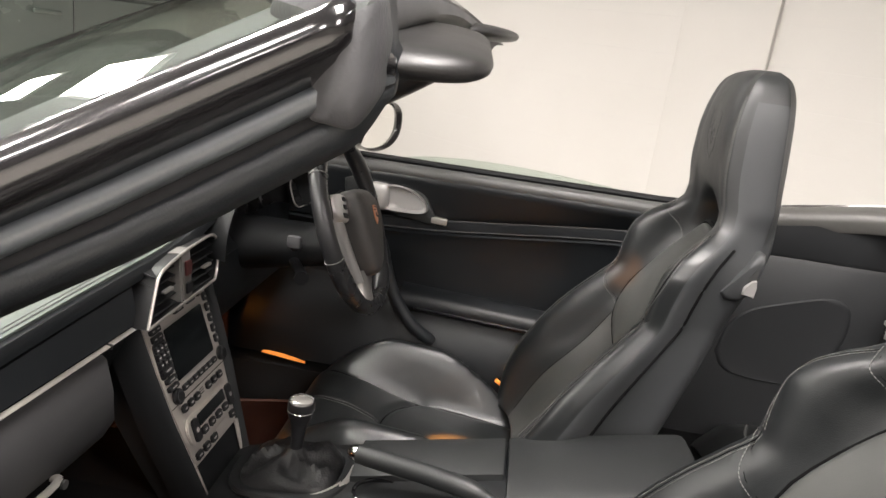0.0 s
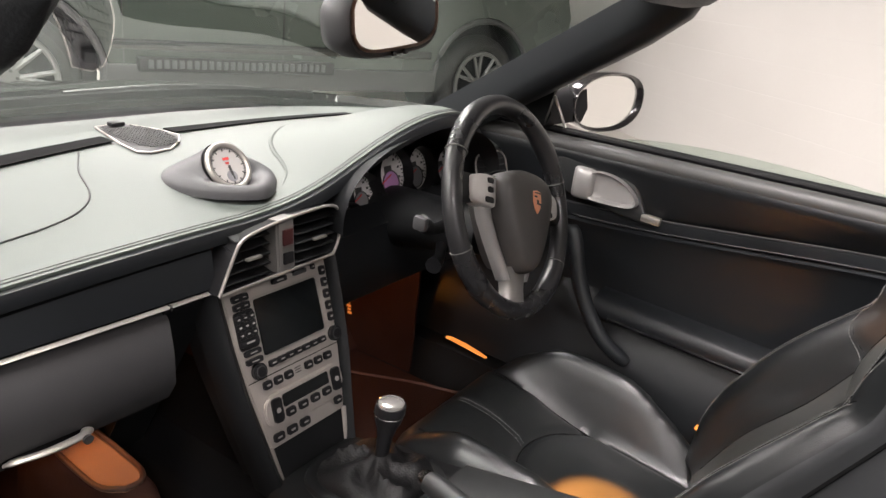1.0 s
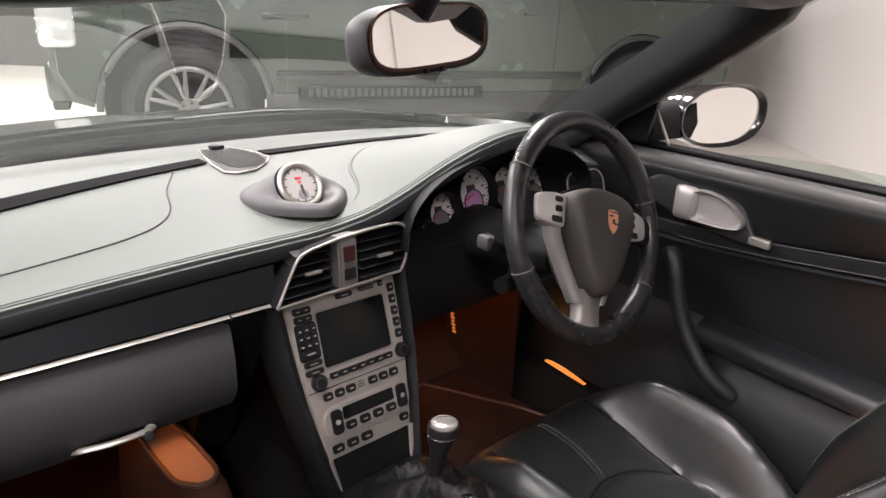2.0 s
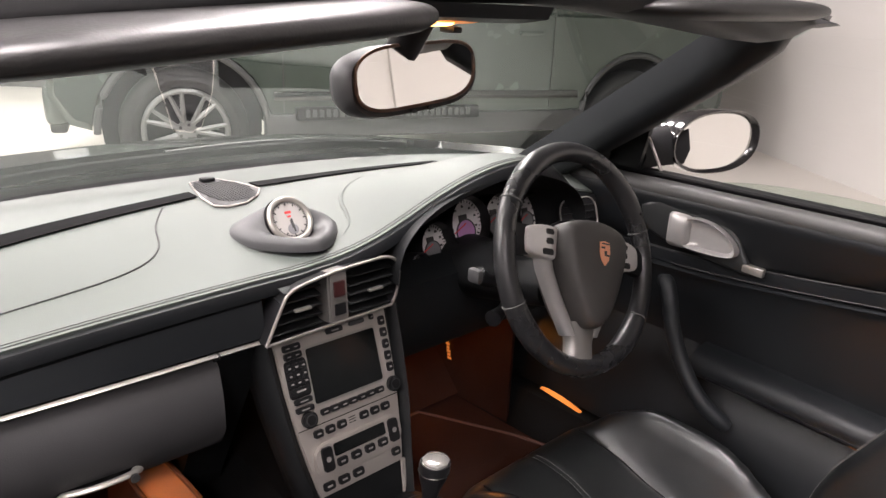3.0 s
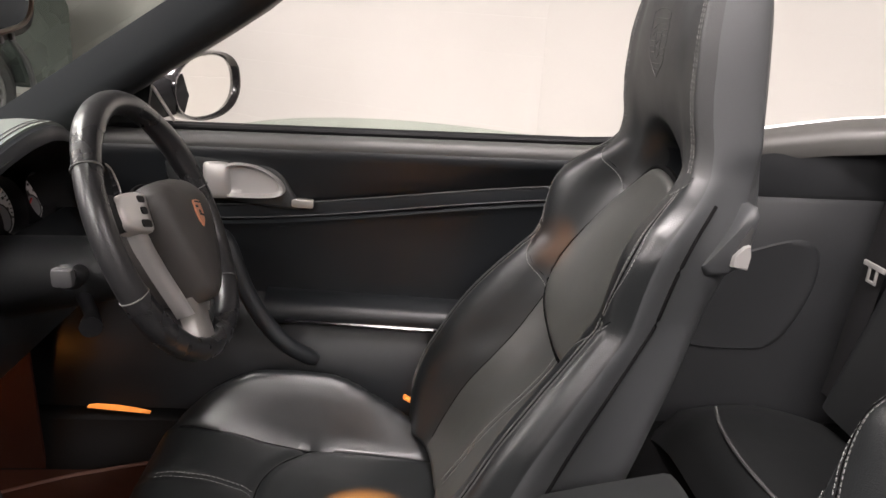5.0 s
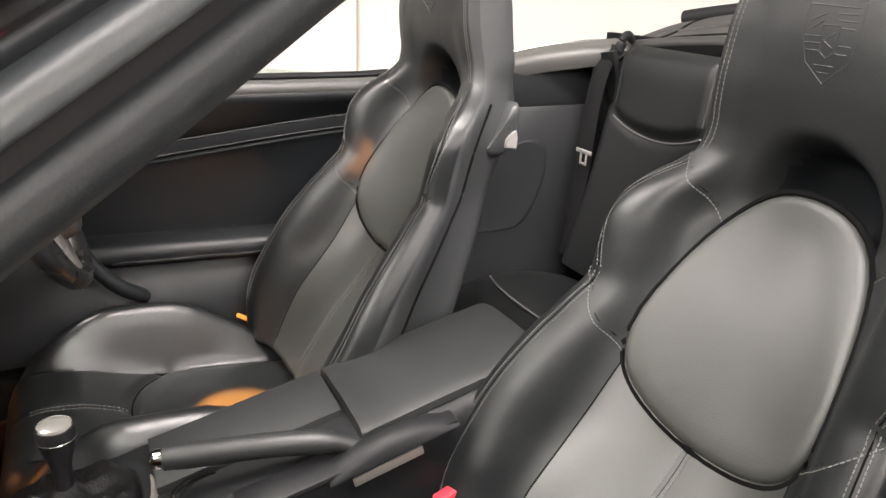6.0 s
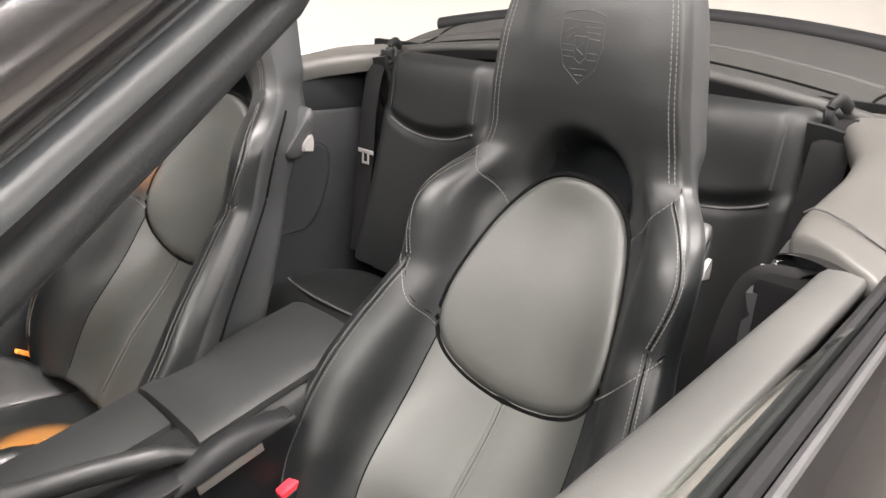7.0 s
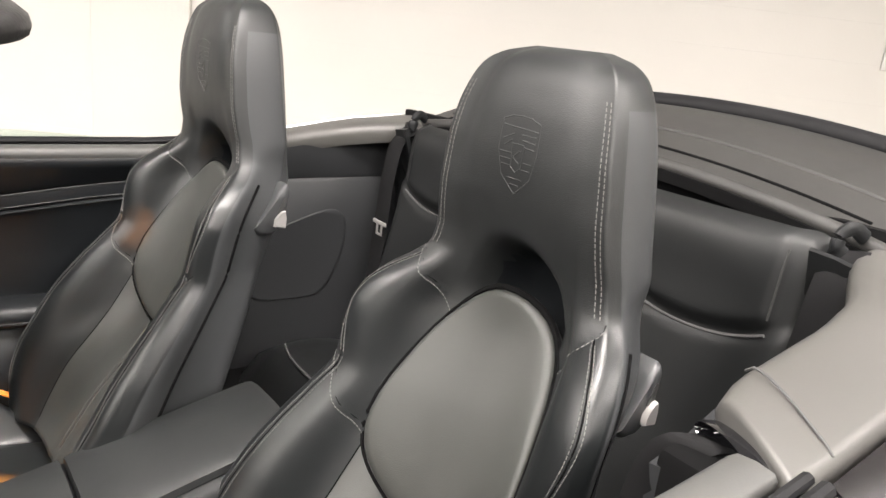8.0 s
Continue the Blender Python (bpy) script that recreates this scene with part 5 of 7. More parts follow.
# vents above the stack
vo = [(-0.128, -0.002), (-0.098, 0.050), (-0.085, 0.066), (-0.06, 0.074), (0.0, 0.082), (0.06, 0.085), (0.095, 0.084), (0.112, 0.074), (0.117, 0.055), (0.110, 0.022), (0.098, 0.004)]
VM = axes((-0.205, 0.0, 0.770), (0, 1, 0), (-0.10, 0, 1))
vents = part("centre_vent", plate(vo[::-1], 0.006, VM @ Matrix.Translation((0, 0, -0.035)), 0), PLASTIC, stack, "twin centre air vents with a bright surround")
ring = [VM @ Vector((x, y, 0.010)) for x, y in vo]
part("vent_surround", tube(curve_pts(ring, 4) + [ring[0]], 0.0025, 8), SILVER, stack, "bright vent surround")
part("vent_wall", loft([[VM @ Vector((x, y, d)) for x, y in vo] for d in (-0.034, 0.010)], True, False), PLASTIC, stack)
part("hazard_housing", plate([(-0.019, 0.0), (0.016, 0.0), (0.016, 0.084), (-0.019, 0.081)][::-1], 0.044, VM @ Matrix.Translation((0, 0, -0.034)), 0.003), SPOKE, stack)
part("hazard_switch", plate(rounded(0.020, 0.024, 0.002), 0.003, VM @ Matrix.Translation((-0.002, 0.055, 0.012)), 0.0008), material("dark_red_switch", (0.045, 0.012, 0.012), 0.4), stack, "dark red hazard switch")
part("lock_switch", plate(rounded(0.020, 0.018, 0.002), 0.003, VM @ Matrix.Translation((-0.002, 0.023, 0.012)), 0.0008), PLASTIC, stack)
for k in range(5):
    for x0, x1 in ((-0.115 + 0.006 * k, -0.028), (0.024, 0.108)):
        y = 0.010 + 0.0145 * k
        part("vent_slat", block((x1 - x0, 0.0025, 0.022), m=VM @ Matrix.Translation(((x0 + x1) / 2, y, -0.006)) @ Matrix.Rotation(radians(18), 4, "X"), bevel=0.0008, seg=1), TRIM, stack)
for x in (-0.065, 0.068):
    part("vent_tab", block((0.028, 0.005, 0.008), m=VM @ Matrix.Translation((x, 0.038, 0.010)), bevel=0.002), SILVER, stack, "silver vent tab")

# ---- centre console, gear lever, handbrake ----


def con_z(x):
    return lerp_table([(-0.12, 0.474), (-0.03, 0.492), (0.06, 0.503), (0.12, 0.515), (0.25, 0.545), (0.34, 0.565), (0.45, 0.592), (0.62, 0.632), (0.66, 0.625)], x)


rings = []
for i in range(27):
    x = -0.12 + 0.77 * i / 26
    z = con_z(x)
    w = lerp_table([(-0.12, 0.10), (0.1, 0.118), (0.3, 0.115), (0.65, 0.105)], x)
    rings.append([(x, y, zz) for y, zz in ((-w - 0.012, 0.30), (-w - 0.004, z - 0.05), (-w + 0.002, z - 0.015), (-w + 0.014, z - 0.003), (-0.04, z), (0.04, z), (w - 0.014, z - 0.003), (w - 0.002, z - 0.015), (w + 0.004, z - 0.05), (w + 0.012, 0.30))])
console = part("centre_console", loft(rings), TRIM, car, "black leather-trimmed tunnel console", angle=55)
part("armrest_lid", loft([[(x, y, con_z(x) + dz) for y, dz in ((-0.088, 0.0), (-0.086, 0.010), (-0.07, 0.016), (0.0, 0.019), (0.07, 0.016), (0.095, 0.010), (0.097, 0.0))] for x in (0.352, 0.36, 0.45, 0.55, 0.625, 0.635)]), LEATHER, console, "black leather armrest lid")
part("console_panel", loft([[(x, y, con_z(x) + dz) for y, dz in ((-0.02, 0.0), (-0.018, 0.010), (0.0, 0.014), (0.07, 0.014), (0.095, 0.010), (0.097, 0.0))] for x in (0.10, 0.108, 0.2, 0.28, 0.337, 0.345)]), LEATHER, console)
part("shift_surround", tube([(0.0 + 0.092 * math.copysign(abs(math.cos(t)) ** 0.7, math.cos(t)), 0.002 + 0.078 * math.copysign(abs(math.sin(t)) ** 0.7, math.sin(t)), 0.497 + 0.011 * math.cos(t)) for t in (math.tau * i / 44 for i in range(44))], 0.011, 8, True, flat=0.7), TRIM, console, "black gear lever surround")
part("surround_strip", tube([(0.0 + 0.098 * math.cos(t), 0.002 + 0.084 * math.sin(t), 0.502 + 0.011 * math.cos(t)) for t in (radians(-62 + 84 * i / 20) for i in range(21))], [0.0065 * math.sin(math.pi * (0.12 + 0.76 * i / 20)) for i in range(21)], 8, flat=0.5), SILVER, console, "curved silver strip")
g = []
for k, (r, z, dx, fold) in enumerate(((0.082, 0.516, 0.0, 0.0), (0.080, 0.526, 0.0, 0.02), (0.076, 0.536, 0.0, 0.05), (0.066, 0.544, 0.002, 0.09), (0.054, 0.548, 0.004, 0.12), (0.042, 0.549, 0.006, 0.12), (0.030, 0.553, 0.008, 0.08), (0.019, 0.562, 0.010, 0.02), (0.0135, 0.572, 0.011, 0.0))):
    ring_ = []
    for i in range(64):
        t = math.tau * i / 64
        sq = (abs(math.cos(t)) ** 4 + abs(math.sin(t)) ** 4) ** -0.25 if k < 4 else (abs(math.cos(t)) ** 3 + abs(math.sin(t)) ** 3) ** -0.3333
        q = r * (1 + (sq - 1) * 0.8) * (1 + fold * (0.6 * math.sin(5 * t + 0.9 * k) + 0.4 * math.sin(9 * t - 0.7 * k)))
        ring_.append((dx - 0.013 * k / 8 + q * math.cos(t), 0.004 + 0.009 * k / 8 + 0.88 * q * math.sin(t), 0.496 + 0.11 * q * math.cos(t) + 0.70 * (z - 0.516) + fold * 0.075 * math.sin(5 * t + 1.0 * k + 1.2) + fold * 0.04 * math.sin(8 * t + 2 * k)))
    g.append(ring_)
part("gear_gaiter", loft(g), grain(material("soft_gaiter_leather", (0.007, 0.007, 0.0075), 0.48, spec=0.28), 300, 0.3, 0.2, 9, 0.08, "LEATHER"), console, "slack wrinkled black leather gear gaiter", angle=80)


def knob_ring(r, z, ex=1.0):
    return [(-0.002 - 0.02 * (z - 0.57) + r * ex * math.cos(t), 0.013 + 0.18 * (z - 0.57) + r * math.sin(t), z - 0.040) for t in (math.tau * i / 28 for i in range(28))]


kn = loft([knob_ring(r, z, e) for r, z, e in ((0.011, 0.560, 0.9), (0.0115, 0.585, 0.9), (0.012, 0.603, 1.0), (0.0145, 0.616, 1.05), (0.019, 0.628, 1.05), (0.0222, 0.638, 1.0), (0.0230, 0.646, 1.0), (0.0222, 0.654, 1.0))])
part("gear_knob", kn, PLASTIC, console, "slim black gear knob with a silver cap")
part("knob_ring", tube([Vector(p) for p in knob_ring(0.0226, 0.640)], 0.0010, 6, True), CHROME, console)
part("knob_cap", loft([knob_ring(r, z) for r, z in ((0.0200, 0.6535), (0.0195, 0.6570), (0.016, 0.6590), (0.007, 0.6595))]), material("knob_cap_silver", (0.62, 0.60, 0.57), 0.22, 0.7), console, "silver-white shift cap")
part("cup_recess", tube([(0.155 + 0.040 * math.cos(t), -0.055 + 0.036 * math.sin(t), con_z(0.155) + 0.001) for t in (math.tau * i / 32 for i in range(32))], 0.0035, 8, True), GLOSS_BLACK, console)
# handbrake beside the armrest
path = curve_pts([(0.112, -0.030, 0.572), (0.17, -0.046, 0.576), (0.235, -0.063, 0.579), (0.298, -0.080, 0.578), (0.33, -0.088, 0.570), (0.36, -0.094, 0.555)], 6)
part("handbrake", tube(path, [0.0150] * 2 + [0.0162] * 17 + [0.0145] * 2 + [0.012] * 10, 16), LEATHER, console, "black leather handbrake lever")
part("handbrake_button", tube([(0.098, -0.026, 0.5705), (0.103, -0.0275, 0.5715), (0.116, -0.031, 0.5725)], [0.010, 0.0125, 0.0125], 16), CHROME, console, "chrome handbrake tip")
part("handbrake_slot", block((0.30, 0.052, 0.012), m=Matrix.Translation((0.33, -0.098, 0.556)) @ Matrix.Rotation(radians(-12), 4, "Y"), bevel=0.005), PLASTIC, console)
part("handbrake_hump", loft([[(x, y - 0.105, con_z(x) - 0.012 + h * dz) for y, dz in ((-0.024, 0), (-0.021, 0.6), (-0.01, 0.95), (0.006, 1), (0.016, 0.7), (0.02, 0))] for x, h in ((0.295, 0.006), (0.31, 0.014), (0.34, 0.024), (0.375, 0.028), (0.41, 0.023), (0.445, 0.013), (0.475, 0.002))]), TRIM, console, angle=70)
# short silver streak low on the console's passenger side
part("console_streak", block((0.10, 0.004, 0.014), m=Matrix.Translation((0.375, -0.124, 0.548)) @ Matrix.Rotation(radians(-14), 4, "Y"), bevel=0.0015), SILVER, console)
for x, y, z in ((0.47, -0.138, 0.478), (0.36, 0.150, 0.470)):
    bk = part("belt_buckle", block((0.042, 0.024, 0.085), m=Matrix.Translation((x, y, z - 0.035)) @ Matrix.Rotation(radians(-20), 4, "Y"), bevel=0.006), PLASTIC, car, "black belt buckle with a red button")
    part("release_button", block((0.036, 0.019, 0.020), m=Matrix.Translation((x, y, z - 0.035)) @ Matrix.Rotation(radians(-20), 4, "Y") @ Matrix.Translation((0.0, 0, 0.040)), bevel=0.003), RED, bk, "red release button")

# ---- steering wheel ----
WC = Vector((-0.021, 0.354, 0.850))
wn = Vector((math.cos(radians(21.4)), 0, math.sin(radians(21.4))))
wu0 = Vector((-math.sin(radians(21.4)), 0, math.cos(radians(21.4))))
th_ = radians(18.3)
wr = Vector((0, 1, 0)) * math.cos(th_) - wu0 * math.sin(th_)
wu = wu0 * math.cos(th_) + Vector((0, 1, 0)) * math.sin(th_)


def wp(x, y, z=0.0):
    return WC + wr * x + wu * y + wn * z


WM = Matrix.Translation(WC) @ Matrix((wr, wu, wr.cross(wu))).transposed().to_4x4()
R_W = 0.1775
wheel = part("steering_wheel", tube([wp(R_W * math.cos(t), R_W * math.sin(t)) for t in (math.tau * i / 72 for i in range(72))], [0.0165 + 0.0022 * (abs(math.sin(2 * (math.tau * i / 72))) ** 6) for i in range(72)], 16, True, up=wn), grain(material("worn_wheel_leather", (0.016, 0.016, 0.017), 0.30, spec=0.6), 500, 0.1, 0.3, 14, 0.12, "LEATHER"), car, "three-spoke black leather steering wheel, slightly turned")
sm = bmesh.new()
for a in (22.5, 157.5, 209.5, 330.5):
    t = radians(a)
    c = wp(R_W * math.cos(t), R_W * math.sin(t))
    e1 = (wr * math.cos(t) + wu * math.sin(t))
    tube([c + (e1 * math.cos(q) + wn * math.sin(q)) * 0.0178 for q in (math.tau * i / 20 for i in range(20))], 0.0011, 5, True, bm=sm, up=wr * -math.sin(t) + wu * math.cos(t))
tagged(part("rim_seam", sm, STITCH, wheel), kind="stuff")
hub_out = [(-0.064, 0.046), (-0.035, 0.056), (0.0, 0.059), (0.035, 0.056), (0.064, 0.046), (0.078, 0.028), (0.074, -0.004), (0.055, -0.055), (0.032, -0.096), (0.014, -0.113), (0.0, -0.116), (-0.014, -0.113), (-0.032, -0.096), (-0.055, -0.055), (-0.074, -0.004), (-0.078, 0.028)]
hub_s = [(p.x, p.y) for p in curve_pts([(x, y, 0) for x, y in hub_out] + [(hub_out[0][0], hub_out[0][1], 0)], 4)[:-1]]
hub = loft([[wp(x * k, y * k - 0.004 * (1 - k), z) for x, y in hub_s] for k, z in ((0.90, -0.045), (0.97, -0.02), (1.0, 0.008), (1.0, 0.022), (0.975, 0.033), (0.92, 0.040), (0.82, 0.0445), (0.6, 0.048), (0.3, 0.0495))])
part("airbag_hub", hub, HUB, wheel, "charcoal padded airbag hub", angle=60)
part("hub_gap", tube([wp(x * 1.006, y * 1.006, -0.004) for x, y in hub_s], 0.0032, 6, True), GAP, wheel)
for sx in (-1, 1):
    sp = loft([[wp(sx * x, y + dy, z) for dy, z in ((h, -0.010), (h, 0.004), (h * 0.5, 0.009), (-h * 0.5, 0.009), (-h, 0.004), (-h, -0.010))] for x, y, h in ((0.055, 0.015, 0.028), (0.09, 0.015, 0.026), (0.13, 0.014, 0.023), (0.172, 0.010, 0.026))])
    part("spoke", sp, TRIM, wheel)
    pad_o = [(0.074, 0.038), (0.100, 0.040), (0.128, 0.036), (0.141, 0.028), (0.144, 0.012), (0.140, -0.004), (0.122, -0.010), (0.096, -0.013), (0.080, -0.012), (0.077, 0.010)]
    pad_o = [(p.x, p.y) for p in curve_pts([(x, y, 0) for x, y in pad_o + pad_o[:1]], 3)[:-1]]
    bz = loft([[wp(sx * (0.108 + (x - 0.108) * k), 0.013 + (y - 0.013) * k, z - 0.10 * max(0, x - 0.110)) for x, y in pad_o] for k, z in ((1.0, -0.008), (1.0, 0.011), (0.97, 0.0155), (0.90, 0.0180), (0.4, 0.0190))])
    part("button_pad", bz, PAD_SILVER, wheel, "silver spoke button pad", angle=60)
    for dx_, dy, w_, h_ in ((0.096, 0.029, 0.018, 0.009), (0.096, 0.014, 0.016, 0.010), (0.100, -0.003, 0.024, 0.010)):
        b_ = plate(rounded(w_, h_, 0.0035), 0.0026, WM @ Matrix.Translation((sx * dx_, dy, 0.0176)), 0.0008)
        part("spoke_button", b_, PLASTIC, wheel)
low = loft([[wp(x, y, z + zo) for x, z in ((-h, -0.012), (-h, 0.002), (-h * 0.6, 0.010), (h * 0.6, 0.010), (h, 0.002), (h, -0.012))] for y, h, zo in ((-0.105, 0.040, 0.002), (-0.122, 0.031, 0.001), (-0.140, 0.028, 0.0), (-0.158, 0.029, 0.0), (-0.172, 0.034, -0.001))])
part("lower_spoke", low, SPOKE, wheel, "satin metal lower spoke", angle=60)
for sx in (-1, 1):
    arm = loft([[wp(sx * (x + dx), y, z) for dx, z in ((-h, -0.010), (-h, 0.004), (-h * 0.4, 0.008), (h * 0.7, 0.006), (h, -0.002), (h, -0.010))] for x, y, h in ((0.092, 0.002, 0.015), (0.084, -0.03, 0.015), (0.066, -0.065, 0.014), (0.044, -0.100, 0.014), (0.028, -0.128, 0.013))])
    part("spoke_arm", arm, HANDLE, wheel, "grey metal V-shaped spoke arm", angle=60)
shield = [(-0.012, 0.017), (0.0, 0.019), (0.012, 0.017), (0.013, 0.0), (0.009, -0.012), (0.0, -0.021), (-0.009, -0.012), (-0.013, 0.0)]
bd = plate(shield[::-1], 0.003, WM @ Matrix.Translation((0, 0.004, 0.0485)), 0.0008)
for x, y, w, h in ((-0.006, 0.008, 0.009, 0.003), (0.006, -0.004, 0.008, 0.003), (0.0, -0.001, 0.006, 0.008), (0.0, 0.0145, 0.020, 0.002)):
    block((w, h, 0.0008), m=WM @ Matrix.Translation((x, 0.004 + y, 0.0517)), bevel=0, bm=bd, mat=1)
part("badge", bd, [COPPER, MARK], wheel, "small copper shield badge")

# ---- mirrors, visors, roof lamp ----
RC = Vector((-0.034, -0.008, 1.154))
ra = axes(RC, (-0.22, 0.95, 0.02), (-0.10, 0, 1))       # its z looks back into the cabin
ro = []
for i in range(40):
    t = math.tau * i / 40
    c, s_ = math.cos(t), math.sin(t)
    ro.append((0.128 * math.copysign(abs(c) ** 0.45, c), 0.0345 * math.copysign(abs(s_) ** 0.6, s_) + (0.004 * c) - (0.007 * (1 - c * c) if s_ < 0 else -0.004 * (1 - c * c))))
if (ra.col[2].xyz).x < 0:
    ra = axes(RC, (0.22, -0.95, -0.02), (-0.10, 0, 1))
rv = loft([[ra @ Vector((x * k, y * k, z)) for x, y in ro] for k, z in ((0.55, -0.040), (0.88, -0.032), (0.99, -0.014), (1.0, 0.004), (0.97, 0.010), (0.93, 0.008))])
rvm = part("rear_view_mirror", rv, TRIM_GREY, car, "dark rear-view mirror with rounded housing", angle=60)
part("mirror_glass", plate([(x * 0.915, y * 0.86 + 0.003) for x, y in ro], 0.0015, ra @ Matrix.Translation((0, 0, 0.0085)), 0), MIRROR, rvm, "silvered mirror glass")
part("mirror_frame", tube([ra @ Vector((x * 0.925, y * 0.88 + 0.003, 0.010)) for x, y in ro], 0.0022, 6, True), grain(material("bronze_frame", (0.16, 0.09, 0.06), 0.4), 300, 0.05), rvm)
for x in (-0.020, 0.014):
    part("mirror_button", block((0.010, 0.006, 0.004), m=ra @ Matrix.Translation((x, -0.0385, 0.011)), bevel=0.0015), PLASTIC, rvm)
part("mirror_stem", tube(curve_pts([tuple(ra @ Vector((0.0, 0.01, -0.030))), (-0.016, -0.03, 1.205), (0.02, -0.035, 1.245)], 4), 0.020, 12), PLASTIC, rvm)
# roof lamp
part("roof_lamp", loft([[(x, y, z) for x, z in ((0.085, 1.238), (0.09, 1.226), (0.13, 1.221), (0.165, 1.226), (0.172, 1.238))] for y in (-0.20, -0.195, -0.10, -0.02, -0.012)]), TRIM, car, "dark roof lamp console", angle=50)
part("lamp_lens", loft([[(0.118 + dx * k, y, 1.2235 - 0.7 * dz * k) for dx, dz in ((-0.026, 0.0), (-0.018, 0.005), (0.0, 0.007), (0.018, 0.004), (0.026, 0.0))] for y, k in ((-0.165, 0.3), (-0.155, 0.8), (-0.12, 1.0), (-0.075, 0.8), (-0.06, 0.3))]), AMBER_DIM, car, "amber map lamp lens")
part("lamp_bulb", loft([[(0.122 + 0.014 * k * math.cos(t), y, 1.2205 + 0.004 * k * math.sin(t)) for t in (math.tau * i / 14 for i in range(14))] for y, k in ((-0.148, 0.3), (-0.142, 0.9), (-0.125, 1.0), (-0.108, 0.9), (-0.102, 0.3))]), AMBER_BRIGHT, car, "bright glowing bulb of the map lamp")
part("lamp_switch", block((0.02, 0.012, 0.006), (0.12, -0.098, 1.214), 0.002), PLASTIC, car)
for s, zc, drop in ((-1, 1.229, 0.030), (1, 1.243, -0.006)):
    vis = []
    for i in range(19):
        u = i / 18
        k = max(0.06, (1 - abs(2 * u - 1) ** (7 if s < 0 else 4)) ** 0.5)
        ring_ = []
        for j in range(28):
            t = math.tau * j / 28
            c, sn = math.cos(t), math.sin(t)
            ring_.append((0.155 + 0.030 * u + 0.076 * k * math.copysign(abs(c) ** 0.7, c), s * ((0.13 if s > 0 else 0.180) + (0.405 if s > 0 else 0.365) * u), zc - drop * u + 0.0145 * k * math.copysign(abs(sn) ** 0.8, sn)))
        vis.append(ring_)
    part("sun_visor", loft(vis), VISOR, car, "folded charcoal sun visor", angle=80)
# driver's door mirror
mo = []
for i in range(36):
    t = math.tau * i / 36
    c, s_ = math.cos(t), math.sin(t)
    mo.append((0.122 * math.copysign(abs(c) ** 0.85, c), (0.067 + 0.002 * c) * math.copysign(abs(s_) ** 0.85, s_) + 0.004 * c))
mm = axes((-0.112, 0.940, 0.975), (0.30, 0.95, 0.0), (0, 0, 1))
dm = part("door_mirror", loft([[mm @ Vector((x * k, y * k, z)) for x, y in mo] for k, z in ((0.35, -0.125), (0.70, -0.105), (0.92, -0.065), (1.03, -0.02), (1.05, 0.010), (1.02, 0.017), (0.96, 0.015), (0.90, 0.002))]), PAINT, car, "gloss black door mirror", angle=60)
part("mirror_glass", plate([(x * 0.91, y * 0.91) for x, y in mo], 0.002, mm @ Matrix.Translation((0, 0, 0.003)), 0), MIRROR, dm, "silvered mirror glass")
part("mirror_arm", loft([[(x + dx, y, z + dz) for dx, dz in ((-0.045, -h), (-0.05, h * 0.6), (-0.01, h), (0.030, h * 0.8), (0.040, -h * 0.2), (0.030, -h))] for x, y, z, h in ((-0.200, 0.755, 0.955, 0.034), (-0.190, 0.785, 0.960, 0.034), (-0.172, 0.82, 0.966, 0.036), (-0.160, 0.86, 0.972, 0.042))]), RUBBER, dm, "black mirror foot", angle=60)
part("sail_frame", tube([(-0.205, 0.738, 1.040), (-0.150, 0.742, 0.990), (-0.118, 0.748, 0.930)], 0.0032, 6), SILVER, car, "thin bright window guide")
part("tweeter", loft([[Vector((-0.255, 0.728 - d, 0.948)) + Vector((r * math.cos(t), 0, r * math.sin(t))) for t in (math.tau * i / 20 for i in range(20))] for r, d in ((0.024, 0.0), (0.023, 0.008), (0.018, 0.012), (0.010, 0.009), (0.003, 0.011))]), TRIM_GREY, car, "small round charcoal tweeter", angle=50)
for s in (-1, 1):
    tri_ = [(-0.40, s * 0.742, 0.925), (-0.17, s * 0.742, 0.925), (-0.145, s * 0.735, 1.03), (-0.16, s * 0.733, 1.035)]
    b = mesh_of([(x, y, z) for x, y, z in tri_] + [(x, y + s * 0.012, z) for x, y, z in tri_], [(0, 1, 2, 3), (7, 6, 5, 4), (0, 4, 5, 1), (1, 5, 6, 2), (2, 6, 7, 3), (3, 7, 4, 0)])
    part("mirror_sail", b, TRIM, car, "black triangular mirror trim", smooth=False)

# ---- front seats ----


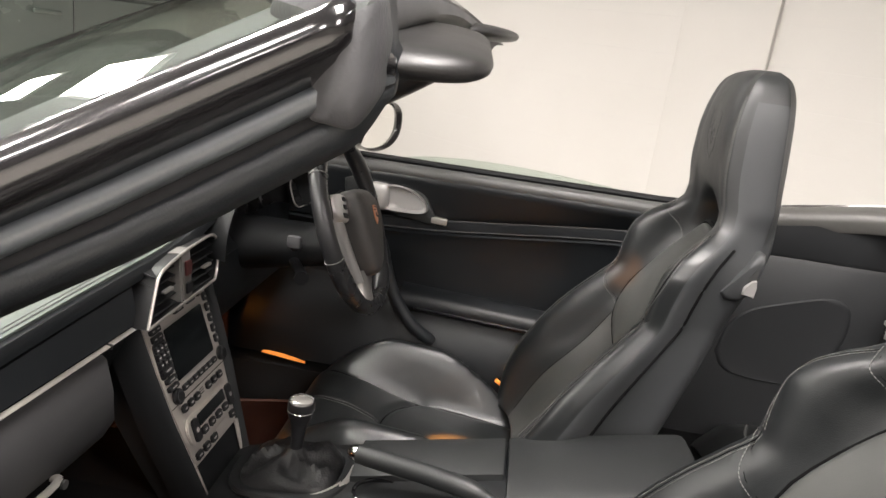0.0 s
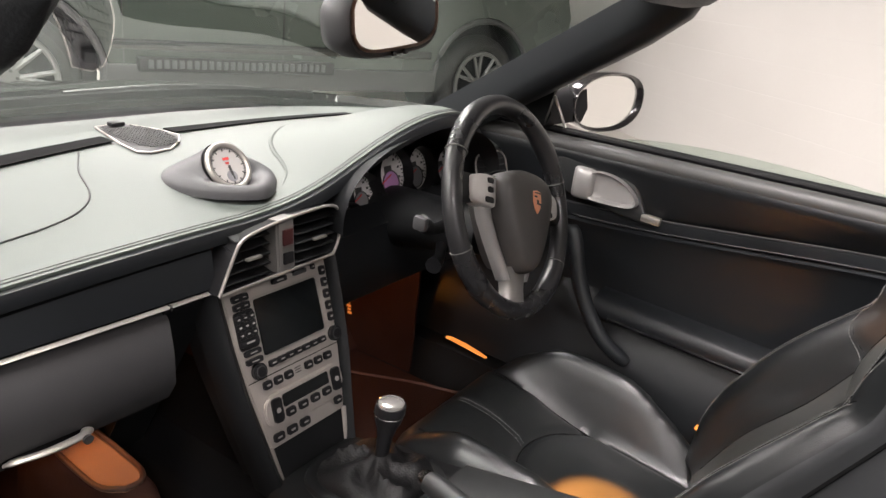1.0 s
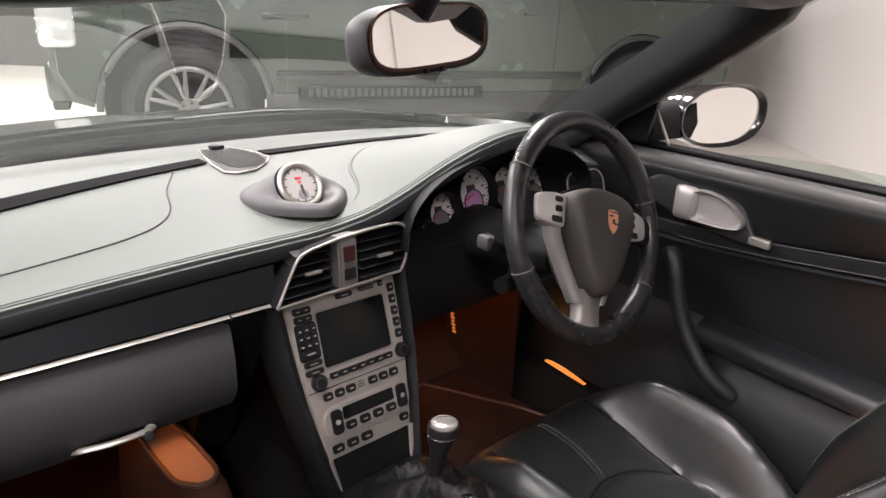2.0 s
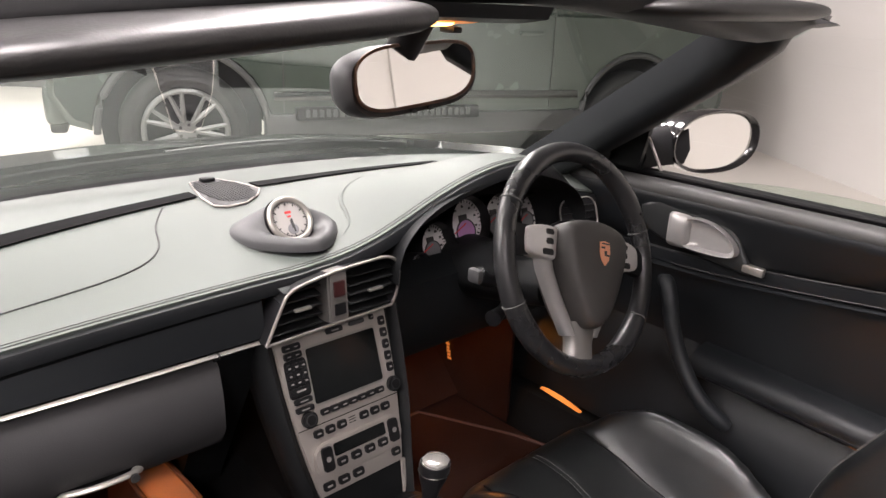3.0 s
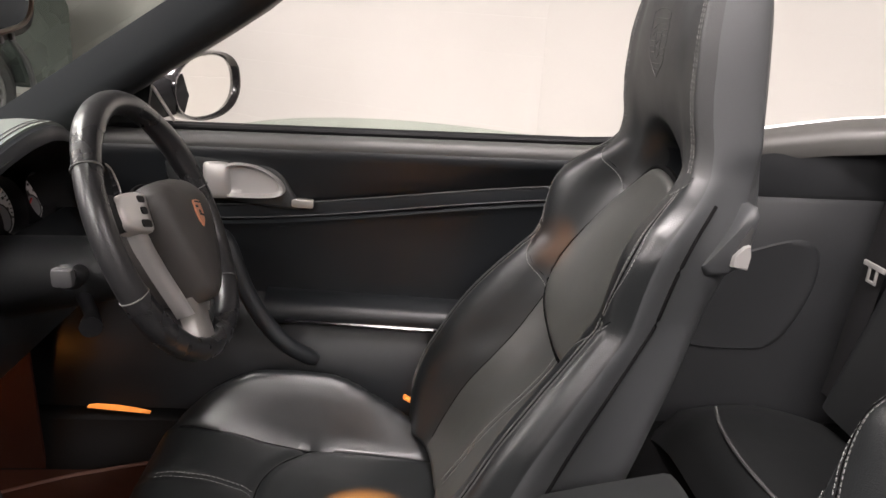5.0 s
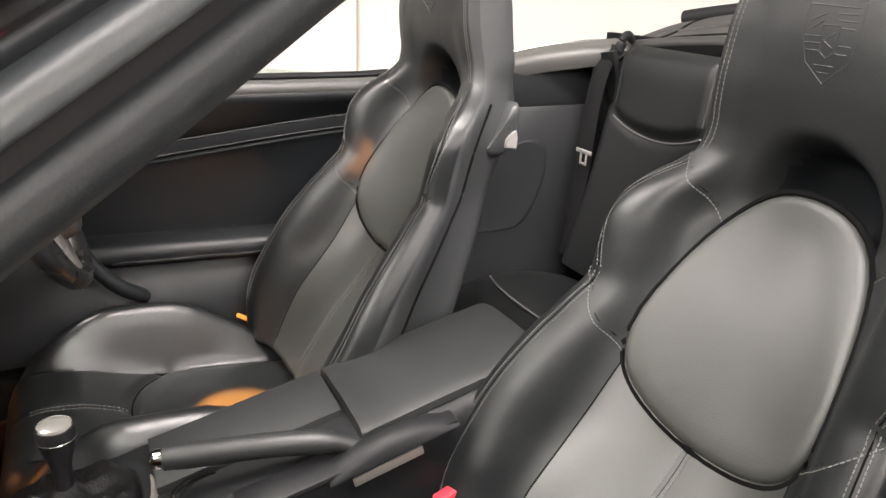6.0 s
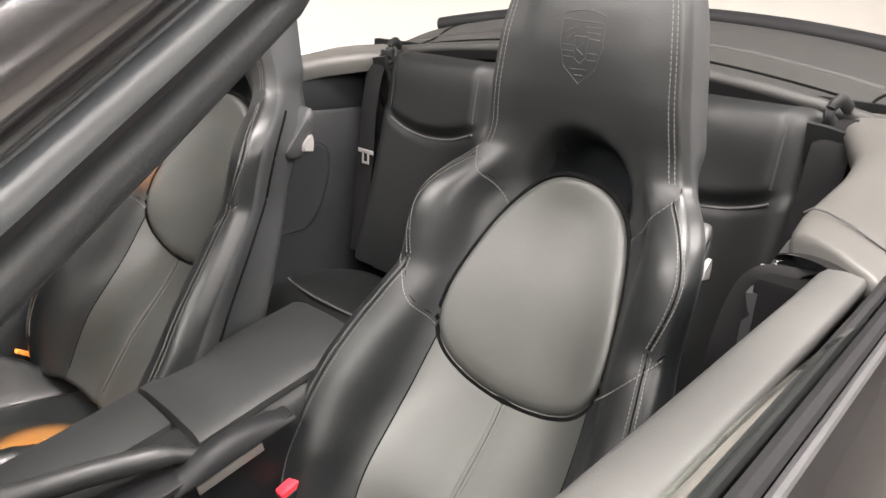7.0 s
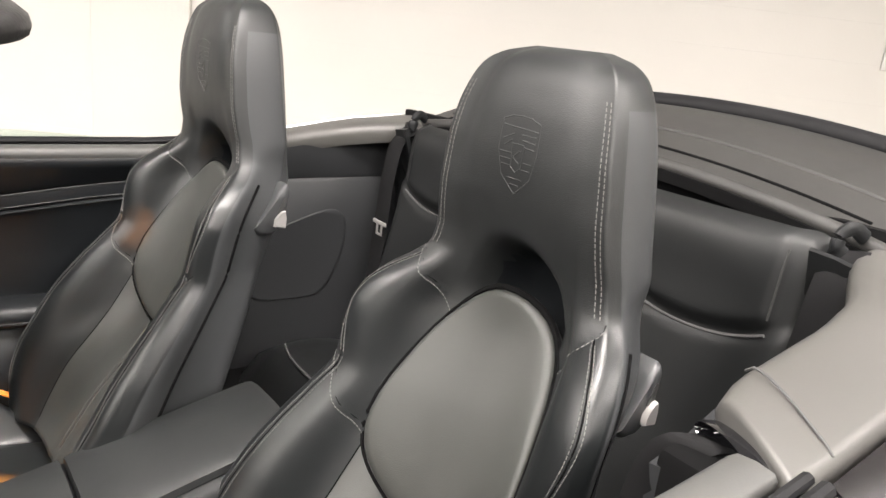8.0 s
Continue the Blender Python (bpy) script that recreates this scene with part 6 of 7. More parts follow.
# rows: height, half width, bolster front, middle front, back (x, for the passenger's seat)
SEAT = [
    (0.40, 0.225, 0.445, 0.482, 0.700), (0.46, 0.250, 0.450, 0.521, 0.710), (0.52, 0.262, 0.468, 0.560, 0.722), (0.58, 0.262, 0.500, 0.600, 0.740),
    (0.64, 0.255, 0.535, 0.638, 0.760), (0.70, 0.242, 0.580, 0.668, 0.782), (0.75, 0.226, 0.622, 0.690, 0.800), (0.79, 0.214, 0.652, 0.708, 0.815),
    (0.83, 0.213, 0.660, 0.728, 0.830), (0.87, 0.212, 0.670, 0.748, 0.845), (0.90, 0.204, 0.688, 0.762, 0.856), (0.925, 0.188, 0.714, 0.771, 0.864),
    (0.945, 0.168, 0.739, 0.773, 0.868), (0.965, 0.153, 0.753, 0.771, 0.870), (0.99, 0.147, 0.755, 0.764, 0.870), (1.02, 0.143, 0.750, 0.755, 0.868),
    (1.06, 0.138, 0.746, 0.746, 0.866), (1.105, 0.132, 0.746, 0.742, 0.863), (1.146, 0.124, 0.750, 0.744, 0.860), (1.178, 0.114, 0.757, 0.750, 0.856),
    (1.200, 0.102, 0.765, 0.758, 0.850), (1.215, 0.081, 0.778, 0.771, 0.842), (1.224, 0.048, 0.797, 0.792, 0.828),
]
# across the front, from the middle outwards: share of the half width, share of the way from middle to bolster depth
ACROSS = [(0.0, 0.0), (0.15, 0.0), (0.30, 0.03), (0.44, 0.12), (0.54, 0.24), (0.60, 0.38), (0.66, 0.62), (0.72, 0.83), (0.80, 0.945), (0.88, 0.99), (0.94, 1.0), (0.97, 0.985), (0.99, 0.94)]
SEAT_AT = [smooth_table([(r[0], r[k]) for r in SEAT]) for k in range(1, 5)]
ACROSS_AT = smooth_table(ACROSS)
FRONT_F = [0.0, 0.06, 0.12, 0.18, 0.24, 0.30, 0.36, 0.42, 0.48, 0.53, 0.58, 0.62, 0.66, 0.70, 0.74, 0.78, 0.82, 0.86, 0.90, 0.935, 0.965, 0.99]


def seat_row(z):
    w, xb, xm, xk = [f(z) for f in SEAT_AT]
    return w, xb, xm + 0.017 * smoothstep(0.50, 0.62, z) * (1 - smoothstep(0.88, 0.96, z)), xk


def v_seam(lat):
    """Height of the slanted seam under the headrest, and of the one across the wing."""
    return 0.88 + (lat - 0.095) * 1.23, 0.800 - max(0.0, 0.213 - lat) * 1.15


def wing_seam(z):
    """Where the long seam runs on the wing: it bows outwards halfway."""
    return 0.905 + 0.068 * math.sin(math.pi * min(1.0, max(0.0, (z - 0.80) / 0.145)))


def seam_dip(lat, z, f=0.0):
    a, b = v_seam(lat)
    dip = 0.0
    if f > 0.95:
        return dip
    if lat > 0.09:
        dip += 0.0035 * math.exp(-((z - a) / 0.006) ** 2)
    if lat > 0.12:
        dip += 0.0030 * math.exp(-((z - b) / 0.006) ** 2)
    if z < 0.66:
        dip += 0.0025 * math.exp(-(lat / 0.006) ** 2)
    return dip


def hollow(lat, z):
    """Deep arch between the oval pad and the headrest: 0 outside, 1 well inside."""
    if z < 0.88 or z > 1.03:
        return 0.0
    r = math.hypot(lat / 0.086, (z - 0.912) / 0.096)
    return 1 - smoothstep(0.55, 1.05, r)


def front_pt(z, f, cy=0.0, off=0.0):
    w, xb, xm, xk = seat_row(z)
    a = abs(f)
    x = xm + (xb - xm) * ACROSS_AT(a)
    lat = a * w
    return Vector((x + seam_dip(lat, z, a) + 0.060 * hollow(lat, z) - off, cy + f * w, z))


def seat_ring(z):
    w, xb, xm, xk = seat_row(z)
    half = []
    for f in FRONT_F:
        p = front_pt(z, f)
        half.append((p.x, p.y))
    d = xk - xb
    e = 0.5 + 0.5 * smoothstep(0.92, 1.0, z)           # the back is narrower below the headrest
    side = [(half[-1][0], half[-1][1]), (xb + d * 0.10, w * 1.01), (xb + d * 0.22, w * 1.015), (xb + d * 0.45, w * (0.90 + 0.10 * (e - 0.5) * 2)), (xb + d * 0.70, w * (0.80 + 0.15 * (e - 0.5) * 2)), (xk - 0.028, w * (0.74 + 0.14 * (e - 0.5) * 2)), (xk - 0.008, w * 0.62), (xk, w * 0.36), (xk + 0.004, 0.0)]
    half += [(p.x, p.y) for p in curve_pts([(x, y, 0) for x, y in side], 3)[1:]]
    return half


def oval(t, cy, k=1.0, off=0.0):
    """Edge of the oval back pad; it narrows upwards."""
    c, s = math.cos(t), math.sin(t)
    if s < 0:
        c, s = math.copysign(abs(c) ** 0.82, c), -abs(s) ** 0.82
    z = 0.735 + (0.201 if s > 0 else 0.090) * s * k + (1 - k) * 0.055
    y = 0.135 * (c if s < 0 else math.copysign(abs(c) ** 0.90, c) * (1 - 0.04 * smoothstep(0, 0.5, s))) * k
    w, xb, xm, xk = seat_row(z)
    x = xm + (xb - xm) * ACROSS_AT(abs(y) / w)
    return Vector((x - off, cy + y, z + off * 0.35))


def skin_part(name, verts, quads, normals, mat, parent, label=""):
    """One panel of a larger smooth skin; it keeps the skin's normals."""
    used = sorted({v for q in quads for v in q})
    at = {v: i for i, v in enumerate(used)}
    me = bpy.data.meshes.new(name)
    me.from_pydata([verts[v] for v in used], [], [tuple(at[v] for v in q) for q in quads])
    me.polygons.foreach_set("use_smooth", [True] * len(me.polygons))
    me.normals_split_custom_set_from_vertices([normals[v] for v in used])
    me.materials.append(mat)
    ob = new(name, me)
    adopt(ob, parent)
    if label:
        ob["label"] = label
    return ob


CREST = smooth_table([(0.0, 0.385), (0.025, 0.425), (0.06, 0.462), (0.095, 0.492), (0.185, 0.530), (0.295, 0.521), (0.405, 0.468), (0.515, 0.385), (0.60, 0.335)])
MIDDLE = smooth_table([(0.0, 0.425), (0.03, 0.446), (0.07, 0.455), (0.12, 0.450), (0.205, 0.424), (0.35, 0.400), (0.60, 0.380)])


def cushion_pt(x, f):
    """Cushion of the passenger's seat: x along it, f -1..1 across."""
    a = abs(f)
    wdt = 0.250 + 0.016 * math.sin(math.pi * min(1, max(0, x / 0.5)))
    mid, crest = MIDDLE(x), CREST(x)
    z = mid + (crest - mid) * smoothstep(0.53, 0.72, a)
    z -= 0.012 * math.exp(-((a - 0.53) / 0.035) ** 2) * smoothstep(0.03, 0.12, x)
    z -= 0.13 * max(0, (a - 0.74) / 0.26) ** 2.0
    u = max(0.0, (0.045 - x) / 0.045)
    z -= 0.055 * (1 - math.sqrt(max(0.0, 1 - min(1, u) ** 2)))
    arc = 0.200 + 0.075 * (f / 0.53) ** 2
    if a < 0.53:
        z -= 0.009 * math.exp(-((x - arc) / 0.010) ** 2)
        z += 0.006 * smoothstep(arc, arc + 0.05, x)
        z -= 0.003 * math.exp(-(f * wdt / 0.006) ** 2) * (x < arc)
    # creases worn into the bolsters towards the rear
    wr_ = smoothstep(0.24, 0.40, x) * smoothstep(0.60, 0.72, a)
    z += wr_ * (0.0014 * math.sin(190 * x + 55 * a + 2.5 * math.sin(31 * a)) + 0.0011 * math.sin(130 * x - 80 * a) + 0.0006 * math.sin(420 * x + 140 * a))
    z += 0.0016 * math.sin(23 * x + 9 * f) * smoothstep(0.08, 0.2, x)
    return Vector((x, wdt * f, z))


def build_seat(cy, dx, label, rise=0.0, lever=(0.802, -0.168, 0.886)):
    zs, z = [], 0.40
    while z < 1.2235:
        zs.append(z)
        z += 0.0062 if z < 1.16 else 0.0045
    zs.append(1.224)
    rings, n = [], 0
    for z in zs:
        half = seat_ring(z)
        n = len(half)
        rings.append([(x + dx, cy + y, z + rise) for x, y in half + [(x, -y) for x, y in half[1:-1]][::-1]])
    m = len(rings[0])
    verts = [p for r in rings for p in r]
    quads = {"seat": [], "backrest": [], "side_bolster": [], "headrest": [], "shaded_hollow": []}
    nf = len(FRONT_F)
    pad_col = FRONT_F.index(0.53)
    for i in range(len(rings) - 1):
        zc = (zs[i] + zs[i + 1]) / 2
        for j in range(m):
            k = j if j < n - 1 else m - 1 - j
            fm = (FRONT_F[k] + FRONT_F[k + 1]) / 2 if k < nf - 1 else 1.0
            lat = fm * seat_row(zc)[0]
            if k >= nf + 4:
                key = "seat" if zc < 1.17 else "headrest"
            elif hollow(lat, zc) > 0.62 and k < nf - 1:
                # darker leather inside the arch puts its shade into the colour
                key = "shaded_hollow"
            elif zc > (v_seam(lat)[0] if lat > 0.095 else 0.89) and k < nf - 1 or zc > 0.955:
                key = "headrest"
            elif k < pad_col and zc < 0.80:
                key = "backrest"
            else:
                key = "side_bolster"
            j2 = (j + 1) % m
            quads[key].append((i * m + j, i * m + j2, (i + 1) * m + j2, (i + 1) * m + j))
    quads["headrest"].append(tuple((len(rings) - 1) * m + j for j in range(m)))
    quads["seat"].append(tuple(range(m))[::-1])
    me = bpy.data.meshes.new("seat_skin")
    me.from_pydata(verts, [], [q for k in quads for q in quads[k]])
    normals = [tuple(v.normal) for v in me.vertices]
    bpy.data.meshes.remove(me)
    seat = skin_part("seat", verts, quads["seat"], normals, SHELL, car, label)
    for key, mt, lab in (("backrest", LEATHER_PAD, "black leather backrest panel"), ("side_bolster", BOLSTER, "black leather side bolsters"), ("headrest", LEATHER, "tall black leather headrest with an embossed shield"), ("shaded_hollow", DOOR_LEATHER, "")):
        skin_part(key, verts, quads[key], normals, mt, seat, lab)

    def at(p):
        return Vector(p) + Vector((dx, 0, rise))
    # oval pad, slightly proud
    N = 48
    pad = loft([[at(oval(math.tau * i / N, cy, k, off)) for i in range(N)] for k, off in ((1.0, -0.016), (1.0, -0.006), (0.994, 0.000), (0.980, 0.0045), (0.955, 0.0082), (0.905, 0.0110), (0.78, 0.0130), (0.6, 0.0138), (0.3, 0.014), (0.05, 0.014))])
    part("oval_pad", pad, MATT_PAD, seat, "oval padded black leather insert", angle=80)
    # near-black bead draws the thin shade line round the pad
    part("pad_shade_line", tube([at(oval(math.tau * i / N, cy, 1.022, -0.0030)) for i in range(N)], 0.0044, 6, True), GAP, seat)
    # embossed shield on the headrest
    em = bmesh.new()
    wx = lambda y, z: dx + front_pt(z, y / seat_row(z)[0]).x + 0.0004
    sh = [(-0.030, 1.142), (-0.015, 1.147), (0.0, 1.148), (0.015, 1.147), (0.030, 1.142), (0.031, 1.108), (0.023, 1.080), (0.0, 1.060), (-0.023, 1.080), (-0.031, 1.108)]
    for y0, z0, y1, z1 in [(*a, *b) for a, b in zip(sh, sh[1:] + sh[:1])] + [(-0.028, 1.134, 0.028, 1.136), (-0.026, 1.128, -0.004, 1.128), (-0.026, 1.121, -0.006, 1.122), (-0.026, 1.114, -0.010, 1.115), (0.008, 1.106, 0.028, 1.106), (0.008, 1.099, 0.027, 1.099), (0.009, 1.092, 0.024, 1.092), (-0.010, 1.117, 0.010, 1.117), (-0.010, 1.117, -0.008, 1.091), (0.010, 1.117, 0.008, 1.091), (-0.008, 1.091, 0.0, 1.085), (0.008, 1.091, 0.0, 1.085), (-0.024, 1.098, -0.012, 1.098), (-0.022, 1.090, -0.010, 1.090), (-0.005, 1.110, 0.006, 1.102), (0.006, 1.102, -0.004, 1.096), (0.008, 1.128, 0.024, 1.121), (0.010, 1.121, 0.022, 1.113), (-0.010, 1.078, 0.012, 1.078), (-0.006, 1.071, 0.008, 1.071)]:
        tube([(wx(y0, z0), cy + y0, z0 + rise), (wx((y0 + y1) / 2, (z0 + z1) / 2), cy + (y0 + y1) / 2, (z0 + z1) / 2 + rise), (wx(y1, z1), cy + y1, z1 + rise)], 0.0009, 6, bm=em)
    part("embossed_shield", em, LEATHER, seat)
    # seams and stitches
    st, cr = bmesh.new(), bmesh.new()
    for s in (-1, 1):
        for f in (0.895, 0.945):
            stitches([at(front_pt(0.962 + 0.22 * i / 24, s * f, cy, 0.0003)) for i in range(25)], st, 0.0042, 0.0020, 0.0007)
        for z0, z1 in ((0.80, 0.945), (0.46, 0.795)):
            tube([at(front_pt(z, s * wing_seam(z), cy, -0.0002)) for z in (z0 + (z1 - z0) * i / 30 for i in range(31))], 0.0011, 6, bm=cr)
        for df in (-0.016, 0.016):
            stitches([at(front_pt(z, s * (wing_seam(z) + df), cy, 0.0005)) for z in (0.80 + 0.145 * i / 24 for i in range(25))], st, 0.0038, 0.0017, 0.0006)
            stitches([at(front_pt(0.46 + 0.335 * i / 40, s * (0.905 + 1.4 * df), cy, 0.0005)) for i in range(41)], st, 0.0038, 0.0017, 0.0006)
        for q, lo, hi in ((0, 0.098, 0.160), (1, 0.125, 0.212)):
            for dz in (-0.005, 0.005):
                line = []
                for i in range(13):
                    lat = lo + (hi - lo) * i / 12
                    z = v_seam(lat)[q] + dz
                    line.append(at(front_pt(z, s * min(0.985, lat / seat_row(z)[0]), cy, 0.0008)))
                if dz < 0:
                    stitches(line, st, 0.0038, 0.0019, 0.0007)
            line = []
            for i in range(17):
                lat = lo - 0.004 + (hi - lo + 0.004) * i / 16
                z = v_seam(lat)[q]
                line.append(at(front_pt(z, s * min(0.988, lat / seat_row(z)[0]), cy, -0.0006)))
            tube(line, 0.0010, 6, bm=cr)
    for y in (-0.006, 0.006):
        stitches([at(front_pt(z, y / seat_row(z)[0], cy, 0.0006)) for z in (0.42 + 0.222 * i / 20 for i in range(21))], st, 0.0038, 0.0018, 0.0006)
    tube([at(front_pt(z, 0, cy, -0.0006)) for z in (0.42 + 0.222 * i / 20 for i in range(21))], 0.0009, 6, bm=cr)
    for s in (-1, 1):
        tube([at(front_pt(0.42 + 0.30 * i / 30, s * 0.53, cy, -0.0008)) for i in range(31)], 0.0014, 6, bm=cr)
    # dark joint between the leather and the shell
    for s in (-1, 1):
        joint = []
        for i in range(60):
            z = 0.44 + 0.49 * i / 59
            w, xb, xm, xk = seat_row(z)
            e = 0.5 + 0.5 * smoothstep(0.92, 1.0, z)
            q = 0.40
            joint.append(at((xb + (xk - xb) * q, cy + s * w * (0.925 + 0.075 * (e - 0.5) * 2), z)))
        tube(joint, 0.0030, 6, bm=cr)
    tagged(part("stitching", st, STITCH, seat, "pale grey seam stitching"), kind="stuff")
    tagged(part("seam", cr, GAP, seat), kind="stuff")
    # release lever on the shoulder
    lv = at((lever[0], cy + lever[1], lever[2]))
    house = [(-0.036, -0.030), (-0.022, -0.012), (0.004, 0.022), (0.018, 0.044), (0.026, 0.046), (0.030, 0.036), (0.026, 0.000), (0.018, -0.026), (0.000, -0.040), (-0.024, -0.040)]
    part("lever_housing", loft([[lv + Vector((a * k, -d, b * k)) for a, b in house] for k, d in ((1.0, -0.02), (1.0, 0.004), (0.94, 0.010), (0.80, 0.013))]), SHELL, seat, "grey plastic lever housing", angle=50)
    part("lever_slot", loft([[lv + Vector((a, -d, b)) for a, b in ((0.006, -0.002), (0.018, 0.024), (0.022, 0.022), (0.016, -0.006))] for d in (0.008, 0.0145)]), MARK, seat)
    part("release_lever", loft([[lv + Vector((a * k * 0.66 + 0.010, -d, b * k * 0.72 - 0.006)) for a, b in ((-0.014, -0.026), (-0.012, -0.008), (0.004, 0.010), (0.014, 0.012), (0.018, -0.006), (0.016, -0.030))] for k, d in ((0.9, 0.006), (1.0, 0.012), (1.0, 0.018), (0.9, 0.021))]), HANDLE, seat, "bright seat release lever", angle=50)
    # cushion
    nx, nk = 96, 34
    rows = []
    for i in range(nx + 1):
        x = 0.592 * i / nx
        rows.append([tuple(cushion_pt(x, k / nk) + Vector((dx, cy, 0))) for k in range(-nk, nk + 1)])
    cu = bmesh.new()
    vs = [[cu.verts.new(p) for p in r] for r in rows]
    skirt = [vs[0]] + [[r[-1] for r in vs]] + [vs[-1][::-1]] + [[r[0] for r in vs][::-1]]
    for a, b in zip(vs, vs[1:]):
        for j in range(len(a) - 1):
            cu.faces.new((a[j], a[j + 1], b[j + 1], b[j]))
    rim_v = [v for s_ in skirt for v in s_[:-1]]
    low = [cu.verts.new((v.co.x + 0.02 * (v.co.x < dx + 0.01), v.co.y, 0.30)) for v in rim_v]
    for k in range(len(rim_v)):
        cu.faces.new((rim_v[k], rim_v[(k + 1) % len(rim_v)], low[(k + 1) % len(rim_v)], low[k]))
    part("seat_cushion", cu, WORN_LEATHER, seat, "black leather seat cushion with raised, creased sides", angle=85)

    def cush(x, f, up=0.0):
        return cushion_pt(x, f) + Vector((dx, cy, up))
    sc, s2 = bmesh.new(), bmesh.new()
    for s in (-1, 1):
        tube([cush(0.05 + 0.53 * i / 60, s * 0.53, 0.0004) for i in range(61)], 0.0020, 6, bm=sc)
    tube([cush(0.200 + 0.075 * (f / 0.53) ** 2, f) for f in (-0.53 + 1.06 * i / 40 for i in range(41))], 0.0016, 6, bm=sc)
    tagged(part("cushion_seam", sc, GAP, seat), kind="stuff")
    for y in (-0.020, 0.020):
        stitches([cush(0.05 + 0.145 * i / 12, y, 0.0008) for i in range(13)], s2, 0.0048, 0.003, 0.0007)
    tagged(part("cushion_stitching", s2, STITCH, seat), kind="stuff")
    part("seat_base", block((0.46, 0.40, 0.10), (dx + 0.29, cy, 0.30), 0.015), PLASTIC, seat)
    for s in (-1, 1):
        part("seat_rail", block((0.50, 0.035, 0.03), (dx + 0.30, cy + s * 0.17, 0.262), 0.004), PLASTIC, seat)
    return seat


passenger_seat = build_seat(-0.347, 0.0, "black leather sports seat with tall one-piece back", lever=(0.848, -0.140, 0.846))
driver_seat = build_seat(0.340, -0.112, "black leather sports seat behind the steering wheel", 0.024)

# ---- rear seats and belts ----
for s in (-1, 1):
    base_x = smooth_table([(0.50, 1.090), (0.60, 1.116), (0.70, 1.142), (0.80, 1.164), (0.90, 1.180), (0.97, 1.187), (1.0, 1.196), (1.012, 1.208), (1.018, 1.230)])
    rows = []
    for k in range(49):
        f = -1 + 2 * k / 48
        y = s * (0.328 + 0.205 * f)
        edge = max(0, abs(f) - 0.70) / 0.30
        smile = 0.838 + 0.030 * abs(f / 0.66) ** 2.2
        row = []
        for j in range(53):
            z = 0.50 + 0.518 * j / 52
            inside = smoothstep(0.0, 0.024, z - smile) * (1 - smoothstep(0.60, 0.70, abs(f)))
            lower = (1 - smoothstep(-0.016, -0.003, z - smile)) * (1 - smoothstep(0.80, 1.0, abs(f)))
            x = base_x(z) - 0.016 * inside - 0.007 * lower + 0.055 * edge ** 2
            row.append((x, y, z - 0.075 * edge ** 2.2 * smoothstep(0.85, 1.018, z)))
        rows.append(row)
    rb = part("rear_backrest", sheet(rows, 0.05), REAR_LEATHER, car, "small black leather rear seat back", angle=75)
    part("groove_seam", tube([(base_x(0.84) - 0.003, s * (0.328 + 0.205 * f), 0.832 + 0.030 * abs(f / 0.66) ** 2.2) for f in (-0.66 + 1.32 * i / 24 for i in range(25))], 0.0028, 6), STITCH_DARK, rb)
    for f in (-0.65, 0.65):
        part("pleat", tube([(base_x(z) - 0.009, s * (0.328 + 0.205 * f), z) for z in (0.885, 0.92, 0.96, 0.99)], 0.002, 6), MARK, rb)
    cu = sheet([[(x, s * 0.335 + 0.24 * f, 0.47 + 0.03 * math.sin(math.pi * u) - 0.05 * abs(f) ** 4 - 0.05 * max(0, 0.2 - u) / 0.2) for f in (-1 + k / 6 for k in range(13))] for u, x in ((i / 10, 0.80 + 0.30 * i / 10) for i in range(11))], 0.06)
    part("rear_cushion", cu, REAR_LEATHER, car, "scooped black leather rear cushion", angle=70)
    part("cushion_piping", tube(curve_pts([(0.86 + 0.05 * (f * f), s * 0.335 + 0.2 * f, 0.497 - 0.02 * f * f) for f in (-0.9, -0.5, 0.0, 0.5, 0.9)], 5), 0.003, 6), STITCH_DARK, car)
    # leather gusset, hook, belt with its tongue
    folds = lambda u, v: 0.006 * math.sin(9 * u + 4 * v) * math.sin(math.pi * u)
    part("corner_gusset", sheet([[(1.178 + 0.055 * v + 0.030 * u + folds(u, v), s * (0.490 + 0.125 * u), 1.004 - 0.020 * u - 0.17 * v - 0.03 * u * v) for u in (i / 10 for i in range(11))] for v in (j / 8 for j in range(9))], 0.010), REAR_LEATHER, car, "slack leather corner cover", angle=70)
    hk = tube(curve_pts([(1.215, s * 0.520, 0.985), (1.206, s * 0.512, 1.008), (1.208, s * 0.512, 1.026), (1.228, s * 0.518, 1.034), (1.250, s * 0.526, 1.022)], 5), [0.0085] * 8 + [0.007] * 13, 10, flat=1.6)
    part("belt_hook", hk, TRIM, car, "black rear belt guide hook")
    belt = tube(curve_pts([(1.215, s * 0.525, 1.005), (1.180, s * 0.532, 0.97), (1.160, s * 0.532, 0.88), (1.146, s * 0.526, 0.76), (1.135, s * 0.524, 0.64), (1.12, s * 0.520, 0.50)], 5), 0.029, 8, flat=0.07, up=(1, 0, 0))
    part("rear_seat_belt", belt, BELT, car, "black rear belt webbing hanging down")
    tm = Matrix.Translation((1.134, s * 0.512, 0.768))
    tg = block((0.004, 0.058, 0.010), m=tm, bevel=0.0015)
    for dy in (-0.010, 0.010):
        block((0.003, 0.006, 0.026), m=tm @ Matrix.Translation((0, dy, -0.016)), bevel=0.001, bm=tg)
    block((0.003, 0.026, 0.006), m=tm @ Matrix.Translation((0, 0, -0.029)), bevel=0.001, bm=tg)
    part("belt_tongue", tg, HANDLE, car, "bright metal belt tongue")
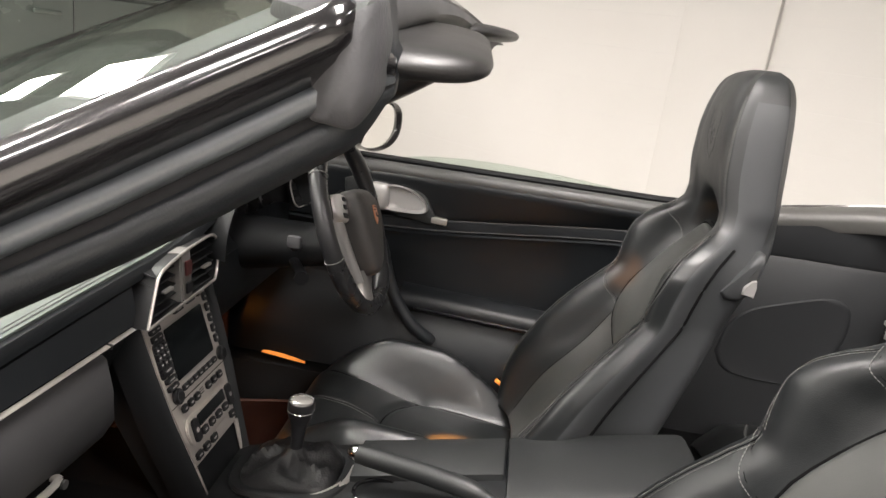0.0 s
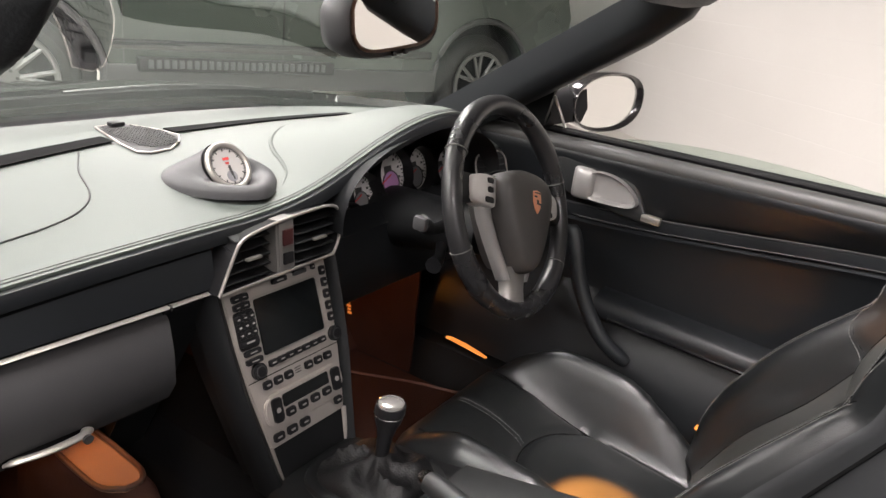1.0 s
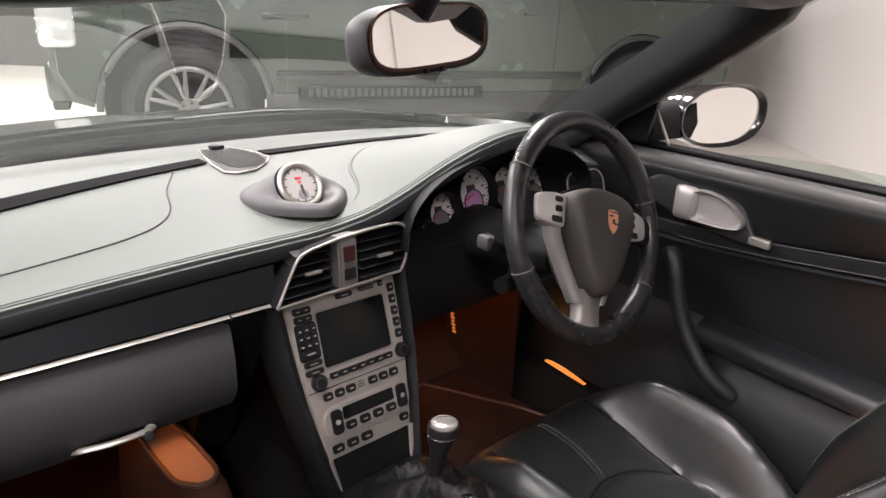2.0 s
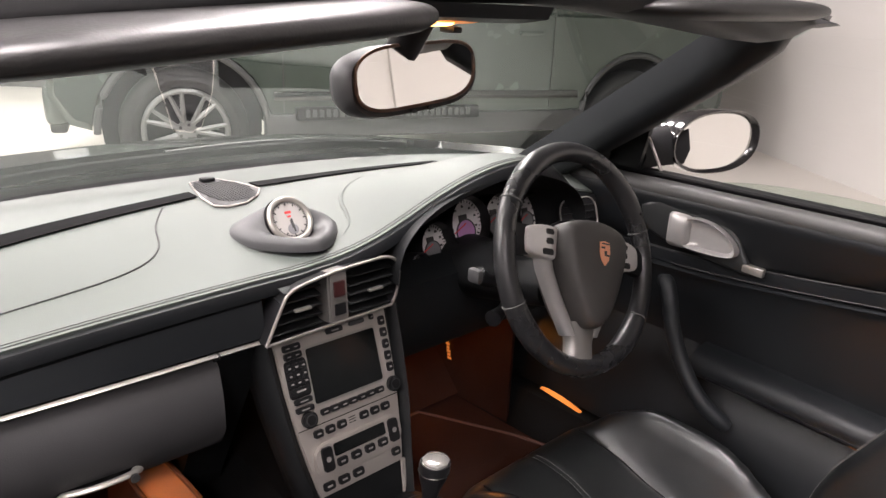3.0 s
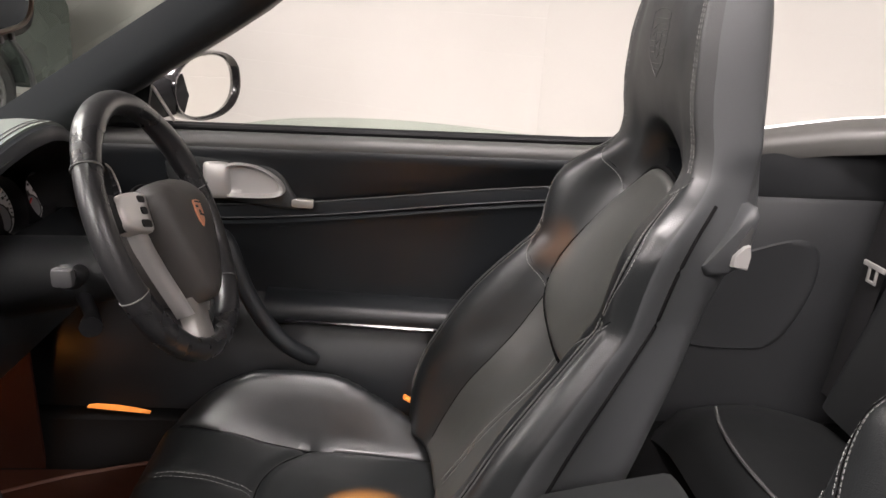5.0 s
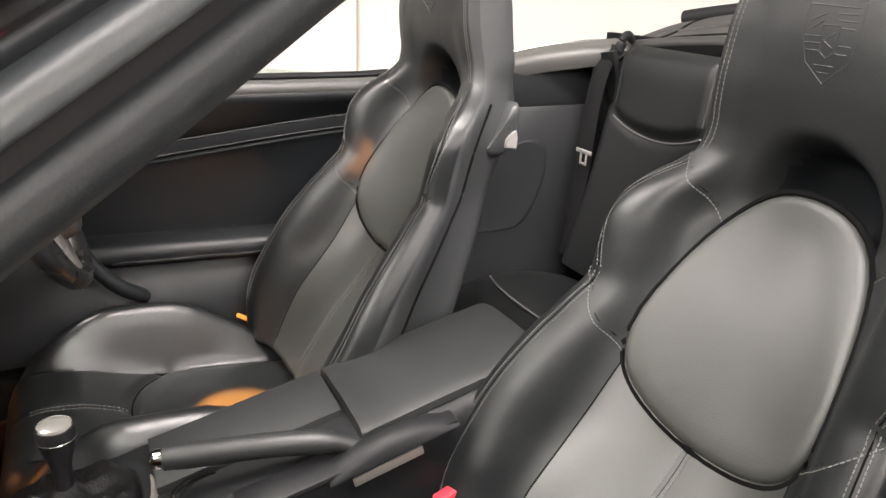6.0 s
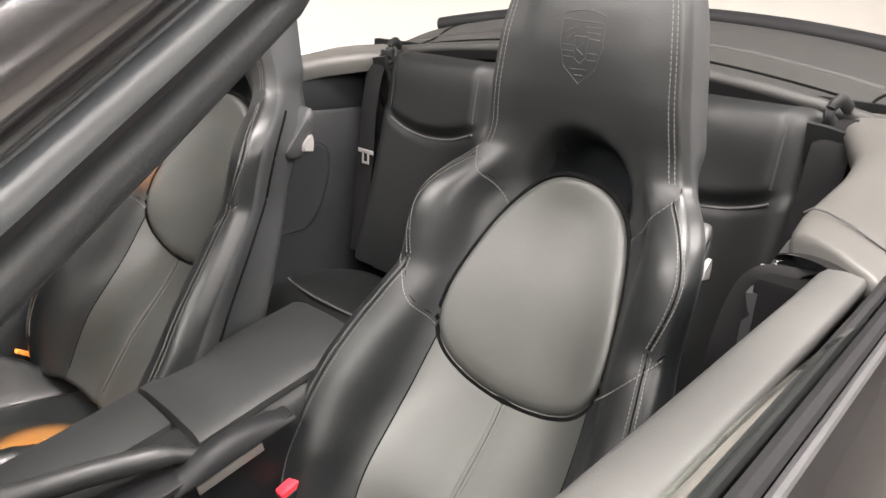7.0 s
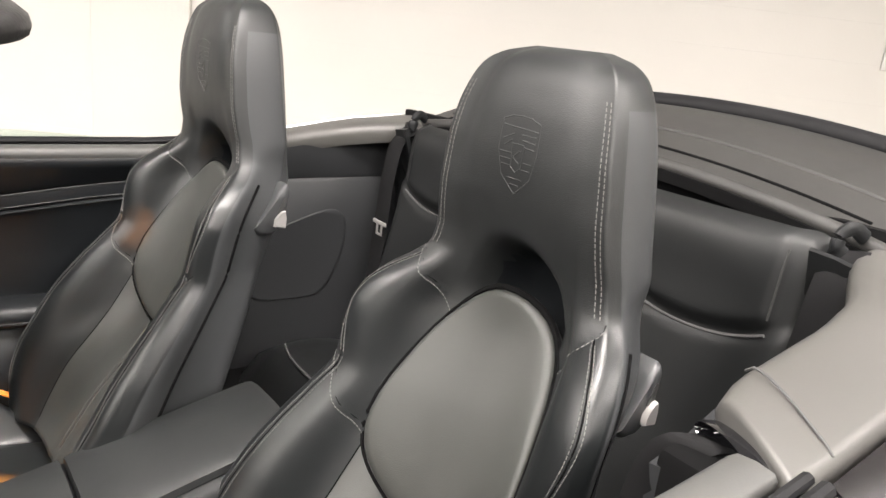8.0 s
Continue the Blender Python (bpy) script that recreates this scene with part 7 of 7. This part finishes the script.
part("rear_tunnel", loft([[(x, y * w, z + dz) for y, dz in ((-1, -0.15), (-0.9, -0.02), (-0.5, 0.0), (0.5, 0.0), (0.9, -0.02), (1, -0.15))] for x, w, z in ((0.70, 0.10, 0.50), (0.85, 0.095, 0.51), (1.0, 0.09, 0.56), (1.13, 0.085, 0.70), (1.20, 0.08, 0.92), (1.24, 0.08, 0.98))]), TRIM, car, angle=60)
part("rear_bulkhead", sheet([[(1.255, 0.60 * k / 6, z) for k in range(-6, 7)] for z in (0.4, 0.7, 0.98)], 0.01), TRIM, car)
# pass-through lamp glow and cabin lamps
for s, pw, lx, ly in ((1, 1.05, -0.50, 0.44), (-1, 0.26, -0.43, -0.36)):
    part("footwell_lamp", block((0.05, 0.03, 0.012), (lx, ly, 0.592), 0.003), AMBER_LENS, car, "glowing amber footwell lamp")
    lamp("footwell_light", "POINT", pw, AMBER, Matrix.Translation((lx, ly, 0.575)), soft=0.02)
part("door_lamp", loft([[(x, 0.640 + 0.004 * k, 0.384 - 0.10 * (x + 0.222) + dz * k) for dz in (-0.005, 0.005)] + [(x, 0.630, 0.384 - 0.10 * (x + 0.222))] for x, k in ((-0.285, 0.2), (-0.27, 0.7), (-0.230, 0.9), (-0.195, 0.6), (-0.168, 0.1))]), AMBER_DIM, car, "glowing amber door courtesy lamp")
# added spot that brightens only the pocket; it has no lamp body
lamp("tray_light", "SPOT", 0.38, AMBER, look((-0.33, -0.245, 0.590), (-0.335, -0.228, 0.44)), cone=62, blend=0.6, soft=0.01)
lamp("seat_side_light", "POINT", 0.14, AMBER, Matrix.Translation((0.40, 0.645, 0.36)), soft=0.02)
lamp("map_light", "SPOT", 1900.0, (1.0, 0.36, 0.07), look((0.125, -0.125, 1.205), (0.255, 0.27, 0.42)), cone=11, blend=0.55, soft=0.006)
# second beam added at the roof lamp, only for the bolster's orange patch
lamp("map_light", "SPOT", 70.0, (1.0, 0.36, 0.07), look((0.125, -0.125, 1.205), (0.560, 0.500, 0.795)), cone=7, blend=0.9, soft=0.006)
# belt strap in amber lamplight; the light is put in as emission
part("lamplit_strap", tube(curve_pts([(0.325, 0.612, 0.436), (0.350, 0.614, 0.418), (0.385, 0.614, 0.385), (0.420, 0.614, 0.345)], 4), [0.008] * 5 + [0.012] * 5 + [0.008] * 3, 8, flat=0.6), AMBER_DIM, car, "belt strap beside the seat, lamplight put in as amber glow")
part("anchor_bolt", disc(0.010, 0.012, axes((0.405, 0.588, 0.355), (1, 0, 0), (0, 0, 1)), 16, 0.003), CHROME, car)

# ---- the parked off-roader seen through the windscreen ----
FRONT_HUB, REAR_HUB = Vector((-3.78, 1.36, 0)), Vector((-2.62, 4.62, 0))
LD = (REAR_HUB - FRONT_HUB).normalized()
SD = Vector((LD.y, -LD.x, 0))
suv = thing("off_roader", (0, 0, 0), "dark green off-roader parked across the car's nose", "car")
suv.matrix_world = Matrix.Translation((FRONT_HUB.x, FRONT_HUB.y, GROUND)) @ Matrix((LD, -SD, Vector((0, 0, 1)))).transposed().to_4x4()
WB = (REAR_HUB - FRONT_HUB).length
R_T = 0.40


def sub(name, bm, mats, parent, label="", angle=40):
    ob = link(name, bm, mats, True, angle)
    ob.parent = parent
    if label:
        ob["label"] = label
    return ob


def arch(cx, r, n=14):
    return [(cx + r * math.cos(math.pi * i / n), 0.40 + r * math.sin(math.pi * i / n)) for i in range(n + 1)]


low = [(-0.66, 0.45), (-0.76, 0.62), (-0.76, 0.95), (-0.70, 1.05), (-0.45, 1.14), (0.55, 1.20), (1.4, 1.22), (WB + 0.9, 1.24), (WB + 1.0, 1.0), (WB + 0.98, 0.50), (WB + 0.90, 0.40)]
outline = low + arch(WB, 0.50) + arch(0.0, 0.50)
bm = plate(outline[::-1], 1.98, Matrix.Rotation(radians(90), 4, "X") @ Matrix.Translation((0, 0, -1.99)), 0.045, seg=3)
body_suv = sub("body", bm, SUV_PAINT, suv, "dark green body", 50)
top = [(0.45, 1.20), (1.15, 1.68), (1.5, 1.76), (WB + 0.2, 1.78), (WB + 0.8, 1.68), (WB + 0.95, 1.24)]
sub("cabin", plate(top[::-1], 1.70, Matrix.Rotation(radians(90), 4, "X") @ Matrix.Translation((0, 0, -1.85)), 0.06), SUV_PAINT, suv, "", 50)
for x0, x1, t0, t1 in ((0.75, 1.62, 1.22, 1.45), (1.70, 2.62, 1.50, 2.62), (2.70, WB + 0.65, 2.70, WB + 0.45)):
    sub("side_window", plate([(x0, 1.26), (x1, 1.26), (t1, 1.66), (t0, 1.62)], 0.012, Matrix.Rotation(radians(90), 4, "X") @ Matrix.Translation((0, 0, -0.145)), 0.003), GLOSS_BLACK, suv, "dark side window")
for cx in (0.0, WB):
    lip_ = [(cx + 0.515 * math.cos(math.pi * i / 20), 0.0, 0.40 + 0.515 * math.sin(math.pi * i / 20)) for i in range(21)]
    sub("arch_trim", tube(lip_, 0.022, 8), TRIM_GREY, suv)
    sub("arch_liner", disc(0.495, 0.30, Matrix.Translation((cx, 0.30, 0.42)) @ Matrix.Rotation(radians(90), 4, "X"), 32), RUBBER, suv)
    for yy in (0.11, 1.87):
        w = sub("wheel", tube([(cx + 0.325 * math.cos(a), yy, R_T + 0.325 * math.sin(a)) for a in (math.tau * i / 40 for i in range(40))], 0.075, 12, True, up=(0, 1, 0), flat=1.45), TYRE, suv)
        rim = bmesh.new()
        sgn = -1 if yy < 1 else 1
        tube([(cx + 0.255 * math.cos(a), yy + sgn * 0.085, R_T + 0.255 * math.sin(a)) for a in (math.tau * i / 40 for i in range(40))], 0.018, 8, True, up=(0, 1, 0), bm=rim)
        for k in range(7):
            for da in (-0.16, 0.16):
                a = math.tau * k / 7 + da
                tube([(cx + 0.06 * math.cos(math.tau * k / 7), yy + sgn * 0.075, R_T + 0.06 * math.sin(math.tau * k / 7)), (cx + 0.248 * math.cos(a), yy + sgn * 0.09, R_T + 0.248 * math.sin(a))], [0.020, 0.013], 6, bm=rim)
        disc(0.065, 0.03, Matrix.Translation((cx, yy + sgn * 0.08, R_T)) @ Matrix.Rotation(radians(90), 4, "X"), 20, 0.006, rim)
        for k in range(5):
            a = math.tau * k / 5
            disc(0.010, 0.01, Matrix.Translation((cx + 0.045 * math.cos(a), yy + sgn * 0.098, R_T + 0.045 * math.sin(a))) @ Matrix.Rotation(radians(90), 4, "X"), 8, bm=rim, mat=1)
        r_ = sub("rim", rim, [ALLOY, MARK], w, "seven-spoke alloy rim")
        sub("brake_drum", disc(0.255, 0.03, Matrix.Translation((cx, yy + sgn * 0.03, R_T)) @ Matrix.Rotation(radians(90), 4, "X"), 28), RUBBER, w)
sub("sill", block((WB - 0.98, 0.10, 0.16), (WB / 2, 0.03, 0.42), 0.02), TRIM_GREY, suv, "grey sill cladding")
sub("side_moulding", block((WB - 1.1, 0.022, 0.06), (WB / 2, 0.0, 0.62), 0.008), GLOSS_BLACK, suv, "black side moulding")
for x in (0.62, 1.66, 2.66):
    sub("door_gap", block((0.008, 0.01, 0.72), (x, 0.010, 0.86), 0), MARK, suv)
sub("side_vent", block((0.30, 0.02, 0.05), (0.62, 0.006, 0.98), 0.006), GLOSS_BLACK, suv)
for x in (1.45, 2.45):
    sub("door_handle", block((0.20, 0.03, 0.035), (x, -0.005, 1.06), 0.01), SUV_PAINT, suv)
hl = sub("headlight", block((0.20, 0.30, 0.26), (-0.70, 0.125, 0.90), 0.04, 3), WHITE_TRIM, suv, "clear headlamp with bright inserts")
for dz in (-0.05, 0.02):
    sub("lamp_bar", block((0.206, 0.26, 0.014), (-0.702, 0.122, 0.91 + dz), 0.004), CHROME, hl)
sub("front_bumper", block((0.14, 1.5, 0.26), (-0.74, 0.99, 0.54), 0.05, 3), SUV_PAINT, suv)
sub("bumper_insert", block((0.10, 1.4, 0.10), (-0.74, 0.99, 0.41), 0.02), TRIM_GREY, suv)
sub("grille", block((0.04, 0.95, 0.20), (-0.765, 0.99, 0.90), 0.01), GLOSS_BLACK, suv)

# ribbed strip between the wheels, built for a louvred reflection
step = sub("louvre_reflection", block((1.34, 0.10, 0.085), (1.36, -0.015, 0.505), 0.012), RUBBER, suv, "dark ribbed strip standing for a louvred reflection")
for k in range(26):
    sub("rib", block((0.028, 0.012, 0.050), (0.76 + 0.047 * k, -0.068, 0.512), 0.003, 1), TRIM_GREY, step)
